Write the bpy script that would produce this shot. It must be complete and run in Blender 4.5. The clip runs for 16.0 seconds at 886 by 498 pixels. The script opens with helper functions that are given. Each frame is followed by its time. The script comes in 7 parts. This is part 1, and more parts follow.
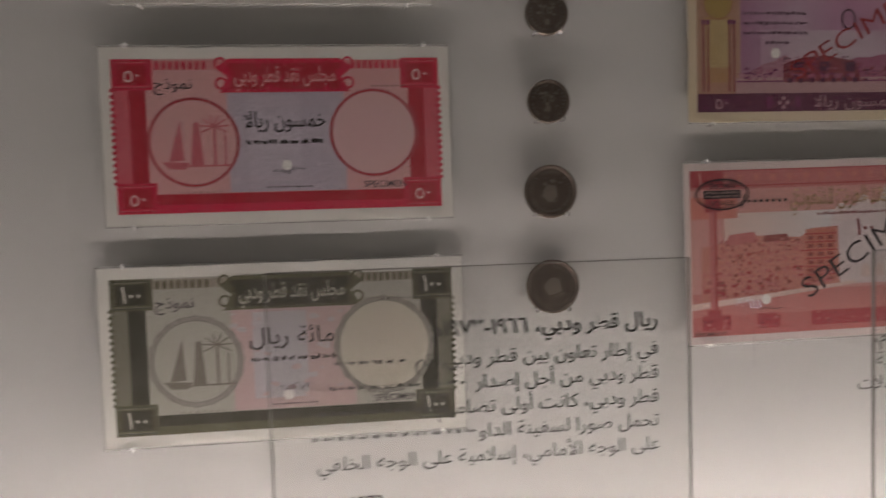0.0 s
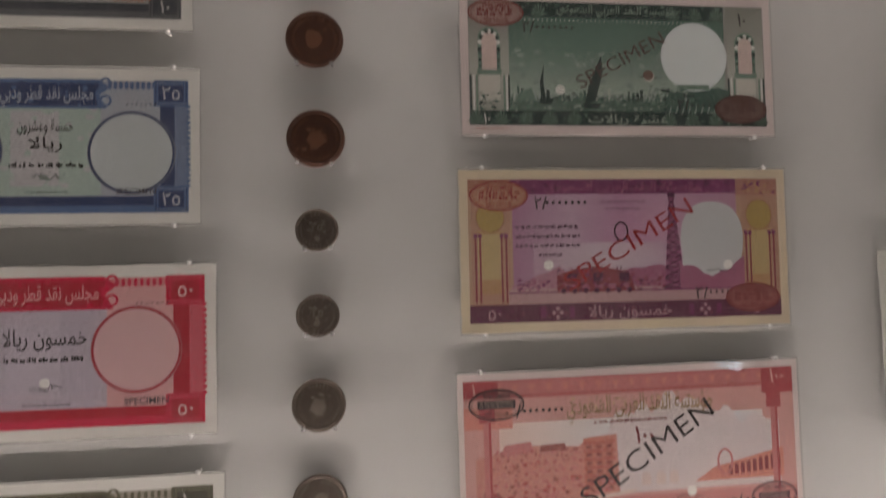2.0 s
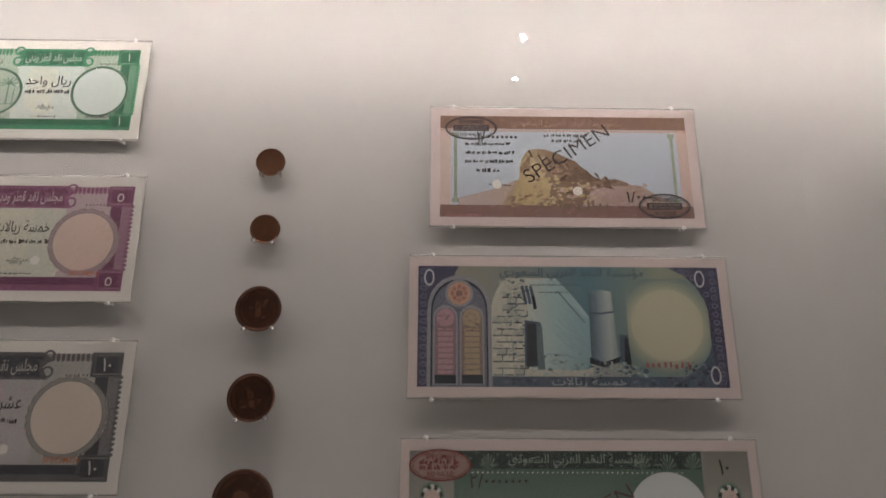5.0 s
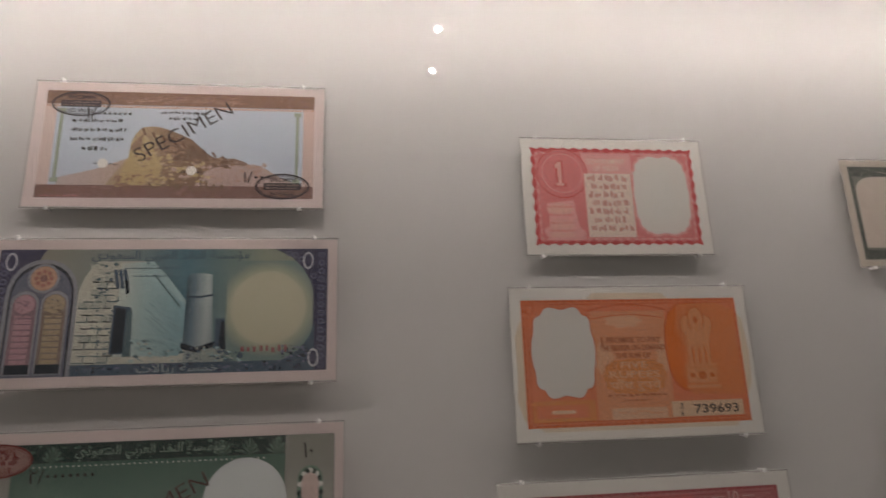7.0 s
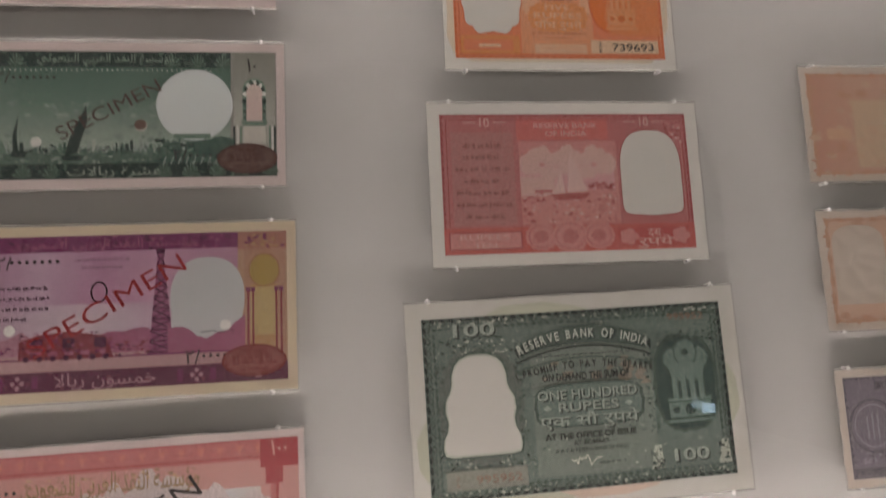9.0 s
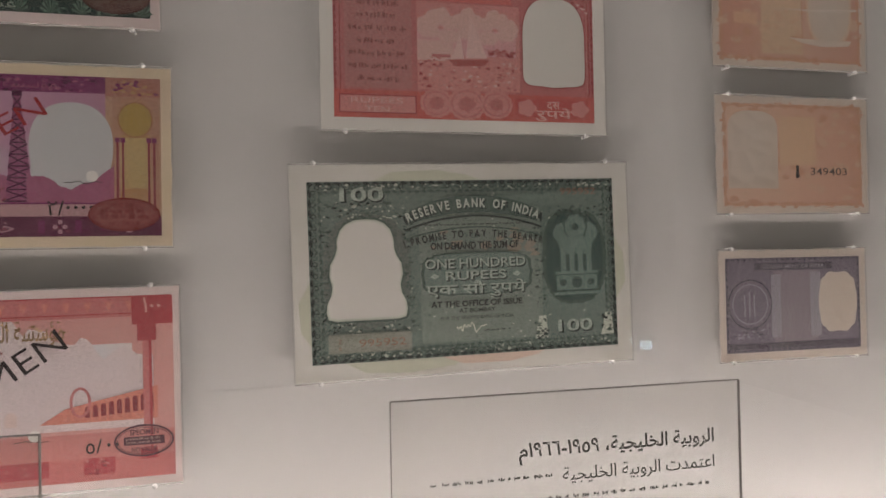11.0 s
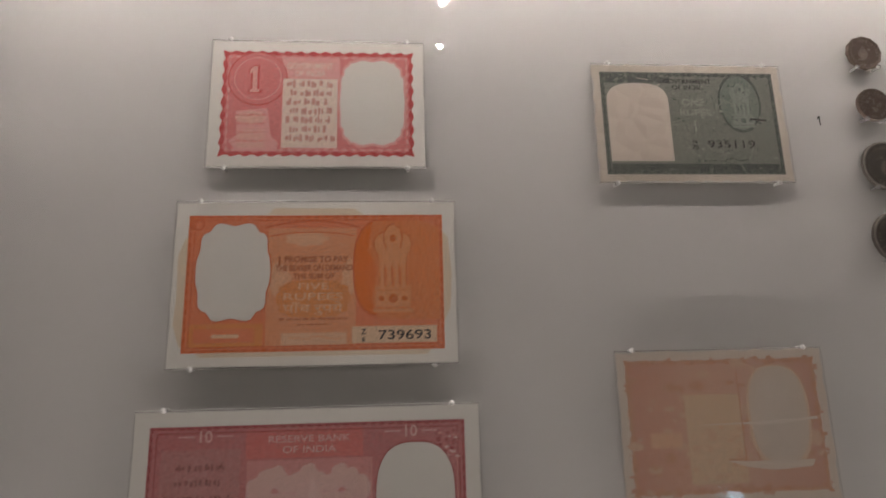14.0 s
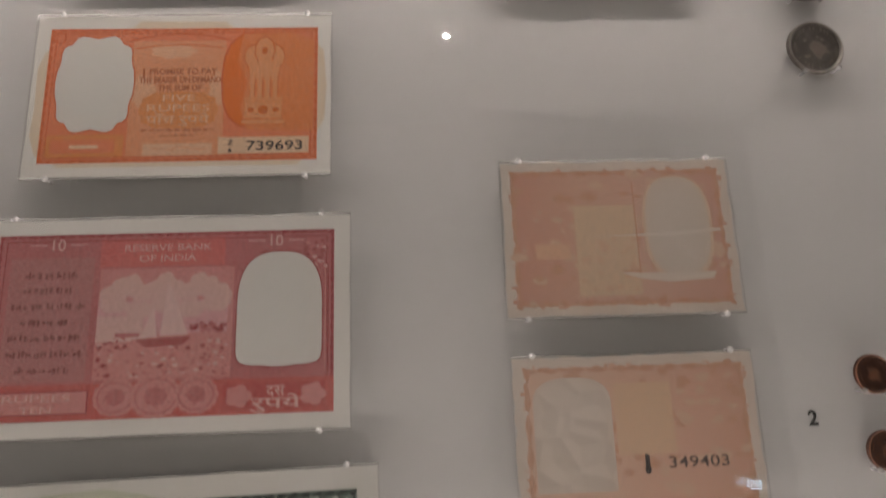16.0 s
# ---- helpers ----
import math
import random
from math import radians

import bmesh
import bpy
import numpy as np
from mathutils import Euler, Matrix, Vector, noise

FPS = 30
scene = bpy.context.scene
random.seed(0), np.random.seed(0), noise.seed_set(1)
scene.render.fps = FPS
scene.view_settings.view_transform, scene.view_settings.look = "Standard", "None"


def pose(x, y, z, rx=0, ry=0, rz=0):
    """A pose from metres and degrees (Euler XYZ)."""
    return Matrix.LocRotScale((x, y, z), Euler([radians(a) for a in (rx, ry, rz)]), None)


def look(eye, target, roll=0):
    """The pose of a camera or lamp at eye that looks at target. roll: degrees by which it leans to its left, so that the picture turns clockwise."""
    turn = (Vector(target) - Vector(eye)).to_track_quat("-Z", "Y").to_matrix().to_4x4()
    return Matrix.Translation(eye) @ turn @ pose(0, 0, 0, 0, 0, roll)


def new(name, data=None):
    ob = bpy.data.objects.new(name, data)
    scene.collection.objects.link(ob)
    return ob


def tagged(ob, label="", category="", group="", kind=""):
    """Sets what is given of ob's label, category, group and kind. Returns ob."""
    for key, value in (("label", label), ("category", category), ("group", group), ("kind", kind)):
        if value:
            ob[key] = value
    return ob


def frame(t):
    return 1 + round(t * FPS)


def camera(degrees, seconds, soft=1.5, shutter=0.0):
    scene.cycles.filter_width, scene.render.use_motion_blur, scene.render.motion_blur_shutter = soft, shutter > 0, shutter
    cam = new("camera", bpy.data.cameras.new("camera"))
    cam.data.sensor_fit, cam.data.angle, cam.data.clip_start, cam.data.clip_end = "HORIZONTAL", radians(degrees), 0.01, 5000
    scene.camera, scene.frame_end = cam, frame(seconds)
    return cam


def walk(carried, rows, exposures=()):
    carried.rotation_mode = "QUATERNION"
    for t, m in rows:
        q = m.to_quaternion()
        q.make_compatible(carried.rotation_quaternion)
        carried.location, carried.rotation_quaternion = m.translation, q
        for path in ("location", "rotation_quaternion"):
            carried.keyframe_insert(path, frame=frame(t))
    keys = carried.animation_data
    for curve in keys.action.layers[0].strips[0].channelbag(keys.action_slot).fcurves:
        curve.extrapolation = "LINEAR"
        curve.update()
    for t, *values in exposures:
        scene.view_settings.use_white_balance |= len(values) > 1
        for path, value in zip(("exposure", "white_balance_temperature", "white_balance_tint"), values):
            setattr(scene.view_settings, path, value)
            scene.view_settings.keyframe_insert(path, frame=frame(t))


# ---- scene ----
cam = camera(73.9, 16.0, soft=1.5, shutter=0.4)
PATH = [
    (0, (-0.049, -0.015, 1.415), (0.135, 1.974, 1.328), -1.8),
    (0.5, (0.003, -0.009, 1.426), (0.247, 1.974, 1.332), -2.1),
    (1, (0.039, -0.003, 1.438), (0.325, 1.975, 1.377), -1.9),
    (1.5, (0.054, -0.028, 1.452), (0.322, 1.954, 1.449), -1.4),
    (2, (0.062, -0.028, 1.493), (0.279, 1.959, 1.573), -1.2),
    (2.5, (0.075, -0.008, 1.533), (0.294, 1.974, 1.682), -1.5),
    (3, (0.096, -0.013, 1.575), (0.267, 1.967, 1.793), 0.2),
    (3.5, (0.1, -0.024, 1.606), (0.194, 1.951, 1.912), 0.0),
    (3.7, (0.104, -0.026, 1.614), (0.181, 1.943, 1.956), -0.0),
    (5.8, (0.161, -0.03, 1.667), (0.183, 1.889, 2.231), 0.2),
    (6, (0.187, -0.028, 1.662), (0.213, 1.889, 2.233), 0.2),
    (6.5, (0.251, -0.027, 1.656), (0.4, 1.899, 2.175), -0.8),
    (7, (0.292, -0.031, 1.651), (0.532, 1.895, 2.132), -1.9),
    (7.5, (0.31, -0.038, 1.626), (0.601, 1.883, 2.102), -2.9),
    (8, (0.31, -0.042, 1.58), (0.622, 1.891, 1.982), -3.5),
    (8.5, (0.318, -0.048, 1.529), (0.581, 1.905, 1.873), -2.8),
    (9, (0.321, -0.033, 1.493), (0.56, 1.939, 1.724), -2.6),
    (9.5, (0.333, -0.02, 1.464), (0.632, 1.953, 1.599), -2.6),
    (9.7, (0.34, -0.013, 1.454), (0.677, 1.956, 1.55), -2.7),
    (10.75, (0.354, -0.026, 1.452), (0.73, 1.943, 1.475), -1.4),
    (11.8, (0.364, -0.043, 1.485), (0.74, 1.919, 1.574), -0.1),
    (12, (0.368, -0.055, 1.497), (0.749, 1.903, 1.639), -1.0),
    (12.5, (0.383, -0.052, 1.529), (0.781, 1.891, 1.789), -2.0),
    (13, (0.414, -0.043, 1.573), (0.74, 1.9, 1.917), -2.5),
    (13.5, (0.44, -0.017, 1.594), (0.669, 1.928, 1.996), -2.1),
    (14, (0.469, -0.009, 1.62), (0.617, 1.94, 2.044), -1.4),
    (14.5, (0.504, -0.003, 1.628), (0.585, 1.943, 2.084), -0.5),
    (15, (0.519, 0.022, 1.619), (0.597, 1.964, 2.094), -0.5),
    (15.5, (0.52, 0.019, 1.58), (0.671, 1.961, 2.03), -1.6),
    (16, (0.533, 0.022, 1.537), (0.624, 1.974, 1.961), -2.0),
]
EXPOSURES = [(0.0, -0.30), (0.5, -0.32), (1.5, 0.02), (2.0, 0.25), (2.5, 0.62), (3.0, 0.72), (3.5, 0.24), (5.8, -0.15), (7.5, -0.15), (8.0, 0.02), (8.5, 0.33), (9.0, 0.55), (9.5, 0.38), (12.0, 0.42), (12.5, 0.54), (13.0, 0.31), (14.0, 0.06), (14.5, -0.1), (15.5, 0.2), (16.0, 0.52)]
walk(cam, [(t, look(eye, target, roll)) for t, eye, target, roll in PATH], EXPOSURES)
LED_POWER, LED_POWER_LOW, LED_POWER_BACK = 600.0, 860.0, 30.0
SPOT_POWER = 225.0
LED_Y = 0.206

# ---------------------------------------------------------------- measures of the plan
NOTE_Y = 0.27          # front of the notes
BOARD_Y = 0.2740       # face of the back board
GLASS_Y = 0.172        # outer face of the glass
CASE_X0, CASE_X1, CASE_Z0, CASE_Z1 = -0.62, 1.0, 1.185, 1.9135

# ---------------------------------------------------------------- world and exposure
world = bpy.data.worlds.new("world")
scene.world = world
world.use_nodes = True
world.node_tree.nodes["Background"].inputs[0].default_value = (0.5, 0.55, 0.65, 1)
world.node_tree.nodes["Background"].inputs[1].default_value = 0.02


# ---------------------------------------------------------------- materials
def base(name):
    m = bpy.data.materials.new(name)
    m.use_nodes = True
    nt = m.node_tree
    return m, nt, nt.nodes, nt.nodes["Principled BSDF"]


def coords(nt, scale):
    tc = nt.nodes.new("ShaderNodeTexCoord")
    mp = nt.nodes.new("ShaderNodeMapping")
    mp.inputs["Scale"].default_value = scale
    nt.links.new(tc.outputs["Object"], mp.inputs["Vector"])
    return mp.outputs["Vector"]


def noise_node(nt, vec, scale, detail=3.0, rough=0.55):
    n = nt.nodes.new("ShaderNodeTexNoise")
    n.inputs["Scale"].default_value = scale
    n.inputs["Detail"].default_value = detail
    n.inputs["Roughness"].default_value = rough
    nt.links.new(vec, n.inputs["Vector"])
    return n.outputs["Fac"]


def ramp(nt, fac, lo, hi, a, b):
    r = nt.nodes.new("ShaderNodeValToRGB")
    r.color_ramp.elements[0].position, r.color_ramp.elements[1].position = lo, hi
    r.color_ramp.elements[0].color, r.color_ramp.elements[1].color = (*a, 1), (*b, 1)
    nt.links.new(fac, r.inputs["Fac"])
    return r.outputs["Color"]


def mixcol(nt, fac, a, b, mode="MIX"):
    n = nt.nodes.new("ShaderNodeMix")
    n.data_type, n.blend_type = "RGBA", mode
    for k, v in ((0, fac), (6, a), (7, b)):
        if isinstance(v, (int, float)):
            n.inputs[k].default_value = v
        elif isinstance(v, tuple):
            n.inputs[k].default_value = (*v, 1)
        else:
            nt.links.new(v, n.inputs[k])
    return n.outputs[2]


def bump(nt, height, strength, distance, bsdf):
    b = nt.nodes.new("ShaderNodeBump")
    b.inputs["Strength"].default_value = strength
    b.inputs["Distance"].default_value = distance
    nt.links.new(height, b.inputs["Height"])
    nt.links.new(b.outputs["Normal"], bsdf.inputs["Normal"])


def plain(name, colour, rough=0.6, metal=0.0, vary=0.12, scale=60.0, bumpy=0.1, coat=0.0):
    """A surface with variation at two scales and a fine relief."""
    m, nt, nodes, p = base(name)
    v = coords(nt, (1, 1, 1))
    big, small = noise_node(nt, v, scale * 0.12, 2.0), noise_node(nt, v, scale, 4.0)
    dark = tuple(c * (1 - vary) for c in colour)
    c = ramp(nt, big, 0.3, 0.7, dark, colour)
    c = mixcol(nt, 0.35, c, ramp(nt, small, 0.35, 0.65, dark, colour))
    nt.links.new(c, p.inputs["Base Color"])
    p.inputs["Roughness"].default_value, p.inputs["Metallic"].default_value = rough, metal
    p.inputs["Coat Weight"].default_value = coat
    p.inputs["Coat Roughness"].default_value = 0.3
    if bumpy:
        bump(nt, small, bumpy, 0.0005, p)
    return m


INKS = {}


def printed(name, c0, ground, deep, amount, grain, nt, p):
    """Engraved lines, fine hatching and worn patches over a colour, through which the ground shows."""
    v = coords(nt, (1, 1, 1))
    w = nt.nodes.new("ShaderNodeTexWave")
    w.inputs["Scale"].default_value = 170.0
    w.inputs["Distortion"].default_value = 16.0
    w.inputs["Detail"].default_value = 2.0
    w.inputs["Detail Scale"].default_value = 3.0
    mp = nt.nodes.new("ShaderNodeMapping")
    mp.inputs["Rotation"].default_value = (0, radians(35), 0)
    nt.links.new(v, mp.inputs["Vector"])
    nt.links.new(mp.outputs["Vector"], w.inputs["Vector"])
    fine, blot = noise_node(nt, v, 480.0, 4.0, 0.7), noise_node(nt, v, 55.0, 3.0)
    hatch = noise_node(nt, coords(nt, (1.0, 1.0, 2.2)), 620.0, 3.0, 0.75)
    c = mixcol(nt, ramp(nt, w.outputs["Fac"], 0.35, 0.75, (0,) * 3, (amount * 0.4,) * 3), c0, ground)
    c = mixcol(nt, ramp(nt, fine, 0.47, 0.66, (0,) * 3, (min(0.9, amount * 1.25),) * 3), c, ground)
    c = mixcol(nt, ramp(nt, hatch, 0.46, 0.62, (0,) * 3, (grain,) * 3), c, deep)
    c = mixcol(nt, ramp(nt, blot, 0.45, 0.75, (0,) * 3, (0.22,) * 3), c, ground)
    nt.links.new(c, p.inputs["Base Color"])
    p.inputs["Roughness"].default_value = 0.62
    p.inputs["Specular IOR Level"].default_value = 0.3


def richer(colour, k=1.2):
    grey = 0.3 * colour[0] + 0.55 * colour[1] + 0.15 * colour[2]
    gain = 1.05 + 0.32 * min(1.0, grey / 0.3)
    return tuple(min(0.8, max(0.004, grey + (c - grey) * k) * gain) for c in colour)


def ink(colour, ground=None, amount=0.35, grain=0.45):
    """Printed ink of one colour."""
    colour = richer(colour)
    key = (colour, ground, amount, grain)
    if key not in INKS:
        ground = ground or tuple(min(0.75, c * 0.78 + 0.15) for c in colour)
        m, nt, nodes, p = base("ink")
        printed("ink", colour, ground, tuple(x * 0.36 for x in colour), amount, grain, nt, p)
        INKS[key] = m
    return INKS[key]


def grade(stops, middle=(0.0, 0.0), reach=(0.1, 0.1), amount=0.3, grain=0.4, kind="x"):
    """Printed ink that passes from colour to colour: along x or z (reach: the length), or outwards from the middle (reach: the radii)."""
    m, nt, nodes, p = base("graded_ink")
    tc = nt.nodes.new("ShaderNodeTexCoord")
    mp = nt.nodes.new("ShaderNodeMapping")
    mp.vector_type = "POINT"
    half = 0.0 if kind == "radial" else 0.5
    mp.inputs["Scale"].default_value = (1 / reach[0], 0, 1 / reach[1])
    mp.inputs["Location"].default_value = (half - middle[0] / reach[0], 0, half - middle[1] / reach[1])
    nt.links.new(tc.outputs["Object"], mp.inputs["Vector"])
    if kind == "radial":
        ln = nt.nodes.new("ShaderNodeVectorMath")
        ln.operation = "LENGTH"
        nt.links.new(mp.outputs["Vector"], ln.inputs[0])
        fac = ln.outputs["Value"]
    else:
        sp = nt.nodes.new("ShaderNodeSeparateXYZ")
        nt.links.new(mp.outputs["Vector"], sp.inputs[0])
        fac = sp.outputs["X" if kind == "x" else "Z"]
    r = nt.nodes.new("ShaderNodeValToRGB")
    while len(r.color_ramp.elements) < len(stops):
        r.color_ramp.elements.new(0.5)
    for e, (at, c) in zip(r.color_ramp.elements, stops):
        e.position, e.color = at, (*richer(c), 1)
    nt.links.new(fac, r.inputs["Fac"])
    pale = mixcol(nt, 0.25, r.outputs["Color"], (0.62, 0.60, 0.55))
    dark = mixcol(nt, 0.5, r.outputs["Color"], (0.02, 0.02, 0.02))
    printed("graded_ink", r.outputs["Color"], pale, dark, amount, grain, nt, p)
    return m


def paper(name, colour, stain, creases=0.0, thin=0.0):
    m, nt, nodes, p = base(name)
    v = coords(nt, (1, 1, 1))
    fibre, blot = noise_node(nt, v, 900.0, 3.0), noise_node(nt, v, 22.0, 4.0, 0.6)
    c = mixcol(nt, ramp(nt, blot, 0.42, 0.72, (0,) * 3, (0.6,) * 3), colour, stain)
    c = mixcol(nt, ramp(nt, fibre, 0.4, 0.65, (0,) * 3, (0.2,) * 3), c, tuple(x * 0.82 for x in colour))
    nt.links.new(c, p.inputs["Base Color"])
    p.inputs["Roughness"].default_value = 0.75
    p.inputs["Specular IOR Level"].default_value = 0.25
    if thin:
        t, blend = nodes.new("ShaderNodeBsdfTranslucent"), nodes.new("ShaderNodeMixShader")
        nt.links.new(c, t.inputs["Color"])
        blend.inputs[0].default_value = thin
        nt.links.new(p.outputs[0], blend.inputs[1])
        nt.links.new(t.outputs[0], blend.inputs[2])
        nt.links.new(blend.outputs[0], nodes["Material Output"].inputs[0])
    if creases:
        vo = nt.nodes.new("ShaderNodeTexVoronoi")
        vo.feature = "DISTANCE_TO_EDGE"
        vo.inputs["Scale"].default_value = 75.0
        nt.links.new(v, vo.inputs["Vector"])
        bump(nt, vo.outputs["Distance"], creases, 0.004, p)
    else:
        bump(nt, blot, 0.25, 0.002, p)
    return m


def clear(name, tint=(0.97, 0.98, 0.98), ior=1.5, rough=0.02, veil=0.0, veil_colour=(0.8, 0.8, 0.78)):
    """Thin clear sheet: see-through, with a gloss that grows towards grazing, and a faint white veil if asked."""
    m, nt, nodes, p = base(name)
    nodes.remove(p)
    out = nodes["Material Output"]
    t, g, f = nodes.new("ShaderNodeBsdfTransparent"), nodes.new("ShaderNodeBsdfGlossy"), nodes.new("ShaderNodeLayerWeight")
    power, spread = nodes.new("ShaderNodeMath"), nodes.new("ShaderNodeMath")
    straight = ((ior - 1) / (ior + 1)) ** 2
    power.operation, spread.operation = "POWER", "MULTIPLY_ADD"
    power.inputs[1].default_value = 5.0
    spread.inputs[1].default_value, spread.inputs[2].default_value = 1 - straight, straight
    f.inputs["Blend"].default_value = 0.5
    nt.links.new(f.outputs["Facing"], power.inputs[0])
    nt.links.new(power.outputs[0], spread.inputs[0])
    t.inputs[0].default_value = (*tint, 1)
    g.inputs["Roughness"].default_value = rough
    body = t.outputs[0]
    if veil:
        d, tr, both, x = (nodes.new(k) for k in ("ShaderNodeBsdfDiffuse", "ShaderNodeBsdfTranslucent", "ShaderNodeMixShader", "ShaderNodeMixShader"))
        d.inputs[0].default_value = tr.inputs[0].default_value = (*veil_colour, 1)
        both.inputs[0].default_value = 0.5
        nt.links.new(d.outputs[0], both.inputs[1])
        nt.links.new(tr.outputs[0], both.inputs[2])
        x.inputs[0].default_value = veil
        nt.links.new(body, x.inputs[1])
        nt.links.new(both.outputs[0], x.inputs[2])
        body = x.outputs[0]
    mx = nodes.new("ShaderNodeMixShader")
    nt.links.new(spread.outputs[0], mx.inputs[0])
    nt.links.new(body, mx.inputs[1])
    nt.links.new(g.outputs[0], mx.inputs[2])
    nt.links.new(mx.outputs[0], out.inputs[0])
    return m


def glow(name, colour, strength):
    m, nt, nodes, p = base(name)
    p.inputs["Base Color"].default_value = (*colour, 1)
    p.inputs["Emission Color"].default_value = (*colour, 1)
    p.inputs["Emission Strength"].default_value = strength
    return m


LED_COLOUR = (1.0, 0.865, 0.81)
M_BOARD = plain("white_board", (0.60, 0.597, 0.592), 0.55, vary=0.05, scale=30.0, bumpy=0.04, coat=0.1)
M_CASE = plain("white_case", (0.82, 0.815, 0.80), 0.5, vary=0.05, scale=30.0, bumpy=0.04)
M_ALU = plain("brushed_aluminium", (0.55, 0.55, 0.56), 0.4, 1.0, 0.15, 200.0)
M_GLASS = clear("case_glass", (0.985, 0.99, 0.985), 1.45, 0.0)
M_SLEEVE = clear("clear_sleeve", (0.985, 0.985, 0.98), 1.3, 0.02, 0.012)
# white veil stands in for light caught along the sleeve's top and bottom edges
M_EDGE = clear("lit_sleeve_edge", (0.96, 0.96, 0.95), 1.4, 0.15, 0.28, (0.85, 0.84, 0.8))
# clear pegs: the white veil puts their glints into the colour
M_PEG = clear("peg_glint_white", (0.95, 0.95, 0.95), 2.2, 0.12, 0.8, (0.96, 0.96, 0.96))
M_PEG_COIN = clear("coin_peg_glint", (0.96, 0.96, 0.96), 2.0, 0.10, 0.3, (0.95, 0.95, 0.95))
M_CAPTION = clear("caption_film", (0.985, 0.985, 0.98), 1.1, 0.2, 0.03)
M_CAPEDGE = plain("caption_edge", (0.22, 0.21, 0.20), 0.5)
M_BLACK = plain("black_print", (0.025, 0.024, 0.023), 0.6, vary=0.2, scale=400.0, bumpy=0)
M_GREY = plain("grey_print", (0.09, 0.088, 0.085), 0.6, vary=0.2, scale=400.0, bumpy=0)
M_BRONZE = plain("aged_bronze", (0.19, 0.085, 0.045), 0.45, 0.75, 0.45, 260.0, 0.3)
M_BRONZE_DARK = plain("dark_bronze", (0.105, 0.043, 0.026), 0.48, 0.65, 0.45, 260.0, 0.3)
M_NICKEL_DARK = plain("toned_cupronickel", (0.19, 0.15, 0.125), 0.4, 0.85, 0.4, 260.0, 0.3)
M_NICKEL = plain("toned_nickel", (0.20, 0.18, 0.16), 0.36, 0.75, 0.45, 260.0, 0.4)
M_LED = glow("led_lens", LED_COLOUR, LED_POWER)
M_LED_LOW = glow("led_lens_low", LED_COLOUR, LED_POWER_LOW)
M_LED_BACK = glow("led_lens_back", LED_COLOUR, LED_POWER_BACK)


# ---------------------------------------------------------------- mesh helpers
def obj(name, verts, faces, mats, parent=None, label="", slots=None, smooth=False):
    me = bpy.data.meshes.new(name)
    me.from_pydata(verts, [], faces)
    for m in mats if isinstance(mats, (list, tuple)) else [mats]:
        me.materials.append(m)
    if slots:
        me.polygons.foreach_set("material_index", slots)
    if smooth:
        me.polygons.foreach_set("use_smooth", [True] * len(me.polygons))
    me.update()
    ob = new(name, me)
    if parent:
        ob.parent = parent
    if label:
        tagged(ob, label)
    return ob


def part(name, bm, material, parent, label="", smooth=False):
    me = bpy.data.meshes.new(name)
    bm.to_mesh(me)
    bm.free()
    me.materials.append(material)
    if smooth:
        me.polygons.foreach_set("use_smooth", [True] * len(me.polygons))
    ob = new(name, me)
    ob.parent = parent
    if label:
        tagged(ob, label)
    return ob


def box_bm(x0, x1, y0, y1, z0, z1, bevel=0.0):
    bm = bmesh.new()
    bmesh.ops.create_cube(bm, size=1.0, matrix=Matrix.LocRotScale(((x0 + x1) / 2, (y0 + y1) / 2, (z0 + z1) / 2), None, (x1 - x0, y1 - y0, z1 - z0)))
    if bevel:
        bmesh.ops.bevel(bm, geom=bm.edges[:], offset=bevel, segments=2, affect="EDGES", profile=0.5)
    return bm


def lathe_bm(profile, n=40, axis_y=True):
    """A body turned about the y axis from rows of (radius, y)."""
    bm = bmesh.new()
    rows = []
    for r, y in profile:
        rows.append([bm.verts.new((r * math.cos(2 * math.pi * k / n), y, r * math.sin(2 * math.pi * k / n))) for k in range(n)] if r > 0 else [bm.verts.new((0, y, 0))])
    for a, b in zip(rows, rows[1:]):
        for k in range(n):
            q = [a[k % len(a)], a[(k + 1) % len(a)], b[(k + 1) % len(b)], b[k % len(b)]]
            q = [v for i, v in enumerate(q) if v not in q[:i]]
            if len(q) > 2:
                bm.faces.new(q)
    bmesh.ops.recalc_face_normals(bm, faces=bm.faces[:])
    return bm


# ---------------------------------------------------------------- lettering
AR = "آأؤإئابةتثجحخدذرزسشصضطظعغفقكلمنهوىي"
ONE_SIDED = "آأؤإاةدذرزوى"
FORMS, code = {}, 0xFE81
for letter in AR:
    FORMS[letter] = code
    code += 2 if letter in ONE_SIDED else 4
LAM_ALEF = {"آ": 0xFEF5, "أ": 0xFEF7, "إ": 0xFEF9, "ا": 0xFEFB}


def arabic(s):
    """Joined letter forms in visual order; runs of digits keep theirs."""
    out, i, joined = [], 0, False
    while i < len(s):
        ch = s[i]
        if ch == "ل" and i + 1 < len(s) and s[i + 1] in LAM_ALEF:
            out.append(chr(LAM_ALEF[s[i + 1]] + (1 if joined else 0)))
            joined, i = False, i + 2
            continue
        if ch in FORMS:
            ahead = ch not in ONE_SIDED and i + 1 < len(s) and s[i + 1] in FORMS
            out.append(chr(FORMS[ch] + (1 if joined and not ahead else 2 if ahead and not joined else 3 if ahead else 0)))
            joined = ahead
        else:
            out.append(ch)
            joined = False
        i += 1
    text, run, digits = "", "", "٠١٢٣٤٥٦٧٨٩/"
    for ch in reversed(out):
        if ch in digits:
            run = ch + run
        else:
            text, run = text + run + ch, ""
    return text + run


GLYPHS = {}


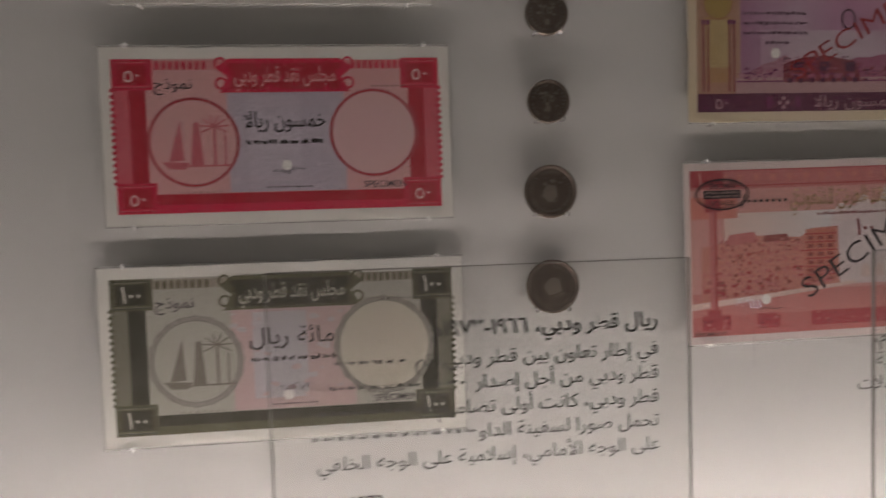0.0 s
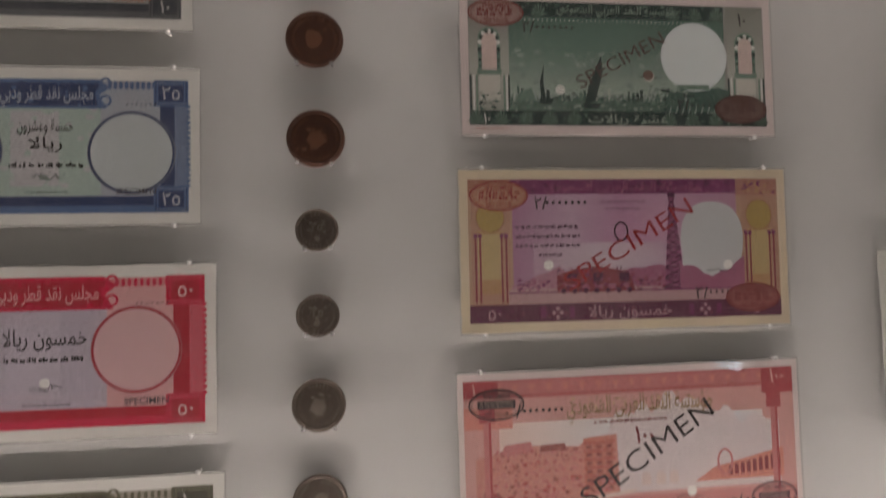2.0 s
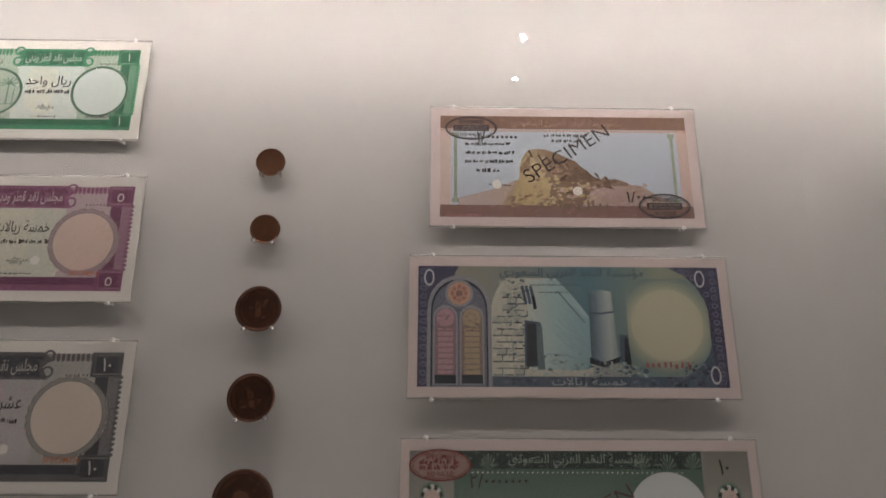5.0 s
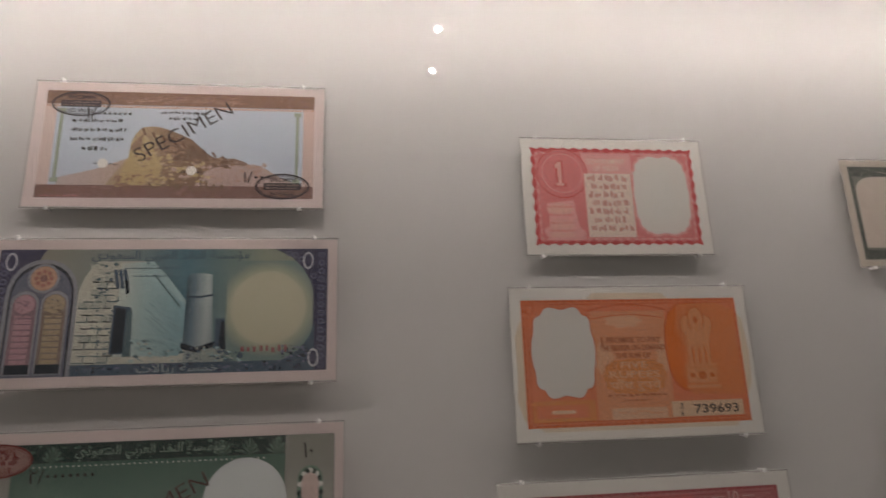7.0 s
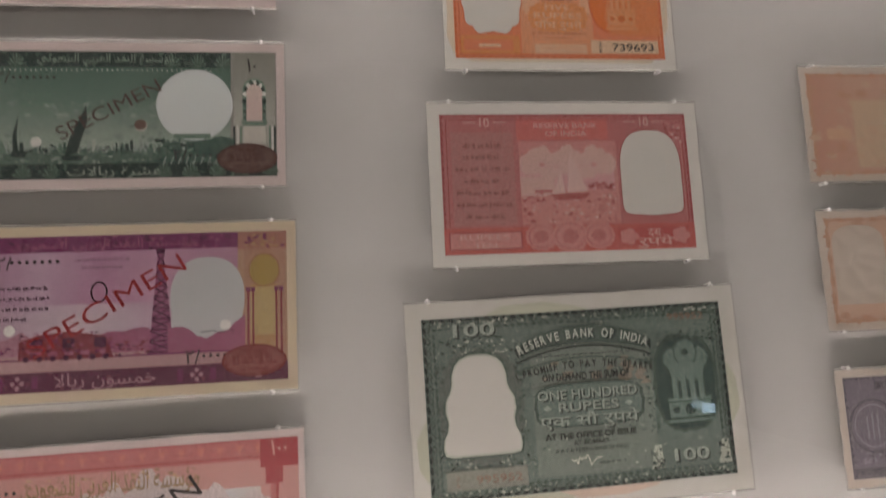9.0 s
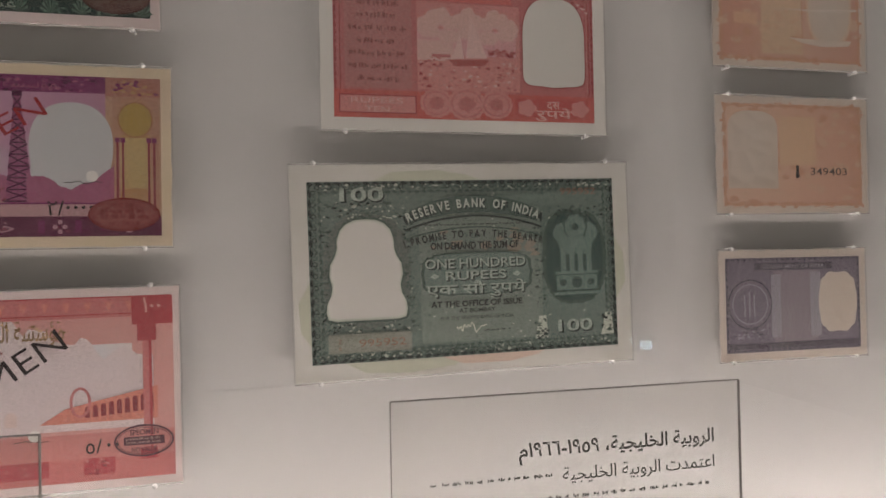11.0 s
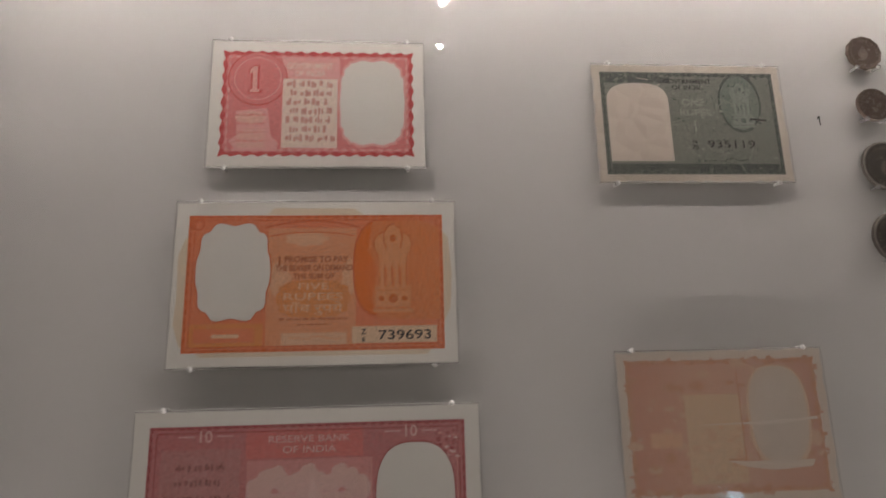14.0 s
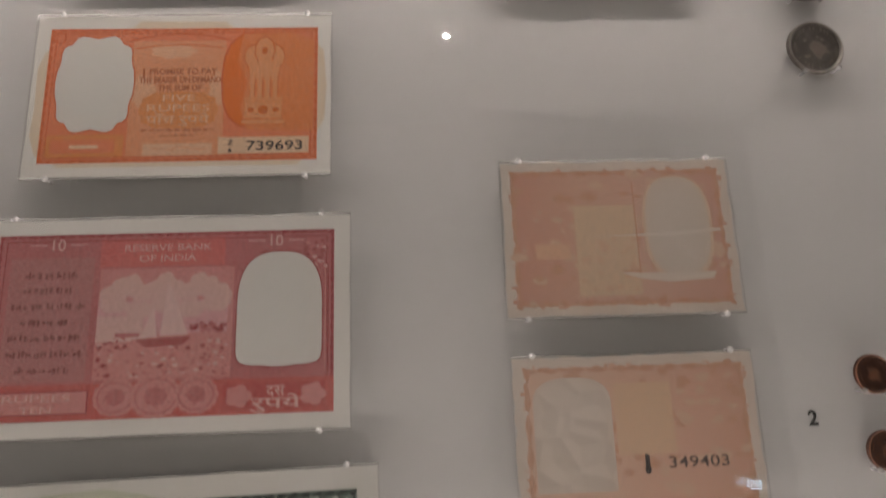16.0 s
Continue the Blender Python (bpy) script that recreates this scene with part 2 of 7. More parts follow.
def glyphs(s, bold=0.0):
    """The flat outline mesh of a line of lettering, one em high, from its left end: verts, faces, width."""
    bold = bold or 0.006
    key = (s, bold)
    if key not in GLYPHS:
        cu = bpy.data.curves.new("lettering", "FONT")
        cu.body, cu.resolution_u, cu.fill_mode = s, 3, "FRONT"
        cu.offset = bold
        ob = bpy.data.objects.new("lettering", cu)
        scene.collection.objects.link(ob)
        bpy.context.view_layer.update()
        me = ob.to_mesh()
        vs = [(v.co.x, v.co.y) for v in me.vertices]
        fs = [tuple(p.vertices) for p in me.polygons]
        ob.to_mesh_clear()
        bpy.data.objects.remove(ob)
        bpy.data.curves.remove(cu)
        lo = min((v[0] for v in vs), default=0)
        hi = max((v[0] for v in vs), default=0)
        GLYPHS[key] = ([(x - lo, y) for x, y in vs], fs, hi - lo)
    return GLYPHS[key]


class Art:
    """Flat print on a sheet. Places are fractions of the printed area, x to the right and y down; sizes are in metres."""

    def __init__(self, w, h, parent, seed=0, start=0.0):
        self.w, self.h, self.parent, self.start = w, h, parent, start
        self.parts, self.now, self.level, self.rng = [], None, 0, random.Random(seed)

    def to(self, name, label=""):
        """Begins a new part."""
        self.now = {"n": name, "v": [], "f": [], "s": [], "m": [], "label": label}
        self.parts.append(self.now)
        return self

    def again(self):
        """Begins another part of the same name, if this one is in use."""
        if self.now["f"]:
            self.to(self.now["n"], self.now["label"])

    def p(self, fx, fy):
        return ((fx - 0.5) * self.w, (0.5 - fy) * self.h)

    def add(self, pts, faces, mat, lift=0, hold=False):
        """Each piece lies a hair over the ones before; hold keeps it level with the last."""
        if not hold:
            self.level += 1
        n, d = self.now, -self.start - self.level * 6e-7
        o = len(n["v"])
        n["v"] += [(x, d, z) for x, z in pts]
        n["f"] += [tuple(o + i for i in f) for f in faces]
        if mat not in n["m"]:
            n["m"].append(mat)
        n["s"] += [n["m"].index(mat)] * len(faces)

    def poly(self, pts, mat, lift=0, hold=False):
        q = [self.p(*a) for a in pts]
        area = sum(a[0] * b[1] - b[0] * a[1] for a, b in zip(q, q[1:] + q[:1]))
        self.add(q if area > 0 else q[::-1], [tuple(range(len(q)))], mat, lift, hold)

    def rect(self, x0, y0, x1, y1, mat, lift=0, hold=False):
        self.poly([(x0, y1), (x1, y1), (x1, y0), (x0, y0)], mat, lift, hold)

    def border(self, x0, y0, x1, y1, t, mat, lift=0, wave=0.0, n=24):
        """A border of width t metres; wave: how far its edges ripple, in metres."""
        (ax, az), (bx, bz) = self.p(x0, y1), self.p(x1, y0)
        per = []
        for (sx, sz), (ex, ez) in (((ax, az), (bx, az)), ((bx, az), (bx, bz)), ((bx, bz), (ax, bz)), ((ax, bz), (ax, az))):
            k = max(2, int(n * math.hypot(ex - sx, ez - sz) / (bx - ax)) * 8) if wave else 1
            for i in range(k):
                per.append((sx + (ex - sx) * i / k, sz + (ez - sz) * i / k, i))
        cx, cz = (ax + bx) / 2, (az + bz) / 2
        hx, hz = (bx - ax) / 2, (bz - az) / 2
        outer, inner = [], []
        for x, z, i in per:
            r = wave * (0.5 - 0.5 * math.cos(math.pi * i / 4)) * (0.85 + 0.3 * self.rng.random()) if wave else 0
            outer.append((cx + (x - cx) * (hx - r) / hx, cz + (z - cz) * (hz - r) / hz))
            q = t + (wave - r) * 0.8
            inner.append((cx + (x - cx) * (hx - q) / hx, cz + (z - cz) * (hz - q) / hz))
        m = len(per)
        self.add(outer + inner, [(k, (k + 1) % m, m + (k + 1) % m, m + k) for k in range(m)], mat, lift)

    def blob(self, fx, fy, rx, rz, mat, lift=0, cusps=0, depth=0.0, n=48, power=2.0, turn=0.0, hold=False):
        """A disc, oval or rounded window with metres for radii; cusps: scallops round its edge; power above 2 squares it."""
        cx, cz = self.p(fx, fy)
        pts = []
        for k in range(n):
            a = 2 * math.pi * k / n
            c, s = math.cos(a), math.sin(a)
            e = 2 / power
            u, v = math.copysign(abs(c) ** e, c), math.copysign(abs(s) ** e, s)
            q = 1 - depth * (1 - abs(math.cos(cusps * a / 2 + turn))) if cusps else 1
            pts.append((cx + rx * u * q, cz + rz * v * q))
        self.add(pts, [tuple(range(n))], mat, lift, hold)

    def ring(self, fx, fy, rx, rz, t, mat, lift=0, beads=0, n=56):
        cx, cz = self.p(fx, fy)
        pts = []
        for k in range(n):
            a = 2 * math.pi * k / n
            q = 1 + (0.025 * math.cos(beads * a) if beads else 0)
            pts.append((cx + rx * q * math.cos(a), cz + rz * q * math.sin(a)))
        pts += [(cx + (rx - t) * math.cos(2 * math.pi * k / n), cz + (rz - t) * math.sin(2 * math.pi * k / n)) for k in range(n)]
        self.add(pts, [(k, (k + 1) % n, n + (k + 1) % n, n + k) for k in range(n)], mat, lift)

    def arch(self, x0, y0, x1, y1, mat, lift=0, pointed=False, n=12):
        """A window with a round or pointed head."""
        (ax, az), (bx, bz) = self.p(x0, y1), self.p(x1, y0)
        r = (bx - ax) / 2
        cx, spring = (ax + bx) / 2, bz - r * (1.25 if pointed else 1.0)
        pts = [(ax, az), (bx, az)]
        for k in range(n + 1):
            a = math.pi * k / n
            s = math.sin(a)
            pts.append((cx + r * math.cos(a), spring + r * (1.25 * s ** 0.8 if pointed else s)))
        self.add(pts, [tuple(range(len(pts)))], mat, lift)

    def line(self, a, b, t, mat, lift=0, hold=False):
        (ax, az), (bx, bz) = self.p(*a), self.p(*b)
        d = math.hypot(bx - ax, bz - az) or 1
        nx, nz = -(bz - az) / d * t / 2, (bx - ax) / d * t / 2
        self.add([(ax - nx, az - nz), (bx - nx, bz - nz), (bx + nx, bz + nz), (ax + nx, az + nz)], [(0, 1, 2, 3)], mat, lift, hold)

    def dots(self, x0, x1, fy, n, r, mat, lift=0):
        for k in range(n):
            self.blob(x0 + (x1 - x0) * k / max(1, n - 1), fy, r, r, mat, lift, n=8, hold=k > 0)

    def text(self, s, fx, fy, size, mat, align="c", turn=0.0, squeeze=1.0, lift=0, bold=0.0, width=None):
        self.again()
        vs, fs, w = glyphs(s, bold)
        if width:
            squeeze = width / (w * size)
        k = {"c": -w / 2, "l": 0.0, "r": -w}[align]
        cx, cz = self.p(fx, fy)
        c, sn = math.cos(radians(turn)), math.sin(radians(turn))
        pts = []
        for x, y in vs:
            u, v = (x + k) * size * squeeze, (y - 0.33) * size
            pts.append((cx + u * c - v * sn, cz + u * sn + v * c))
        self.add(pts, fs, mat, lift)

    def arc_text(self, s, fx, fy, size, radius, mat, lift=0, squeeze=1.0, bold=0.0):
        """Lettering on an arc whose top lies at the place given."""
        self.again()
        cx, cz = self.p(fx, fy)
        cz -= radius
        total = sum(glyphs(ch, bold)[2] * size * squeeze + size * 0.14 for ch in s.replace(" ", "n"))
        a = math.pi / 2 + total / radius / 2
        for ch in s:
            vs, fs, w = glyphs(ch, bold) if ch != " " else ([], [], glyphs("n", bold)[2])
            half = (w * size * squeeze + size * 0.14) / radius / 2
            a -= half
            c, sn = math.cos(a - math.pi / 2), math.sin(a - math.pi / 2)
            ox, oz = cx + radius * math.cos(a), cz + radius * math.sin(a)
            self.add([(ox + (x - w / 2) * size * squeeze * c - y * size * sn, oz + (x - w / 2) * size * squeeze * sn + y * size * c) for x, y in vs], fs, mat, lift)
            a -= half

    def bars(self, x0, x1, fy, t, mat, lift=0, gap=0.0012, lo=0.004, hi=0.011):
        """A line of writing too small to read: plain bars of its size, word by word."""
        self.again()
        x, end, first = x0 * self.w, x1 * self.w, True
        step = max(0.0004, t * 0.42)
        while x < end - lo * 0.3:
            stop = min(end, x + self.rng.uniform(lo, hi) * 0.55)
            while x < stop:
                wd = step * self.rng.uniform(0.5, 1.25)
                up, down = self.rng.uniform(0.25, 0.75) * t / self.h, self.rng.uniform(0.05, 0.4) * t / self.h
                self.rect(x / self.w, fy - up, (x + wd) / self.w, fy + down, mat, lift, not first)
                x, first = x + wd * self.rng.uniform(1.0, 1.6), False
            x += max(gap, t * 0.35) * self.rng.uniform(0.7, 1.3)

    def scribble(self, x0, x1, fy, size, mat, lift=0, t=0.0004, n=16):
        """A signature's stroke."""
        pts = [(x0 + (x1 - x0) * k / n, fy + self.rng.uniform(-1, 1) * size / self.h * (0.4 + 0.6 * math.sin(math.pi * k / n))) for k in range(n + 1)]
        self.again()
        for k, (a, b) in enumerate(zip(pts, pts[1:])):
            self.line(a, b, t, mat, lift, k > 1)

    def ridge(self, x0, x1, fy, rise, floor, mat, lift=0, n=40, seed=0.0, rough=0.35):
        """Ground with an uneven skyline: rise(s) gives its height for s from 0 to 1."""
        top = []
        for k in range(n + 1):
            s = k / n
            e = rise(s) * (1 + rough * (noise.noise((s * 9 + seed, seed, 0.3)) + 0.5 * noise.noise((s * 23 + seed, 1.7, seed))))
            top.append((x0 + (x1 - x0) * s, fy - e))
        self.poly([(x0, floor), (x1, floor)] + top[::-1], mat, lift)

    def patches(self, x0, y0, x1, y1, n, size, mats, lift=0):
        """Small engraved touches scattered over an area."""
        for k in range(int(n * 1.8)):
            fx, fy = self.rng.uniform(x0, x1), self.rng.uniform(y0, y1)
            s = size * self.rng.uniform(0.25, 0.8)
            pts = [(fx + s / self.w * math.cos(a) * self.rng.uniform(0.4, 1.2), fy + s / self.h * math.sin(a) * self.rng.uniform(0.4, 1.0) * 0.7) for a in (0.3, 1.4, 2.5, 3.6, 4.6, 5.6)]
            self.poly(pts, self.rng.choice(mats), lift, k % 5 > 0)

    def done(self):
        for n in self.parts:
            if n["f"]:
                obj(n["n"], n["v"], n["f"], n["m"], self.parent, n["label"], n["s"])


# ---------------------------------------------------------------- the hall
# hall out of view: light floor and walls bounce the downlights in as fill
M_WALL = plain("hall_wall", (0.42, 0.40, 0.385), 0.8, vary=0.15, scale=6.0)
M_FLOOR = plain("hall_floor", (0.45, 0.425, 0.40), 0.45, vary=0.25, scale=8.0)
M_CEIL = plain("hall_ceiling", (0.30, 0.29, 0.28), 0.9, vary=0.2, scale=5.0)
HX0, HX1, HY0, HZ = -3.6, 4.8, -6.6, 4.66
WF, WB = 0.166, 0.46     # front and back of the wall that holds the case


def slab(name, x0, x1, y0, y1, z0, z1, m, label):
    bm = box_bm(x0, x1, y0, y1, z0, z1)
    me = bpy.data.meshes.new(name)
    bm.to_mesh(me)
    bm.free()
    me.materials.append(m)
    return tagged(new(name, me), label, "", "", "structure")


slab("floor", HX0, HX1, HY0, WB, -0.2, 0.0, M_FLOOR, "pale stone floor of the dim gallery hall")
slab("ceiling", HX0, HX1, HY0, WB, HZ, HZ + 0.2, M_CEIL, "grey painted ceiling high over the hall")
slab("wall_south", HX0, HX1, HY0 - 0.2, HY0, -0.2, HZ + 0.2, M_WALL, "grey far wall of the hall")
slab("wall_west", HX0 - 0.2, HX0, HY0 - 0.2, WB, -0.2, HZ + 0.2, M_WALL, "grey side wall of the hall")
slab("wall_east", HX1, HX1 + 0.2, HY0 - 0.2, WB, -0.2, HZ + 0.2, M_WALL, "grey side wall of the hall")


def wall_with_opening():
    xs, zs = [HX0, CASE_X0 - 0.03, CASE_X1 + 0.03, HX1], [0.0, CASE_Z0 - 0.03, CASE_Z1 + 0.03, HZ]
    bm = bmesh.new()
    for i in range(3):
        for k in range(3):
            if (i, k) != (1, 1):
                bmesh.ops.create_cube(bm, size=1.0, matrix=Matrix.LocRotScale(((xs[i] + xs[i + 1]) / 2, (WF + WB) / 2, (zs[k] + zs[k + 1]) / 2), None, (xs[i + 1] - xs[i], WB - WF, zs[k + 1] - zs[k])))
    bmesh.ops.remove_doubles(bm, verts=bm.verts[:], dist=1e-5)
    me = bpy.data.meshes.new("wall_north")
    bm.to_mesh(me)
    bm.free()
    me.materials.append(M_WALL)
    tagged(new("wall_north", me), "grey exhibition wall with a lit case let into it", "", "", "structure")


wall_with_opening()


def downlight(x, y):
    lamp = tagged(new("ceiling_spotlight"), "small bright spotlight with a square lens in the hall ceiling", "lamp", "hall ceiling spotlights")
    lamp.location = (x, y, HZ)
    bm = bmesh.new()
    bmesh.ops.create_cone(bm, cap_ends=True, segments=24, radius1=0.07, radius2=0.07, depth=0.03, matrix=Matrix.Translation((0, 0, -0.015)))
    part("housing", bm, M_ALU, lamp)
    bm = bmesh.new()
    bmesh.ops.create_cone(bm, cap_ends=True, segments=4, radius1=0.034, radius2=0.034, depth=0.01, matrix=Matrix.Translation((0, 0, -0.036)) @ Matrix.Diagonal((1.0, 1.25, 1.0, 1.0)))
    part("lens", bm, M_SPOT, lamp, "glowing white lens")
    # aimed straight down, clear of the case; only its bounce fills the shadows
    beam = bpy.data.lights.new("beam", "SPOT")
    beam.energy, beam.color, beam.shadow_soft_size = SPOT_POWER, (1.0, 0.88, 0.80), 0.035
    beam.spot_size, beam.spot_blend = radians(100), 0.35
    ob = new("beam", beam)
    ob.parent = lamp
    ob.location = (0, 0, -0.05)


M_SPOT = glow("spot_lens", (1.0, 0.97, 0.92), 500.0)
downlight(0.865, -4.58)
downlight(0.845, -3.93)


def info_screen(x, y, z):
    """A small lit screen on a post, seen only as a reflection in the glass."""
    kiosk = tagged(new("information_screen"), "small lit pale blue screen on a dark post", "screen")
    kiosk.location = (x, y, 0)
    kiosk.rotation_euler = (0, 0, radians(-148))
    bm = bmesh.new()
    bmesh.ops.create_cone(bm, cap_ends=True, segments=20, radius1=0.025, radius2=0.025, depth=z - 0.08, matrix=Matrix.Translation((0, 0.03, (z - 0.08) / 2)))
    part("post", bm, M_CEIL, kiosk)
    bm = bmesh.new()
    bmesh.ops.create_cone(bm, cap_ends=True, segments=28, radius1=0.14, radius2=0.13, depth=0.02, matrix=Matrix.Translation((0, 0.03, 0.01)))
    part("base", bm, M_CEIL, kiosk)
    part("casing", box_bm(-0.062, 0.062, 0.0, 0.03, z - 0.052, z + 0.05, 0.004), M_CEIL, kiosk)
    part("display", box_bm(-0.05, 0.05, -0.004, 0.0, z - 0.038, z + 0.036), glow("screen_blue", (0.55, 0.80, 1.0), 7.0), kiosk, "glowing pale blue display")
    for k in range(4):
        part("text_bar", box_bm(-0.04, 0.042 - 0.015 * (k % 3), -0.006, -0.0045, z + 0.016 - k * 0.013, z + 0.021 - k * 0.013), M_CEIL, kiosk)


info_screen(3.22, -4.63, 0.60)


# ---------------------------------------------------------------- the case
case = tagged(new("display_case"), "white lined wall case lit by small lamps along its edges", "display case")
x0, x1, z0, z1 = CASE_X0, CASE_X1, CASE_Z0, CASE_Z1
part("back_board", box_bm(x0, x1, BOARD_Y, BOARD_Y + 0.018, z0, z1), M_BOARD, case, "satin white back board")
part("top_panel", box_bm(x0, x1, 0.184, BOARD_Y - 0.0005, z1, z1 + 0.018), M_CASE, case)
part("bottom_panel", box_bm(x0, x1, 0.184, BOARD_Y - 0.0005, z0 - 0.018, z0), M_CASE, case)
for sx in (x0 - 0.018, x1):
    part("side_panel", box_bm(sx, sx + 0.018, 0.184, BOARD_Y - 0.0005, z0 - 0.018, z1 + 0.018), M_CASE, case)
glass = part("glass_pane", box_bm(x0 - 0.02, x1 + 0.02, GLASS_Y, GLASS_Y + 0.006, z0 - 0.02, z1 + 0.02), M_GLASS, case, "clear front glass")
glass.visible_shadow = False


def led_strip(y, z, up, mat, radius, width):
    """A slim aluminium profile along the case with a row of small round lamps."""
    s = 1 if up else -1
    za, zb = sorted((z, z + s * 0.0015))
    prof = part("led_profile", box_bm(x0, x1, y - width / 2, y + width / 2, za, zb, 0.0004), M_ALU, case, "slim aluminium light profile")
    bm = bmesh.new()
    bmesh.ops.create_cone(bm, cap_ends=True, segments=14, radius1=radius, radius2=radius, depth=0.001)
    me = bpy.data.meshes.new("led")
    bm.to_mesh(me)
    bm.free()
    me.materials.append(mat)
    for k in range(26):
        led = new("led", me)
        led.parent = prof
        led.location = (0.2891 + (k - 14) * 0.0622, y, z + s * 0.0021)


led_strip(LED_Y, z1, False, M_LED, 0.0032, 0.014)
led_strip(LED_Y, z0, True, M_LED_LOW, 0.0032, 0.014)
led_strip(0.2686, z1, False, M_LED_BACK, 0.0017, 0.005)


# ---------------------------------------------------------------- banknotes
PEGS = {}


def peg(parent, x, z, back, mat=None):
    """A clear peg that holds a sheet or a coin off the board."""
    mat = mat or M_PEG
    if mat not in PEGS:
        bm = lathe_bm([(0.0, -0.0014), (0.0008, -0.0012), (0.0012, -0.0006), (0.0012, 0.0003), (0.0008, 0.0007), (0.0007, back)], 12)
        PEGS[mat] = bpy.data.meshes.new("peg")
        bm.to_mesh(PEGS[mat])
        bm.free()
        PEGS[mat].materials.append(mat)
        PEGS[mat].polygons.foreach_set("use_smooth", [True] * len(PEGS[mat].polygons))
    ob = new("peg", PEGS[mat])
    ob.parent, ob.location = parent, (x, -0.0006, z)


def banknote(x0, x1, z0, z1, label, sheet, margin=(0.0045, 0.0045), turn=0.0, seed=0, rag=0.00025, group=""):
    """A note in its clear sleeve on four pegs. The numbers are the edges of its printed area; margin: the blank paper round it."""
    w, h = x1 - x0, z1 - z0
    root = tagged(new("banknote"), label, "banknote", group)
    root.matrix_basis = pose((x0 + x1) / 2, NOTE_Y, (z0 + z1) / 2, 0, turn, 0)
    mx, mz = margin
    hw, hh = w / 2 + mx + 0.0007, h / 2 + mz + 0.0007
    rng = random.Random(seed + 50)
    # the sheet, with slightly uneven cut edges
    n, m = 28, 14
    edge = []
    for k in range(n):
        edge.append((-hw + 2 * hw * k / n, -hh + rng.uniform(-1, 1) * rag))
    for k in range(m):
        edge.append((hw + rng.uniform(-1, 1) * rag, -hh + 2 * hh * k / m))
    for k in range(n):
        edge.append((hw - 2 * hw * k / n, hh + rng.uniform(-1, 1) * rag))
    for k in range(m):
        edge.append((-hw + rng.uniform(-1, 1) * rag, hh - 2 * hh * k / m))
    t = len(edge)
    vs = [(x, 0.0, z) for x, z in edge] + [(x, 0.0003, z) for x, z in edge]
    obj("sheet", vs, [tuple(range(t)), tuple(range(2 * t - 1, t - 1, -1))] + [(k, t + k, t + (k + 1) % t, (k + 1) % t) for k in range(t)], sheet, root)
    # the sleeve: a clear skin in front and behind, closed by seams, whitened above and below as lit edges
    sw, sh = hw + 0.0005, hh + 0.0005
    part("sleeve", box_bm(-sw, sw, -0.00055, -0.0004, -sh, sh), M_SLEEVE, root, "clear plastic sleeve").visible_shadow = False
    for s in (-1, 1):
        a, b = sorted((s * sh, s * (sh + 0.0004)))
        part("seam", box_bm(-sw, sw, -0.0006, 0.0003, a, b), M_EDGE, root, "seam of the sleeve, whitened above and below as if lit").visible_shadow = False
        a, b = sorted((s * sw, s * (sw + 0.0003)))
        part("seam", box_bm(a, b, -0.0006, 0.0003, -sh, sh), M_SLEEVE, root, "seam of the sleeve, whitened above and below as if lit").visible_shadow = False
    inset = min(0.012, w * 0.09)
    for sx in (-1, 1):
        for sz in (-1, 1):
            peg(root, sx * (hw - inset), sz * (sh + 0.0005), BOARD_Y - NOTE_Y + 0.0006)
    return Art(w, h, root, seed)


WHITE = paper("white_note_paper", (0.86, 0.85, 0.82), (0.80, 0.785, 0.745), thin=0.1)
PINKISH = paper("pinkish_note_paper", (0.80, 0.70, 0.69), (0.77, 0.66, 0.66), thin=0.1)
YELLOWISH = paper("yellowish_note_paper", (0.78, 0.68, 0.50), (0.74, 0.60, 0.52), thin=0.1)
AGED = paper("aged_note_paper", (0.68, 0.62, 0.55), (0.58, 0.52, 0.44), 0.4, thin=0.12)
FADED = paper("faded_note_paper", (0.72, 0.65, 0.59), (0.64, 0.54, 0.47), 0.25, thin=0.12)
BLANK = paper("blank_watermark", (0.73, 0.72, 0.69), (0.68, 0.67, 0.64))
BLANK_AGED = paper("blank_aged_watermark", (0.66, 0.585, 0.52), (0.57, 0.50, 0.43), 0.3)
HOLE = paper("punched_hole", (0.85, 0.84, 0.81), (0.81, 0.80, 0.77))
DARK = ink((0.035, 0.03, 0.03), amount=0.12)


def mid(a, b, k):
    return tuple(x + (y - x) * k for x, y in zip(a, b))


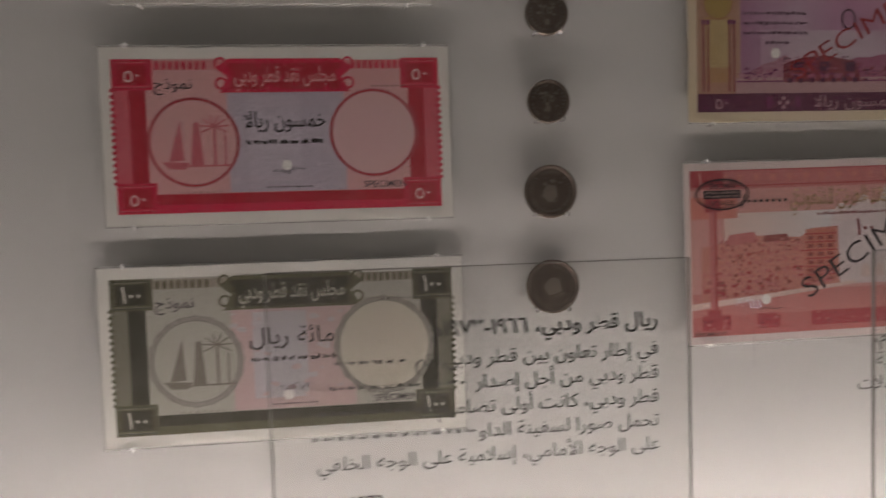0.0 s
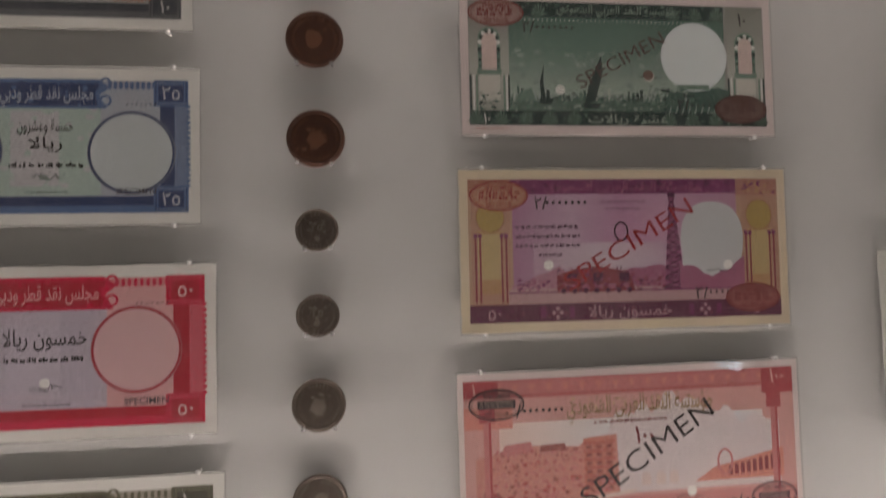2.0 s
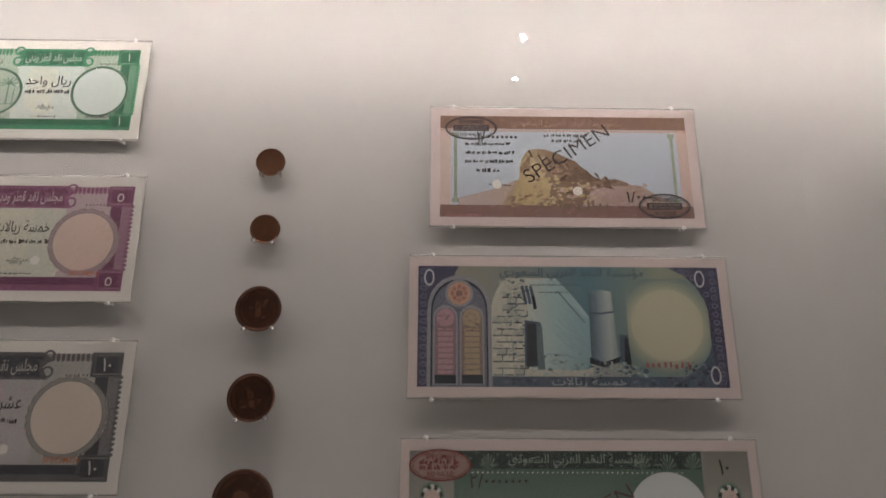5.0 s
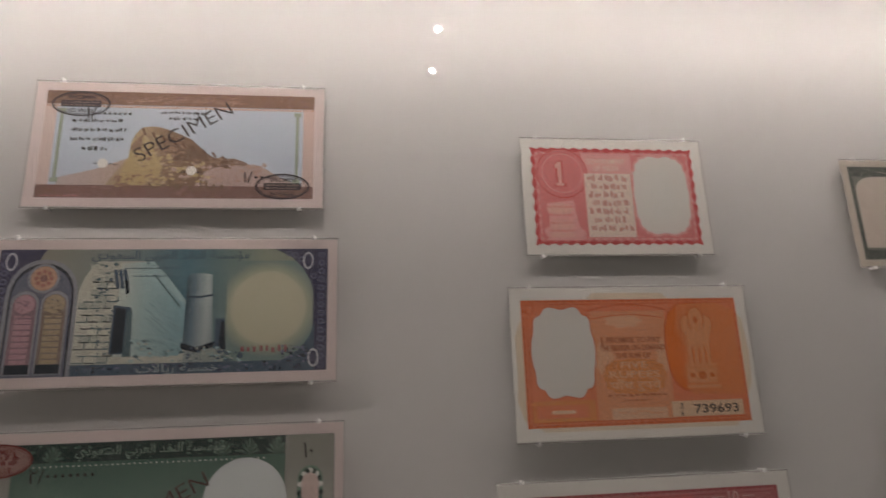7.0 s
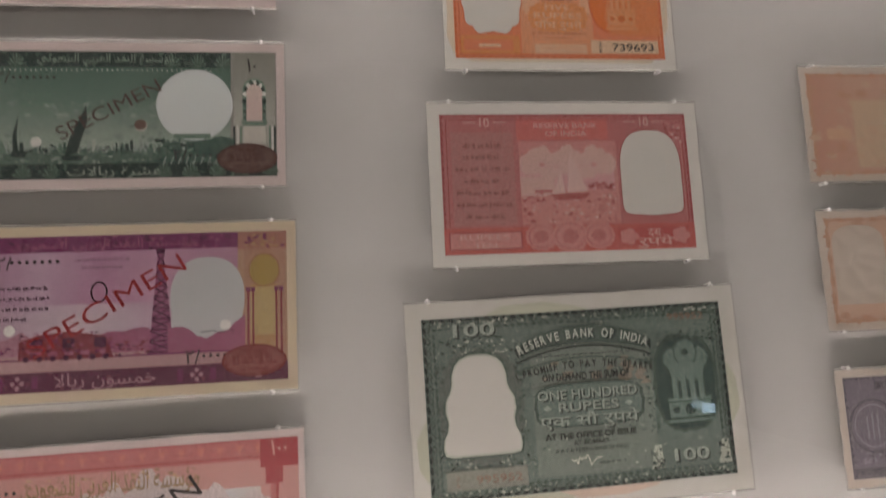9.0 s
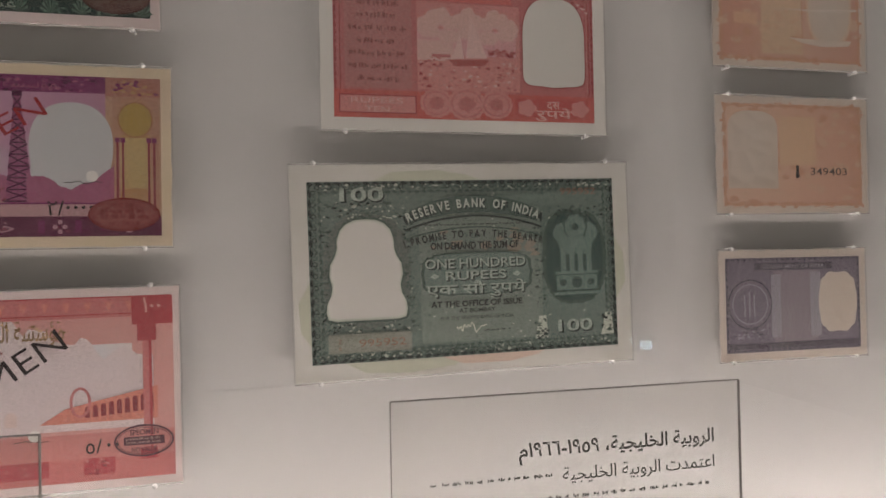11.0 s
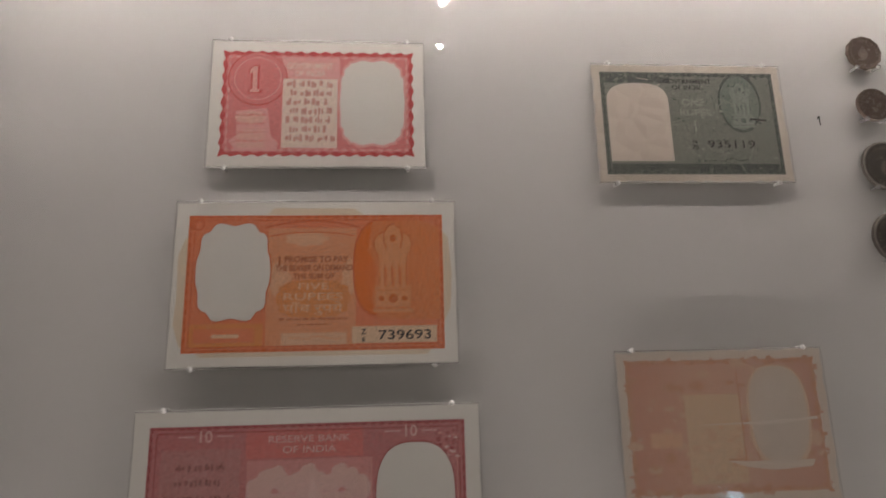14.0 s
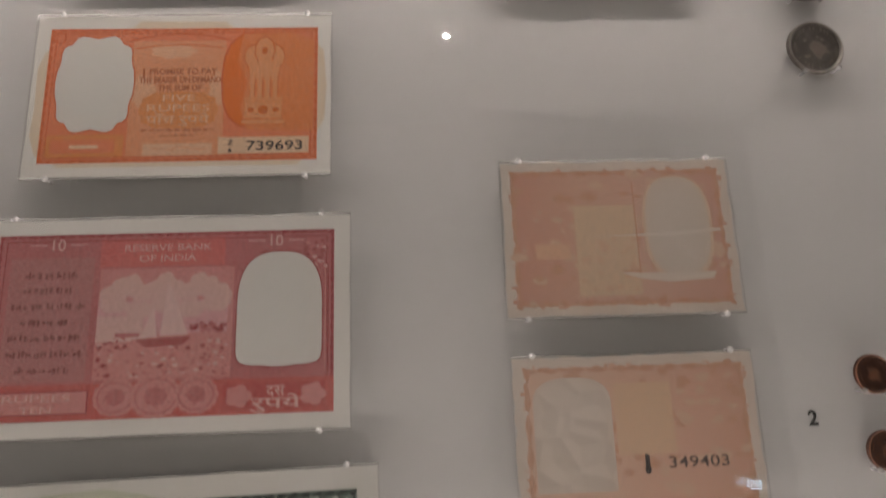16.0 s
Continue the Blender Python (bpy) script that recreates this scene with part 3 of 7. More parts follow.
def qatar_dubai(x0, x1, z0, z1, colour, deep, centre, side, numeral, words, label, seed, ring=(0.805, 0.53, 0.32), beads=0, hole=None, specimen=(0.05, 0.04, 0.05), ring_fill=None):
    a = banknote(x0, x1, z0, z1, label, WHITE, (0.0045, 0.0045), 0.0, seed, group="Gulf riyal notes")
    main, dark = ink(colour, amount=0.30), ink(deep, amount=0.22)
    pale = ink(mid(colour, (0.52, 0.51, 0.49), 0.58), amount=0.45, grain=0.35)
    c1, c2 = ink(centre, amount=0.45), ink(side, amount=0.45)
    light = ink(mid(colour, (0.62, 0.59, 0.57), 0.72), amount=0.25)
    a.to("tint", "pale printed ground")
    a.rect(0.01, 0.01, 0.99, 0.99, pale)
    a.to("centre_tint")
    a.rect(0.34, 0.2, 0.70, 0.87, c1)
    a.rect(0.40, 0.24, 0.56, 0.80, c2, 0.3)
    a.patches(0.34, 0.22, 0.70, 0.85, 26, 0.004, [c1, c2], 0.4)
    a.to("border", "engraved coloured border")
    band = ink(mid(colour, (0.42, 0.41, 0.40), 0.22), amount=0.4)
    a.rect(0.0, 0.18, 0.055, 0.84, band)
    a.rect(0.048, 0.18, 0.098, 0.84, dark, 0.4)
    a.rect(0.945, 0.18, 1.0, 0.84, band)
    a.rect(0.902, 0.18, 0.952, 0.84, dark, 0.4)
    a.rect(0.10, 0.875, 0.90, 0.945, dark)
    a.rect(0.10, 0.945, 0.90, 1.0, main, 0.2)
    a.rect(0.10, 0.0, 0.33, 0.075, pale, 0.2)
    a.rect(0.10, 0.012, 0.34, 0.07, ink(mid(colour, (0.5, 0.45, 0.42), 0.45), amount=0.5), 0.35)
    a.rect(0.70, 0.012, 0.90, 0.07, ink(mid(colour, (0.5, 0.45, 0.42), 0.45), amount=0.5), 0.35)
    for k in range(9):
        a.blob(0.115 + 0.02 * k, 0.042, 0.0009, 0.0022, main, 0.5, n=8)
        a.blob(0.73 + 0.019 * k, 0.042, 0.0009, 0.0022, main, 0.5, n=8)
    for k in range(16):
        for s in (0.0, 1.0):
            a.blob(s, 0.2 + k * 0.04, 0.0012, 0.0009, main, 0.3, n=8)
    a.to("corner_tablet", "dark corner tablets")
    for cx, cy in ((0.0, 0.0), (0.88, 0.0), (0.0, 0.80), (0.88, 0.80)):
        a.again()
        a.rect(cx, cy, cx + 0.12, cy + 0.2, main)
        a.border(cx + 0.006, cy + 0.012, cx + 0.114, cy + 0.188, 0.0005, dark, 0.3)
        for k in range(11):
            for fy in (cy + 0.022, cy + 0.178):
                a.blob(cx + 0.012 + 0.0096 * k, fy, 0.0003, 0.0003, pale, n=6, hold=k > 0)
        a.rect(cx + 0.016, cy + 0.035, cx + 0.104, cy + 0.165, dark, 0.35)
    a.to("numeral", "white numerals")
    for cx, cy in ((0.06, 0.1), (0.94, 0.1), (0.06, 0.9), (0.94, 0.9)):
        a.text(numeral, cx, cy, a.h * (0.155 if beads else 0.14), light, bold=0.004)
    a.to("cartouche", "dark title cartouche with scrolled ends")
    a.poly([(0.32, 0.22), (0.345, 0.12), (0.31, 0.06), (0.35, 0.0), (0.69, 0.0), (0.73, 0.06), (0.695, 0.12), (0.72, 0.22)], main)
    a.poly([(0.35, 0.20), (0.36, 0.1), (0.34, 0.03), (0.70, 0.03), (0.68, 0.1), (0.69, 0.20)], dark, 0.3)
    a.patches(0.35, 0.03, 0.69, 0.2, 24, 0.0026, [main, dark], 0.4)
    for fx in (0.325, 0.715):
        for fy in (0.03, 0.16):
            a.ring(fx, fy, 0.003, 0.003, 0.0011, main, 0.5, n=14)
    a.to("title", "pale title lettering")
    a.text(arabic("مجلس نقد قطر ودبي"), 0.52, 0.105, a.h * 0.14, ink(mid(colour, (0.60, 0.58, 0.55), 0.5), amount=0.4), width=a.w * 0.31, bold=0.014)
    soft = ink(mid(deep, (0.36, 0.35, 0.34), 0.42), amount=0.35)
    for cx, cy, r, fill in ((ring[0], ring[1], a.h * ring[2], ring_fill or pale), (0.235, 0.54, a.h * 0.295, pale)):
        a.to(*(("watermark", "blank watermark disc in a ring") if cx > 0.5 else ("medallion", "ring with a sailing boat, tower and palm")))
        a.blob(cx, cy, r, r, fill)
        if beads:
            a.ring(cx, cy, r, r, 0.0027, ink(mid(deep, (0.42, 0.41, 0.38), 0.55), amount=0.4), 0.3, beads)
            a.ring(cx, cy, r - 0.0003, r - 0.0003, 0.0003, soft, 0.4)
            a.ring(cx, cy, r - 0.0021, r - 0.0021, 0.0003, soft, 0.4)
        else:
            a.ring(cx, cy, r, r, 0.0016, soft, 0.3)
            a.ring(cx, cy, r - 0.0005, r - 0.0005, 0.0008, dark, 0.4)
    cx, cy = 0.235, 0.54
    boat = ink(mid(colour, (0.3, 0.28, 0.28), 0.35), amount=0.4)
    u, v = r / a.w, r / a.h
    a.poly([(cx - 0.55 * u, cy + 0.42 * v), (cx - 0.28 * u, cy - 0.5 * v), (cx - 0.22 * u, cy + 0.40 * v)], boat, 0.5)
    a.poly([(cx - 0.7 * u, cy + 0.42 * v), (cx - 0.1 * u, cy + 0.45 * v), (cx - 0.2 * u, cy + 0.6 * v), (cx - 0.55 * u, cy + 0.58 * v)], boat, 0.55)
    a.poly([(cx - 0.08 * u, cy + 0.5 * v), (cx + 0.0 * u, cy - 0.42 * v), (cx + 0.12 * u, cy - 0.45 * v), (cx + 0.2 * u, cy + 0.5 * v)], boat, 0.5)
    a.rect(cx + 0.42 * u, cy - 0.3 * v, cx + 0.48 * u, cy + 0.5 * v, boat, 0.5)
    for k in range(8):
        t = radians(-30 + k * 34)
        a.line((cx + 0.45 * u, cy - 0.34 * v), (cx + (0.45 + 0.32 * math.cos(t)) * u, cy - (0.34 + 0.26 * math.sin(t)) * v), 0.0007, boat, 0.5)
    a.rect(cx + 0.66 * u, cy - 0.15 * v, cx + 0.70 * u, cy + 0.5 * v, boat, 0.5)
    a.rect(cx - 0.6 * u, cy + 0.5 * v, cx + 0.82 * u, cy + 0.54 * v, boat, 0.5)
    a.to("lettering", "dark value lettering and small unreadable lines")
    for k, line in enumerate(words.split("|")):
        a.text(arabic(line), 0.515, (0.35 if "|" in words else 0.40) + 0.13 * k, a.h * (0.12 if "|" in words else 0.15), DARK, width=a.w * min(0.25, 0.030 * len(line)) * (0.75 if "|" in words else 1.0), bold=0.006)
    fy = 0.55 + 0.10 * ("|" in words)
    a.bars(0.395, 0.64, fy, 0.0024, DARK, 0, 0.0005, 0.003, 0.009)
    a.bars(0.45, 0.59, 0.845, 0.0009, DARK, 0, 0.0006, 0.002, 0.004)
    a.scribble(0.47, 0.57, 0.73, 0.0022, DARK, t=0.0003, n=22)
    a.blob(0.51, 0.735, 0.0022, 0.0012, ink(mid(centre, (0.1, 0.1, 0.1), 0.5), amount=0.5), n=14)
    a.text(arabic("نموذج"), 0.18, 0.16, a.h * 0.10, ink(specimen, amount=0.2))
    a.text("SPECIMEN", 0.82, 0.84, a.h * 0.062, ink(specimen, amount=0.2), width=a.w * 0.135, bold=0.012)
    a.dots(0.79, 0.885, 0.185, 7, 0.00045, DARK)
    a.dots(0.19, 0.31, 0.865, 7, 0.0004, DARK)
    if hole:
        a.to("punch_hole", "round cancellation hole")
        a.blob(hole[0], hole[1], 0.0024, 0.0024, HOLE, n=20)
    a.done()


def oval_stamp(a, fx, fy, rx, rz, colour, solid=None, faint=False):
    m = ink(colour, amount=0.12, grain=0.3)
    a.to("oval_stamp", "oval cancelling stamp")
    if solid:
        a.blob(fx, fy, rx, rz, ink(solid, amount=0.4))
    a.ring(fx, fy, rx, rz, 0.0009, m)
    a.ring(fx, fy, rx * 0.90, rz * 0.83, 0.0003, m)
    u, v = rx / a.w, rz / a.h
    if faint:
        for dy in (-0.16, 0.16):
            a.bars(fx - 0.66 * u, fx + 0.66 * u, fy + dy * v, rz * 0.34, m, 0, 0.0005, 0.003, 0.006)
        a.text("SPECIMEN", fx, fy - 0.52 * v, rz * 0.45, m, width=rx * 0.95, bold=0.02)
        a.text("NO VALUE", fx, fy + 0.55 * v, rz * 0.42, m, width=rx * 0.85, bold=0.02)
        return
    a.rect(fx - 0.68 * u, fy - 0.26 * v, fx + 0.68 * u, fy + 0.26 * v, ink(mid(colour, solid, 0.55), amount=0.3) if solid else m)
    pale = ink(mid(colour, (0.55, 0.42, 0.38), 0.55))
    a.bars(fx - 0.6 * u, fx + 0.6 * u, fy - 0.09 * v, rz * 0.16, pale, 0, 0.0006, 0.002, 0.004)
    a.bars(fx - 0.6 * u, fx + 0.6 * u, fy + 0.13 * v, rz * 0.13, pale, 0, 0.0006, 0.002, 0.004)
    a.text("SPECIMEN", fx, fy - 0.52 * v, rz * 0.45, m, width=rx * 0.95, bold=0.02)
    a.text("NO VALUE", fx, fy + 0.55 * v, rz * 0.42, m, width=rx * 0.85, bold=0.02)


def specimen_overprint(a, p, q, size, colour):
    """SPECIMEN stamped aslant from p to q."""
    (px, pz), (qx, qz) = a.p(*p), a.p(*q)
    a.to("overprint", "slanting SPECIMEN overprint")
    a.text("SPECIMEN", (p[0] + q[0]) / 2, (p[1] + q[1]) / 2, size, ink(colour, amount=0.1), turn=math.degrees(math.atan2(qz - pz, qx - px)), width=math.hypot(qx - px, qz - pz), bold=-0.006)


def holes(a, *places):
    a.to("punch_hole", "round cancellation holes")
    for fx, fy in places:
        a.again()
        a.blob(fx, fy, 0.0026, 0.0026, HOLE, n=20)


BANK = arabic("مؤسسة النقد العربي السعودي")


def saudi_one(x0, x1, z0, z1):
    a = banknote(x0, x1, z0, z1, "brown one riyal specimen note with a rocky hill, in clear sleeve", PINKISH, (0.0045, 0.004), 0.0, 21, group="Saudi riyal notes")
    brown, plum = ink((0.225, 0.14, 0.105), amount=0.35), ink((0.22, 0.135, 0.12), amount=0.35)
    sky, tan, rock, shade = ink((0.445, 0.495, 0.565), amount=0.25, grain=0.25), ink((0.44, 0.36, 0.25), amount=0.4), ink((0.29, 0.20, 0.145), amount=0.4), ink((0.16, 0.095, 0.065), amount=0.3)
    a.to("tint", "pale grey blue printed sky")
    a.rect(0, 0, 1, 1, sky)
    a.rect(0, 0, 0.042, 1, ink((0.56, 0.46, 0.435), amount=0.45), 0.3)
    a.rect(0.958, 0, 1, 1, ink((0.53, 0.42, 0.39), amount=0.45), 0.3)
    a.to("border", "brown engraved bands")
    a.rect(0, 0, 1, 0.13, brown)
    a.rect(0, 0.135, 1, 0.155, ink((0.42, 0.28, 0.22), amount=0.5), 0.2)
    a.rect(0, 0.885, 1, 1, plum)
    a.patches(0.02, 0.01, 0.98, 0.12, 60, 0.0024, [plum, ink((0.29, 0.18, 0.135))], 0.3)
    a.patches(0.02, 0.9, 0.98, 0.99, 50, 0.002, [brown, ink((0.29, 0.18, 0.165))], 0.3)
    a.dots(0.02, 0.98, 0.145, 70, 0.0004, HOLE, 0.4)
    a.to("vignette", "tan and brown rocky hill")
    foot = grade([(0.0, (0.44, 0.39, 0.39)), (0.3, (0.42, 0.34, 0.30)), (0.7, (0.39, 0.29, 0.255)), (1.0, (0.47, 0.41, 0.39))], reach=(a.w, a.h))
    a.poly([(0.07, 0.885), (0.07, 0.82), (0.20, 0.74), (0.33, 0.62), (0.40, 0.60), (0.72, 0.68), (0.80, 0.69), (0.86, 0.78), (0.95, 0.88)], foot)
    a.poly([(0.24, 0.885), (0.28, 0.74), (0.315, 0.62), (0.318, 0.50), (0.328, 0.42), (0.352, 0.345), (0.385, 0.33), (0.42, 0.335), (0.47, 0.375), (0.54, 0.45), (0.575, 0.53), (0.61, 0.60), (0.64, 0.63), (0.70, 0.625), (0.745, 0.66), (0.78, 0.74), (0.84, 0.885)], grade([(0.0, (0.38, 0.31, 0.235)), (0.36, (0.36, 0.285, 0.20)), (0.45, (0.25, 0.18, 0.13)), (0.62, (0.185, 0.12, 0.092)), (0.76, (0.28, 0.205, 0.17)), (1.0, (0.40, 0.33, 0.29))], reach=(a.w, a.h)))
    cream, gold = ink((0.58, 0.53, 0.43), amount=0.3), ink((0.42, 0.34, 0.20), amount=0.4)
    a.poly([(0.318, 0.50), (0.335, 0.42), (0.365, 0.40), (0.395, 0.50), (0.41, 0.60), (0.44, 0.70), (0.43, 0.80), (0.37, 0.885), (0.28, 0.885), (0.295, 0.74), (0.316, 0.62)], ink((0.42, 0.335, 0.20), amount=0.45))
    a.poly([(0.43, 0.44), (0.50, 0.46), (0.56, 0.55), (0.60, 0.62), (0.52, 0.66), (0.45, 0.60)], ink((0.19, 0.125, 0.09), amount=0.35))
    a.poly([(0.56, 0.885), (0.60, 0.74), (0.68, 0.68), (0.76, 0.70), (0.86, 0.80), (0.93, 0.885)], ink((0.41, 0.32, 0.30), amount=0.45))
    a.patches(0.335, 0.40, 0.42, 0.62, 40, 0.0022, [gold, tan, rock])
    a.patches(0.44, 0.44, 0.52, 0.64, 36, 0.003, [rock, shade, rock])
    a.patches(0.55, 0.62, 0.70, 0.72, 30, 0.0024, [rock, shade, rock])
    a.patches(0.34, 0.60, 0.48, 0.88, 50, 0.0022, [gold, tan, rock, gold])
    a.patches(0.27, 0.80, 0.35, 0.885, 22, 0.003, [rock, gold])
    a.patches(0.44, 0.66, 0.62, 0.86, 34, 0.0026, [rock, tan, foot, gold])
    a.patches(0.62, 0.66, 0.82, 0.86, 26, 0.0026, [foot, ink((0.40, 0.28, 0.24), amount=0.4)])
    for k in range(9):
        s = k / 8.0
        a.line((0.355 + 0.30 * s, 0.345 + 0.27 * s + 0.015 * math.sin(5 * s)), (0.37 + 0.30 * s, 0.42 + 0.22 * s), 0.0011, shade)
    a.ridge(0.32, 0.36, 0.52, lambda s: 0.14 * s, 0.56, rock)
    a.to("column", "slim green columns")
    for fx in (0.055, 0.93):
        a.again()
        a.rect(fx, 0.2, fx + 0.012, 0.84, ink((0.30, 0.34, 0.28), amount=0.5))
        a.rect(fx - 0.008, 0.17, fx + 0.02, 0.21, ink((0.30, 0.34, 0.28)))
        a.rect(fx - 0.008, 0.82, fx + 0.02, 0.86, ink((0.30, 0.34, 0.28)))
    a.to("lettering", "dark serial dots and small unreadable lines")
    a.text(BANK, 0.5, 0.065, a.h * 0.08, ink((0.36, 0.25, 0.20)), width=a.w * 0.42)
    for k in range(4):
        a.bars(0.10 + 0.045 * (k == 3), 0.295 - 0.06 * (k == 3), 0.29 + 0.088 * k, 0.0021, DARK, 0, 0.0006, 0.002, 0.006)
    a.bars(0.42, 0.60, 0.20, 0.0019, DARK, 0, 0.0006, 0.002, 0.005)
    a.bars(0.45, 0.57, 0.255, 0.0019, DARK, 0, 0.0006, 0.002, 0.005)
    a.text("١/", 0.165, 0.215, 0.009, DARK)
    a.dots(0.195, 0.305, 0.215, 7, 0.0008, DARK)
    a.text("١/", 0.755, 0.80, 0.009, DARK)
    a.dots(0.785, 0.83, 0.80, 3, 0.0008, DARK)
    a.text(arabic("ريال واحد"), 0.52, 0.872, a.h * 0.10, ink((0.17, 0.12, 0.075)), width=a.w * 0.29)
    a.bars(0.02, 0.16, 0.985, 0.0011, ink((0.42, 0.2, 0.2)), 0, 0.0006, 0.002, 0.004)
    a.scribble(0.19, 0.28, 0.69, 0.001, DARK, n=8)
    a.scribble(0.50, 0.58, 0.755, 0.001, DARK, n=8)
    specimen_overprint(a, (0.34, 0.62), (0.675, 0.13), 0.0115, (0.04, 0.03, 0.03))
    oval_stamp(a, 0.125, 0.125, 0.0145, 0.0072, (0.03, 0.025, 0.03))
    oval_stamp(a, 0.885, 0.885, 0.0140, 0.0072, (0.03, 0.025, 0.03))
    holes(a, (0.225, 0.685), (0.545, 0.745))
    a.done()


def saudi_five(x0, x1, z0, z1):
    a = banknote(x0, x1, z0, z1, "blue five riyal note with ruins and tower, in clear sleeve", PINKISH, (0.004, 0.0042), 0.0, 22, group="Saudi riyal notes")
    indigo, slate, deep = ink((0.054, 0.055, 0.102), amount=0.28), ink((0.07, 0.105, 0.15), amount=0.3), ink((0.018, 0.026, 0.038), amount=0.12)
    scroll, grey, stone = ink((0.17, 0.175, 0.26), amount=0.3), ink((0.25, 0.26, 0.29), amount=0.4), ink((0.36, 0.37, 0.34), amount=0.4)
    cream, wall, shade, light = ink((0.46, 0.46, 0.41), amount=0.35), ink((0.31, 0.41, 0.43), amount=0.3, grain=0.35), ink((0.10, 0.15, 0.17), amount=0.35), ink((0.58, 0.58, 0.56), amount=0.15)
    a.to("tint", "teal and olive printed sky")
    a.rect(0, 0, 1, 1, grade([(0.10, (0.26, 0.25, 0.21)), (0.36, (0.20, 0.24, 0.24)), (0.56, (0.095, 0.185, 0.23)), (0.70, (0.17, 0.23, 0.225)), (0.80, (0.25, 0.28, 0.23)), (0.97, (0.20, 0.21, 0.18))], reach=(a.w, a.h), grain=0.3))
    a.rect(0.235, 0.80, 0.97, 0.93, grade([(0.2, (0.33, 0.34, 0.31)), (0.6, (0.28, 0.31, 0.30)), (1.0, (0.32, 0.31, 0.26))], reach=(a.w, a.h)))
    a.rect(0.685, 0.10, 0.955, 0.915, grade([(0.0, (0.44, 0.435, 0.345)), (0.70, (0.42, 0.415, 0.33)), (0.82, (0.30, 0.32, 0.265)), (1.0, (0.175, 0.235, 0.225))], middle=(0.316 * a.w, 0.01 * a.h), reach=(a.h * 0.40, a.h * 0.40), kind="radial", amount=0.2, grain=0.2))
    a.to("border", "indigo engraved border")
    a.rect(0, 0, 0.12, 1, indigo)
    a.rect(0.955, 0, 1, 1, indigo)
    a.poly([(0.83, 0), (0.96, 0), (0.96, 0.42), (0.947, 0.28), (0.92, 0.16), (0.885, 0.07)], indigo)
    a.poly([(0.96, 0.62), (0.96, 1), (0.80, 1), (0.87, 0.90), (0.92, 0.82), (0.945, 0.73)], slate)
    a.poly([(0.0, 0.0), (0.135, 0.0), (0.12, 0.07), (0.05, 0.16), (0.02, 0.4), (0, 0.5)], indigo)
    a.patches(0.86, 0.80, 0.955, 0.91, 34, 0.0016, [scroll, deep])
    a.rect(0.235, 0.915, 0.94, 1, slate)
    a.patches(0.24, 0.92, 0.94, 0.99, 60, 0.0016, [scroll, deep, indigo])
    for k in range(14):
        for fx in (0.018, 0.980):
            a.ring(fx, 0.05 + 0.07 * k, 0.0017, 0.0014, 0.0005, scroll, n=14)
    for k in range(5):
        a.ring(0.875 + 0.02 * k, 0.04 + 0.012 * k * k, 0.0016, 0.0014, 0.0005, scroll, n=14)
    a.to("arched_window", "double arched window with round light")
    a.arch(0.030, 0.08, 0.240, 1.0, grey, pointed=True)
    a.arch(0.042, 0.115, 0.228, 1.0, deep, pointed=True)
    a.arch(0.047, 0.14, 0.223, 1.0, ink((0.13, 0.14, 0.19), amount=0.4), pointed=True)
    a.ring(0.135, 0.235, 0.0072, 0.0072, 0.0011, grey)
    a.blob(0.135, 0.235, 0.0060, 0.0060, ink((0.44, 0.29, 0.22), amount=0.4))
    for k in range(8):
        t = 2 * math.pi * k / 8
        a.blob(0.135 + 0.022 * math.cos(t), 0.235 - 0.056 * math.sin(t), 0.0011, 0.0011, ink((0.34, 0.17, 0.14)), n=8)
    a.blob(0.135, 0.235, 0.0018, 0.0018, ink((0.24, 0.13, 0.12)), n=12)
    for fx, c in ((0.056, (0.38, 0.24, 0.27)), (0.142, (0.34, 0.275, 0.195))):
        m, dim = ink(c, amount=0.4), ink(mid(c, (0.12, 0.1, 0.12), 0.55), amount=0.3)
        a.arch(fx - 0.006, 0.335, fx + 0.074, 0.985, grey)
        a.arch(fx, 0.36, fx + 0.068, 0.97, dim)
        a.blob(fx + 0.034, 0.44, 0.0046, 0.0046, m, n=18)
        a.rect(fx + 0.010, 0.53, fx + 0.058, 0.90, m)
        a.patches(fx + 0.008, 0.40, fx + 0.06, 0.56, 12, 0.0016, [m, dim])
        for k in range(8):
            a.rect(fx + 0.01, 0.545 + k * 0.045, fx + 0.058, 0.555 + k * 0.045, dim)
        a.rect(fx, 0.905, fx + 0.068, 0.975, deep)
    a.to("vignette", "stone ruins with dark doorway and round tower")
    a.poly([(0.24, 0.915), (0.24, 0.34), (0.255, 0.22), (0.285, 0.10), (0.455, 0.10), (0.505, 0.24), (0.56, 0.42), (0.572, 0.78), (0.56, 0.915)], cream)
    a.poly([(0.355, 0.86), (0.36, 0.12), (0.455, 0.10), (0.505, 0.24), (0.56, 0.42), (0.572, 0.78), (0.55, 0.86)], grade([(0.36, (0.46, 0.50, 0.47)), (0.44, (0.35, 0.46, 0.47)), (0.56, (0.22, 0.34, 0.38))], reach=(a.w, a.h)))
    a.poly([(0.455, 0.10), (0.505, 0.24), (0.56, 0.42), (0.562, 0.46), (0.53, 0.40), (0.48, 0.24), (0.435, 0.12)], wall)
    a.line((0.46, 0.21), (0.545, 0.475), 0.0006, shade)
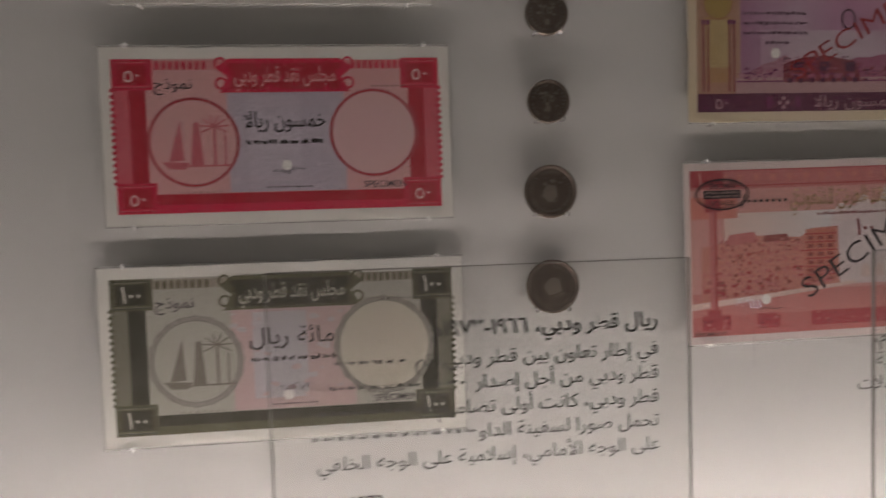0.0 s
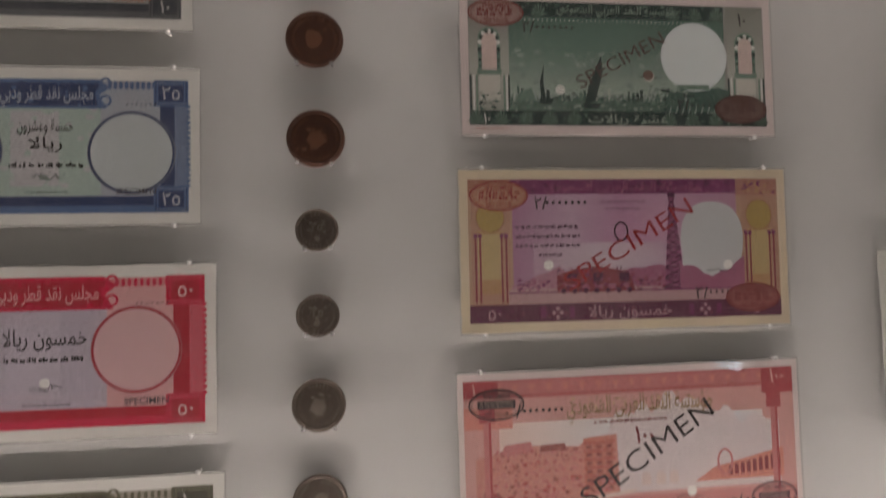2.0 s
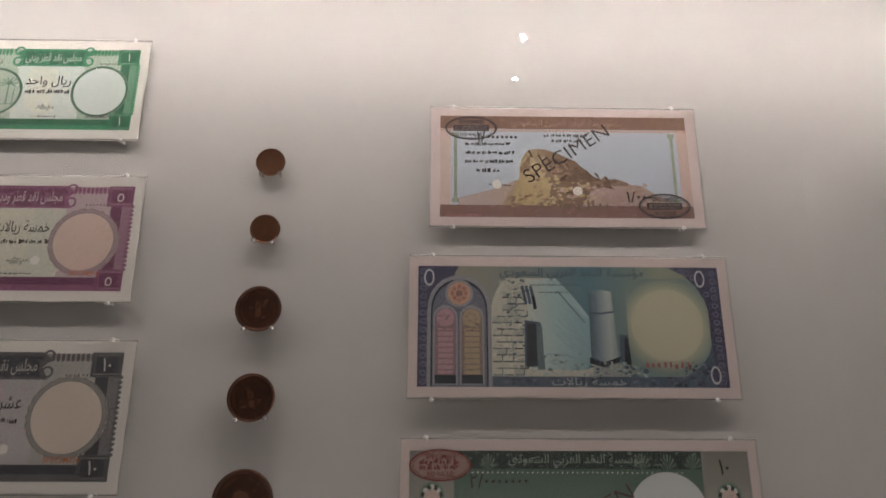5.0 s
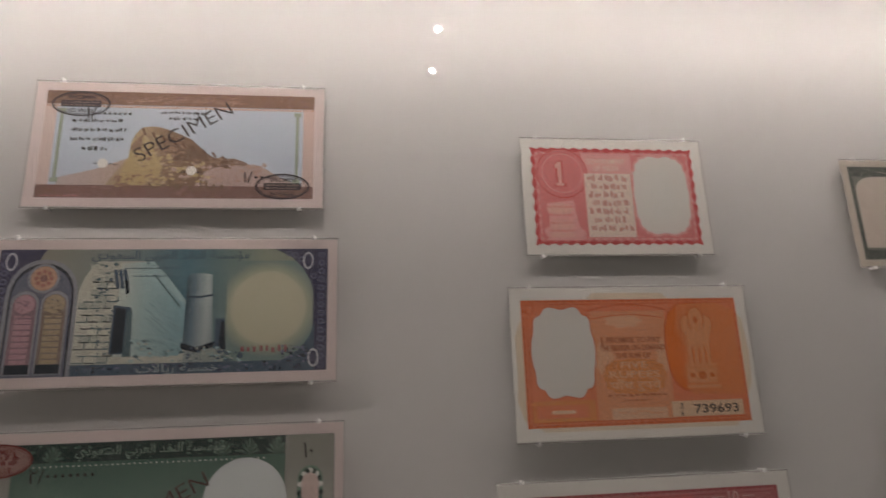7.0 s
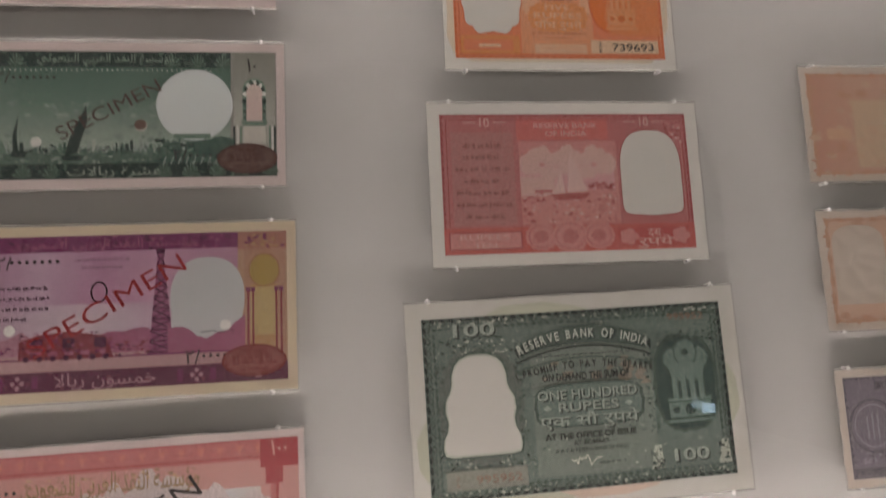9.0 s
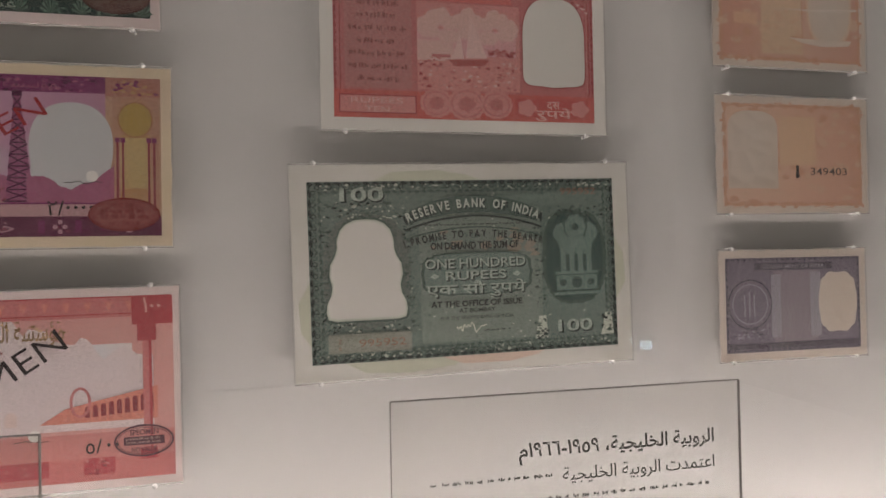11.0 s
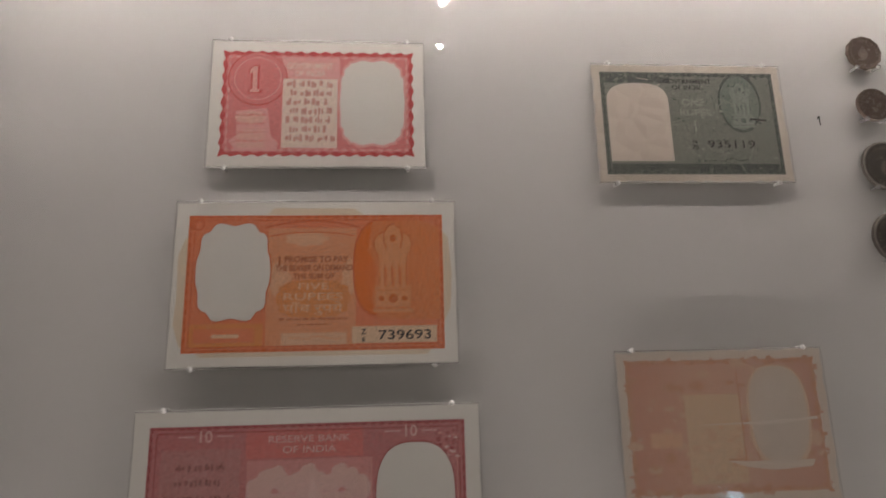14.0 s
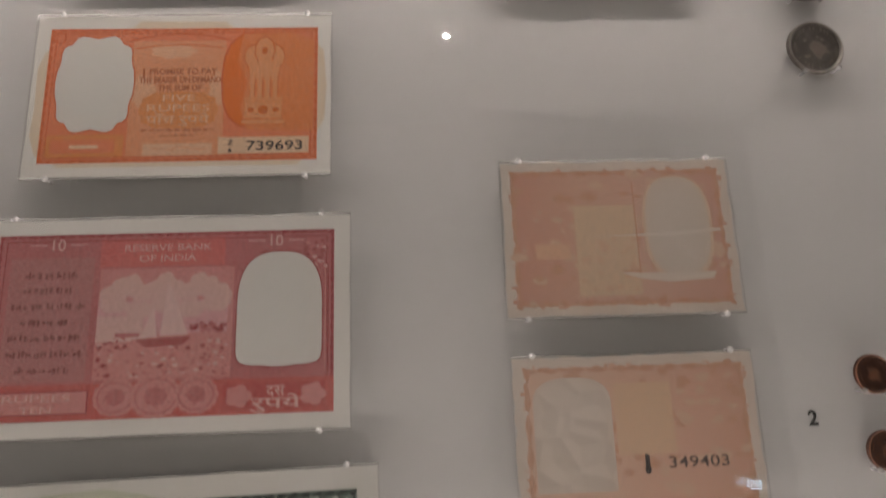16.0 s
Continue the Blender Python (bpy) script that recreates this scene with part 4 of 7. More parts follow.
    for k in range(13):
        y = 0.22 + 0.053 * k
        for j in range(3):
            x = 0.243 + 0.035 * j + 0.014 * (k % 2)
            if y < 0.34 and j == 0:
                continue
            a.poly([(x, y + 0.044), (x, y), (x + 0.029, y + 0.003), (x + 0.031, y + 0.046)], a.rng.choice([cream, stone, ink((0.52, 0.52, 0.46))]))
            a.line((x, y + 0.047), (x + 0.03, y + 0.049), 0.0006, shade if a.rng.random() < 0.7 else deep)
            if a.rng.random() < 0.5:
                a.line((x + 0.031, y), (x + 0.03, y + 0.046), 0.0005, shade)
    a.patches(0.27, 0.11, 0.36, 0.24, 24, 0.002, [shade, stone, cream])
    a.patches(0.29, 0.24, 0.36, 0.86, 40, 0.0018, [shade, stone, slate])
    for fx in (0.338, 0.352, 0.366):
        a.poly([(fx, 0.17), (fx + 0.010, 0.165), (fx + 0.022, 0.32), (fx + 0.012, 0.325)], slate)
    a.poly([(0.372, 0.25), (0.385, 0.26), (0.39, 0.36), (0.38, 0.37)], deep)
    a.poly([(0.345, 0.84), (0.348, 0.455), (0.40, 0.475), (0.402, 0.84)], slate)
    a.poly([(0.352, 0.84), (0.354, 0.475), (0.385, 0.49), (0.386, 0.82)], deep)
    a.poly([(0.386, 0.86), (0.388, 0.50), (0.404, 0.50), (0.41, 0.86)], shade)
    for k in range(26):
        x, y = a.rng.uniform(0.415, 0.54), a.rng.uniform(0.40, 0.88)
        a.line((x, y), (x + 0.022, y + 0.035), 0.0004, ink((0.22, 0.31, 0.34)))
    a.patches(0.41, 0.72, 0.56, 0.91, 34, 0.002, [shade, wall, wall, stone])
    a.poly([(0.560, 0.80), (0.562, 0.23), (0.578, 0.205), (0.61, 0.20), (0.638, 0.215), (0.648, 0.78), (0.61, 0.82)], grade([(0.56, (0.07, 0.11, 0.14)), (0.585, (0.15, 0.21, 0.25)), (0.625, (0.36, 0.40, 0.41)), (0.648, (0.24, 0.29, 0.31))], reach=(a.w, a.h), grain=0.3))
    a.poly([(0.560, 0.385), (0.600, 0.392), (0.644, 0.375), (0.644, 0.39), (0.600, 0.408), (0.560, 0.40)], slate)
    a.poly([(0.555, 0.76), (0.60, 0.80), (0.66, 0.75), (0.65, 0.80), (0.60, 0.84), (0.555, 0.81)], deep)
    a.poly([(0.655, 0.82), (0.655, 0.575), (0.683, 0.575), (0.690, 0.82)], slate)
    a.poly([(0.668, 0.82), (0.672, 0.60), (0.683, 0.60), (0.690, 0.82)], deep)
    a.patches(0.56, 0.80, 0.74, 0.91, 34, 0.002, [shade, wall, stone, slate])
    a.to("watermark", "blank yellowish round watermark field")
    a.blob(0.816, 0.49, a.h * 0.30, a.h * 0.30, grade([(0.0, (0.455, 0.45, 0.36)), (0.9, (0.445, 0.44, 0.35)), (1.0, (0.415, 0.41, 0.33))], middle=(0.316 * a.w, 0.01 * a.h), reach=(a.h * 0.30, a.h * 0.30), kind="radial", amount=0.15, grain=0.12))
    a.to("lettering", "dark Arabic lettering and pale numerals")
    a.text(BANK, 0.51, 0.05, a.h * 0.095, slate, width=a.w * 0.48, bold=0.01)
    a.text(arabic("خمسة ريالات"), 0.55, 0.955, a.h * 0.085, ink((0.30, 0.34, 0.36), amount=0.3), width=a.w * 0.24)
    for fx, fy in ((0.036, 0.10), (0.937, 0.10), (0.958, 0.90)):
        a.blob(fx, fy, a.h * 0.044, a.h * 0.074, ink((0.46, 0.46, 0.50), amount=0.2), n=24)
        a.blob(fx, fy, a.h * 0.030, a.h * 0.057, indigo, n=20)
    a.bars(0.37, 0.54, 0.16, 0.001, slate, 0, 0.0006, 0.002, 0.005)
    a.bars(0.40, 0.51, 0.225, 0.001, slate, 0, 0.0006, 0.002, 0.005)
    a.to("serial_number", "faint red serial print")
    a.bars(0.735, 0.885, 0.83, 0.0034, ink((0.30, 0.12, 0.13), amount=0.35), 0, 0.0010, 0.0016, 0.0022)
    a.done()


def saudi_ten(x0, x1, z0, z1):
    a = banknote(x0, x1, z0, z1, "green ten riyal specimen note with dhows offshore, in clear sleeve", PINKISH, (0.0035, 0.0042), 0.0, 23, group="Saudi riyal notes")
    green, deep, mist, grey = ink((0.06, 0.11, 0.094), amount=0.28), ink((0.022, 0.043, 0.038), amount=0.2), ink((0.28, 0.32, 0.30), amount=0.35), ink((0.25, 0.245, 0.235), amount=0.4)
    light, rose = ink((0.62, 0.60, 0.57), amount=0.2), ink((0.55, 0.45, 0.43), amount=0.3)
    a.to("tint", "green printed sky that pales downwards")
    a.rect(0, 0, 1, 1, grey)
    a.rect(0.13, 0.10, 0.86, 0.76, grade([(0.25, (0.32, 0.37, 0.335)), (0.40, (0.215, 0.275, 0.245)), (0.60, (0.13, 0.195, 0.168)), (0.9, (0.07, 0.13, 0.106))], reach=(a.w, a.h), kind="z", grain=0.35))
    a.patches(0.14, 0.40, 0.66, 0.72, 60, 0.0036, [ink((0.24, 0.295, 0.265), amount=0.5), ink((0.19, 0.245, 0.22), amount=0.5)])
    a.rect(0.13, 0.76, 0.86, 0.90, ink((0.20, 0.255, 0.225), amount=0.5), 0.2)
    a.to("border", "dark green engraved bands with fans")
    a.rect(0.13, 0, 0.86, 0.125, deep)
    a.rect(0, 0.885, 1, 1, deep)
    fan = ink((0.15, 0.22, 0.18), amount=0.4)
    for fy, lo, hi, cnt, skip in ((0.125, 0.155, 0.835, 10, (0.30, 0.68)), (0.995, 0.02, 0.98, 13, (0.38, 0.66))):
        for k in range(cnt):
            fx = lo + (hi - lo) * k / (cnt - 1.0)
            if skip[0] < fx < skip[1]:
                continue
            for j in range(7):
                t = radians(18 + 24 * j)
                a.poly([(fx, fy), (fx + 0.026 * math.cos(t - 0.11), fy - 0.105 * math.sin(t - 0.11)), (fx + 0.026 * math.cos(t + 0.11), fy - 0.105 * math.sin(t + 0.11))], fan if j % 2 else ink((0.12, 0.175, 0.145), amount=0.4))
    a.patches(0.14, 0.01, 0.86, 0.115, 50, 0.0016, [fan, green])
    a.patches(0.02, 0.90, 0.98, 0.99, 60, 0.0016, [fan, green])
    a.dots(0.17, 0.80, 0.15, 44, 0.0004, light, 0.4)
    a.to("gateway", "pale archways on columns")
    pier = grade([(0.1, (0.27, 0.275, 0.25)), (0.45, (0.36, 0.36, 0.335)), (0.8, (0.235, 0.24, 0.22)), (1.0, (0.215, 0.22, 0.20))], reach=(a.w, a.h), kind="z", grain=0.3)
    for fx in (0.012, 0.878):
        a.again()
        a.rect(fx - 0.01, 0.14 if fx < 0.5 else 0.0, fx + 0.118, 0.885, pier)
        a.arch(fx + 0.018, 0.215, fx + 0.090, 0.62, fan, pointed=True)
        for k in range(11):
            t = math.pi * k / 10
            a.blob(fx + 0.054 + 0.030 * math.cos(t), 0.40 - 0.15 * math.sin(t) ** 0.8, 0.0013, 0.0013, light if k % 2 else deep, n=8)
        for gx in (0.020, 0.078):
            for k in range(3):
                a.rect(fx + gx, 0.42 + 0.05 * k, fx + gx + 0.010, 0.445 + 0.05 * k, deep if k % 2 else green)
        a.arch(fx + 0.030, 0.265, fx + 0.078, 0.56, rose, pointed=True)
        a.rect(fx + 0.014, 0.56, fx + 0.094, 0.585, fan)
        a.rect(fx + 0.020, 0.60, fx + 0.088, 0.80, ink((0.47, 0.46, 0.43), amount=0.3, grain=0.3))
        for gx, m in ((-0.010, deep), (0.000, light), (0.010, fan), (0.098, fan), (0.106, light), (0.113, deep)):
            a.rect(fx + gx, 0.60, fx + gx + 0.006, 0.885, m)
        a.patches(fx + 0.02, 0.74, fx + 0.088, 0.88, 26, 0.0018, [green, deep, pier])
    a.to("vignette", "dark sails before a low skyline")
    sea = ink((0.10, 0.15, 0.125), amount=0.5)
    a.rect(0.13, 0.78, 0.87, 0.885, sea)
    a.patches(0.13, 0.80, 0.87, 0.885, 70, 0.0022, [green, fan, ink((0.28, 0.32, 0.29), amount=0.4)])
    for k in range(44):
        fx = 0.14 + 0.60 * k / 44.0
        hh = a.rng.uniform(0.02, 0.105)
        a.rect(fx, 0.79 - hh, fx + a.rng.uniform(0.004, 0.011), 0.80, a.rng.choice([green, deep, deep, fan, mist, ink((0.36, 0.39, 0.355))]))
    a.patches(0.14, 0.74, 0.74, 0.80, 70, 0.0016, [green, fan, mist, deep])
    a.poly([(0.145, 0.80), (0.165, 0.73), (0.20, 0.70), (0.215, 0.80)], fan)
    a.poly([(0.64, 0.84), (0.66, 0.74), (0.70, 0.71), (0.72, 0.80), (0.735, 0.68), (0.765, 0.66), (0.78, 0.72), (0.83, 0.68), (0.87, 0.70), (0.87, 0.885), (0.64, 0.885)], green)
    a.patches(0.64, 0.70, 0.87, 0.88, 50, 0.0024, [deep, fan, green, sea])
    for k in range(9):
        a.line((0.66 + 0.022 * k, 0.90), (0.668 + 0.022 * k, 0.84), 0.0006, mist)
    a.poly([(0.375, 0.83), (0.390, 0.68), (0.434, 0.43), (0.438, 0.56), (0.412, 0.80)], deep)
    a.poly([(0.365, 0.825), (0.43, 0.82), (0.42, 0.86), (0.375, 0.86)], deep)
    a.poly([(0.232, 0.80), (0.228, 0.66), (0.243, 0.50), (0.240, 0.66), (0.247, 0.80)], deep)
    a.poly([(0.225, 0.79), (0.275, 0.78), (0.265, 0.83), (0.23, 0.83)], deep)
    a.to("watermark", "blank round watermark field")
    a.blob(0.752, 0.43, a.h * 0.285, a.h * 0.285, grade([(0.0, (0.53, 0.57, 0.60)), (0.8, (0.54, 0.575, 0.60)), (1.0, (0.51, 0.54, 0.56))], middle=(0.252 * a.w, 0.07 * a.h), reach=(a.h * 0.29, a.h * 0.29), kind="radial", amount=0.12, grain=0.06))
    a.rect(0.69, 0.66, 0.80, 0.70, fan)
    a.to("lettering", "Arabic lettering and numerals")
    a.text(BANK, 0.49, 0.055, a.h * 0.085, ink((0.22, 0.28, 0.24)), width=a.w * 0.40)
    a.text(arabic("عشرة ريالات"), 0.52, 0.945, a.h * 0.09, ink((0.30, 0.34, 0.30)), width=a.w * 0.27)
    a.bars(0.02, 0.12, 1.03, 0.0011, ink((0.45, 0.25, 0.23)), 0, 0.0006, 0.002, 0.004)
    a.text("١٠", 0.925, 0.11, a.h * 0.15, DARK)
    a.text("١٠", 0.055, 0.95, a.h * 0.11, light)
    a.text("٢/", 0.195, 0.21, 0.009, DARK)
    a.dots(0.225, 0.34, 0.21, 7, 0.0008, DARK)
    a.text("٢/", 0.71, 0.83, 0.009, DARK)
    a.dots(0.74, 0.82, 0.83, 5, 0.0007, DARK)
    for k in range(3):
        a.bars(0.25, 0.34, 0.35 + 0.07 * k, 0.0008, ink((0.16, 0.26, 0.2)), 0, 0.0006, 0.002, 0.005)
    a.scribble(0.56, 0.62, 0.60, 0.0008, DARK, n=6)
    specimen_overprint(a, (0.355, 0.66), (0.645, 0.27), 0.0105, (0.09, 0.055, 0.05))
    oval_stamp(a, 0.09, 0.10, 0.0150, 0.0074, (0.16, 0.035, 0.03), (0.29, 0.195, 0.18), True)
    oval_stamp(a, 0.91, 0.86, 0.0150, 0.0080, (0.075, 0.025, 0.022), (0.125, 0.07, 0.056), True)
    holes(a, (0.295, 0.715))
    # a punch hole, drawn as a dark disc over a pale crescent
    a.to("overprint")
    a.blob(0.594, 0.595, 0.0031, 0.0031, ink((0.42, 0.40, 0.37), amount=0.2), n=18)
    a.blob(0.592, 0.585, 0.0029, 0.0026, ink((0.15, 0.09, 0.075), amount=0.3), n=18)
    a.done()


def saudi_fifty(x0, x1, z0, z1):
    a = banknote(x0, x1, z0, z1, "purple fifty riyal specimen note with drilling tower, in clear sleeve", YELLOWISH, (0.0038, 0.0042), 0.0, 24, group="Saudi riyal notes")
    purple, deep, mauve = ink((0.18, 0.04, 0.12), amount=0.28), ink((0.085, 0.018, 0.055), amount=0.2), ink((0.31, 0.12, 0.19), amount=0.35)
    tan, olive, red = ink((0.37, 0.235, 0.135), amount=0.4), ink((0.34, 0.25, 0.10), amount=0.3), ink((0.22, 0.05, 0.065), amount=0.3)
    light = ink((0.36, 0.235, 0.27), amount=0.3)
    a.to("tint", "lilac printed sky")
    a.rect(0, 0, 1, 1, ink((0.38, 0.255, 0.19), amount=0.4))
    a.rect(0.135, 0.08, 0.86, 0.88, grade([(0.14, (0.31, 0.17, 0.26)), (0.32, (0.40, 0.29, 0.37)), (0.48, (0.36, 0.205, 0.30)), (0.62, (0.40, 0.255, 0.345)), (0.86, (0.34, 0.20, 0.27))], reach=(a.w, a.h), amount=0.35, grain=0.25), 0.2)
    a.rect(0.20, 0.45, 0.64, 0.80, grade([(0.0, (0.46, 0.40, 0.45)), (0.6, (0.43, 0.35, 0.41)), (1.0, (0.38, 0.27, 0.345))], middle=(-0.06 * a.w, -0.08 * a.h), reach=(a.w * 0.22, a.h * 0.20), kind="radial", amount=0.3, grain=0.15))
    a.to("border", "purple engraved bands")
    a.rect(0.12, 0, 0.86, 0.105, purple)
    a.rect(0, 0.875, 1, 1, ink((0.115, 0.028, 0.062), amount=0.28))
    a.patches(0.01, 0.885, 0.99, 0.99, 70, 0.0018, [deep, purple, ink((0.22, 0.08, 0.11))])
    a.rect(0, 0, 0.13, 0.12, ink((0.33, 0.16, 0.12), amount=0.4))
    a.rect(0.86, 0, 1, 0.12, ink((0.33, 0.17, 0.14), amount=0.4))
    a.patches(0.13, 0.01, 0.86, 0.1, 50, 0.002, [mauve, deep], 0.3)
    a.patches(0.88, 0.02, 0.99, 0.11, 16, 0.0022, [tan, purple], 0.3)
    for fx in (0.27, 0.745):
        for dx, dy in ((0, -0.03), (0, 0.03), (-0.012, 0), (0.012, 0)):
            a.blob(fx + dx, 0.94 + dy, 0.0011, 0.0011, light, 0.4, n=10)
        for s in (-0.045, 0.045):
            a.rect(fx + s - 0.008, 0.90, fx + s + 0.008, 0.975, purple, 0.4)
    a.to("archway", "keyhole arches on slim columns")
    for fx in (0.02, 0.888):
        a.again()
        a.rect(fx - 0.012, 0.12, fx + 0.108, 0.875, ink((0.36, 0.22, 0.17), amount=0.4))
        a.rect(fx + 0.008, 0.36, fx + 0.085, 0.80, tan, 0.2)
        a.rect(fx + 0.008, 0.38, fx + 0.085, 0.70, ink((0.40, 0.315, 0.18), amount=0.3), 0.3)
        a.blob(fx + 0.047, 0.265, 0.0077, 0.0085, ink((0.30, 0.17, 0.10)), 0.3)
        a.blob(fx + 0.047, 0.265, 0.0069, 0.0077, olive, 0.4)
        for gx in (-0.002, 0.012, 0.078, 0.092):
            a.rect(fx + gx, 0.40, fx + gx + 0.006, 0.86, red, 0.5)
            a.rect(fx + gx - 0.003, 0.38, fx + gx + 0.009, 0.41, purple, 0.55)
    a.to("vignette", "train crossing the desert and lattice tower")
    a.ridge(0.13, 0.87, 0.84, lambda s: 0.10 + 0.10 * math.sin(2.6 * math.pi * s) ** 2, 0.875, ink((0.36, 0.20, 0.25), amount=0.4), seed=6.0, rough=0.3)
    a.ridge(0.28, 0.87, 0.84, lambda s: 0.06 + 0.15 * math.sin(math.pi * s), 0.875, mauve, seed=7.0, rough=0.2)
    a.rect(0.12, 0.77, 0.88, 0.875, ink((0.38, 0.255, 0.265), amount=0.4), 0.3)
    a.rect(0.12, 0.79, 0.88, 0.80, purple, 0.4)
    a.poly([(0.27, 0.80), (0.27, 0.68), (0.32, 0.64), (0.40, 0.62), (0.50, 0.66), (0.52, 0.80)], red, 0.4)
    a.rect(0.29, 0.66, 0.345, 0.80, ink((0.23, 0.05, 0.055), amount=0.3))
    for k in range(5):
        a.rect(0.30 + 0.042 * k, 0.665 + 0.01 * (k % 2), 0.332 + 0.042 * k, 0.73, red if k % 2 else deep)
        a.rect(0.305 + 0.042 * k, 0.745, 0.33 + 0.042 * k, 0.775, mauve)
    a.patches(0.27, 0.63, 0.52, 0.80, 60, 0.0018, [red, deep, purple, mauve], 0.5)
    for k in range(7):
        a.blob(0.29 + 0.035 * k, 0.79, 0.0014, 0.0014, deep, 0.6, n=10)
    a.patches(0.52, 0.70, 0.66, 0.79, 30, 0.002, [red, mauve, deep], 0.5)
    a.patches(0.14, 0.70, 0.26, 0.78, 22, 0.002, [mauve, purple], 0.5)
    a.poly([(0.615, 0.79), (0.637, 0.10), (0.650, 0.10), (0.682, 0.79)], ink((0.27, 0.10, 0.18), amount=0.5), 0.6)
    for k in range(9):
        lo, hi = 0.14 + 0.072 * k, 0.20 + 0.072 * k
        wl, wr = 0.637 - 0.022 * (hi - 0.1) / 0.69, 0.650 + 0.032 * (hi - 0.1) / 0.69
        a.line((wl, hi), (wr, lo), 0.0007, deep, 0.7)
        a.line((wl, lo), (wr, hi), 0.0007, deep, 0.7)
        a.rect(wl, hi, wr, hi + 0.01, deep, 0.75)
    a.rect(0.632, 0.10, 0.656, 0.135, deep, 0.8)
    a.to("watermark", "blank arched watermark field")
    cool = paper("cool_watermark", (0.58, 0.595, 0.615), (0.55, 0.56, 0.58))
    a.blob(0.775, 0.44, a.w * 0.104, a.h * 0.275, cool, power=2.3)
    a.rect(0.675, 0.50, 0.872, 0.66, cool, 0.1)
    a.ridge(0.665, 0.88, 0.72, lambda s: 0.12 * abs(s - 0.5) * 2 + 0.01, 0.79, mauve, 0.3, seed=2.2)
    a.to("lettering", "Arabic lettering, numerals and small unreadable lines")
    a.text(BANK, 0.49, 0.055, a.h * 0.075, mauve, width=a.w * 0.50)
    a.text(arabic("خمسون ريالا"), 0.50, 0.935, a.h * 0.11, light, width=a.w * 0.27)
    for fx in (0.075, 0.925):
        a.text("٥٠", fx, 0.935, a.h * 0.13, light, bold=0.004)
    a.text("٢/", 0.225, 0.17, 0.009, DARK)
    a.dots(0.245, 0.365, 0.165, 7, 0.0009, DARK)
    a.text("٢/", 0.735, 0.825, 0.0095, DARK)
    a.dots(0.765, 0.88, 0.82, 7, 0.0008, DARK)
    for k in range(4):
        a.bars(0.145 + 0.07 * (k == 3), 0.345 - 0.06 * (k == 3), 0.34 + 0.066 * k, 0.0019, ink((0.10, 0.05, 0.08), amount=0.3), 0, 0.0006, 0.002, 0.005)
    a.bars(0.41, 0.56, 0.165, 0.0016, ink((0.26, 0.15, 0.22)), 0, 0.0006, 0.002, 0.005)
    a.bars(0.43, 0.54, 0.215, 0.0016, ink((0.26, 0.15, 0.22)), 0, 0.0006, 0.002, 0.005)
    a.scribble(0.755, 0.85, 0.665, 0.0011, DARK, n=10)
    # dark ring drawn for the outline of a small hole
    a.to("overprint")
    a.ring(0.478, 0.375, 0.0040, 0.0052, 0.0009, ink((0.06, 0.02, 0.04)))
    specimen_overprint(a, (0.30, 0.74), (0.705, 0.19), 0.0135, (0.32, 0.045, 0.05))
    oval_stamp(a, 0.095, 0.115, 0.0155, 0.0080, (0.24, 0.035, 0.035), (0.36, 0.20, 0.145), True)
    oval_stamp(a, 0.905, 0.865, 0.0155, 0.0078, (0.17, 0.025, 0.025), (0.24, 0.085, 0.08), True)
    holes(a, (0.245, 0.605), (0.825, 0.625))
    a.done()


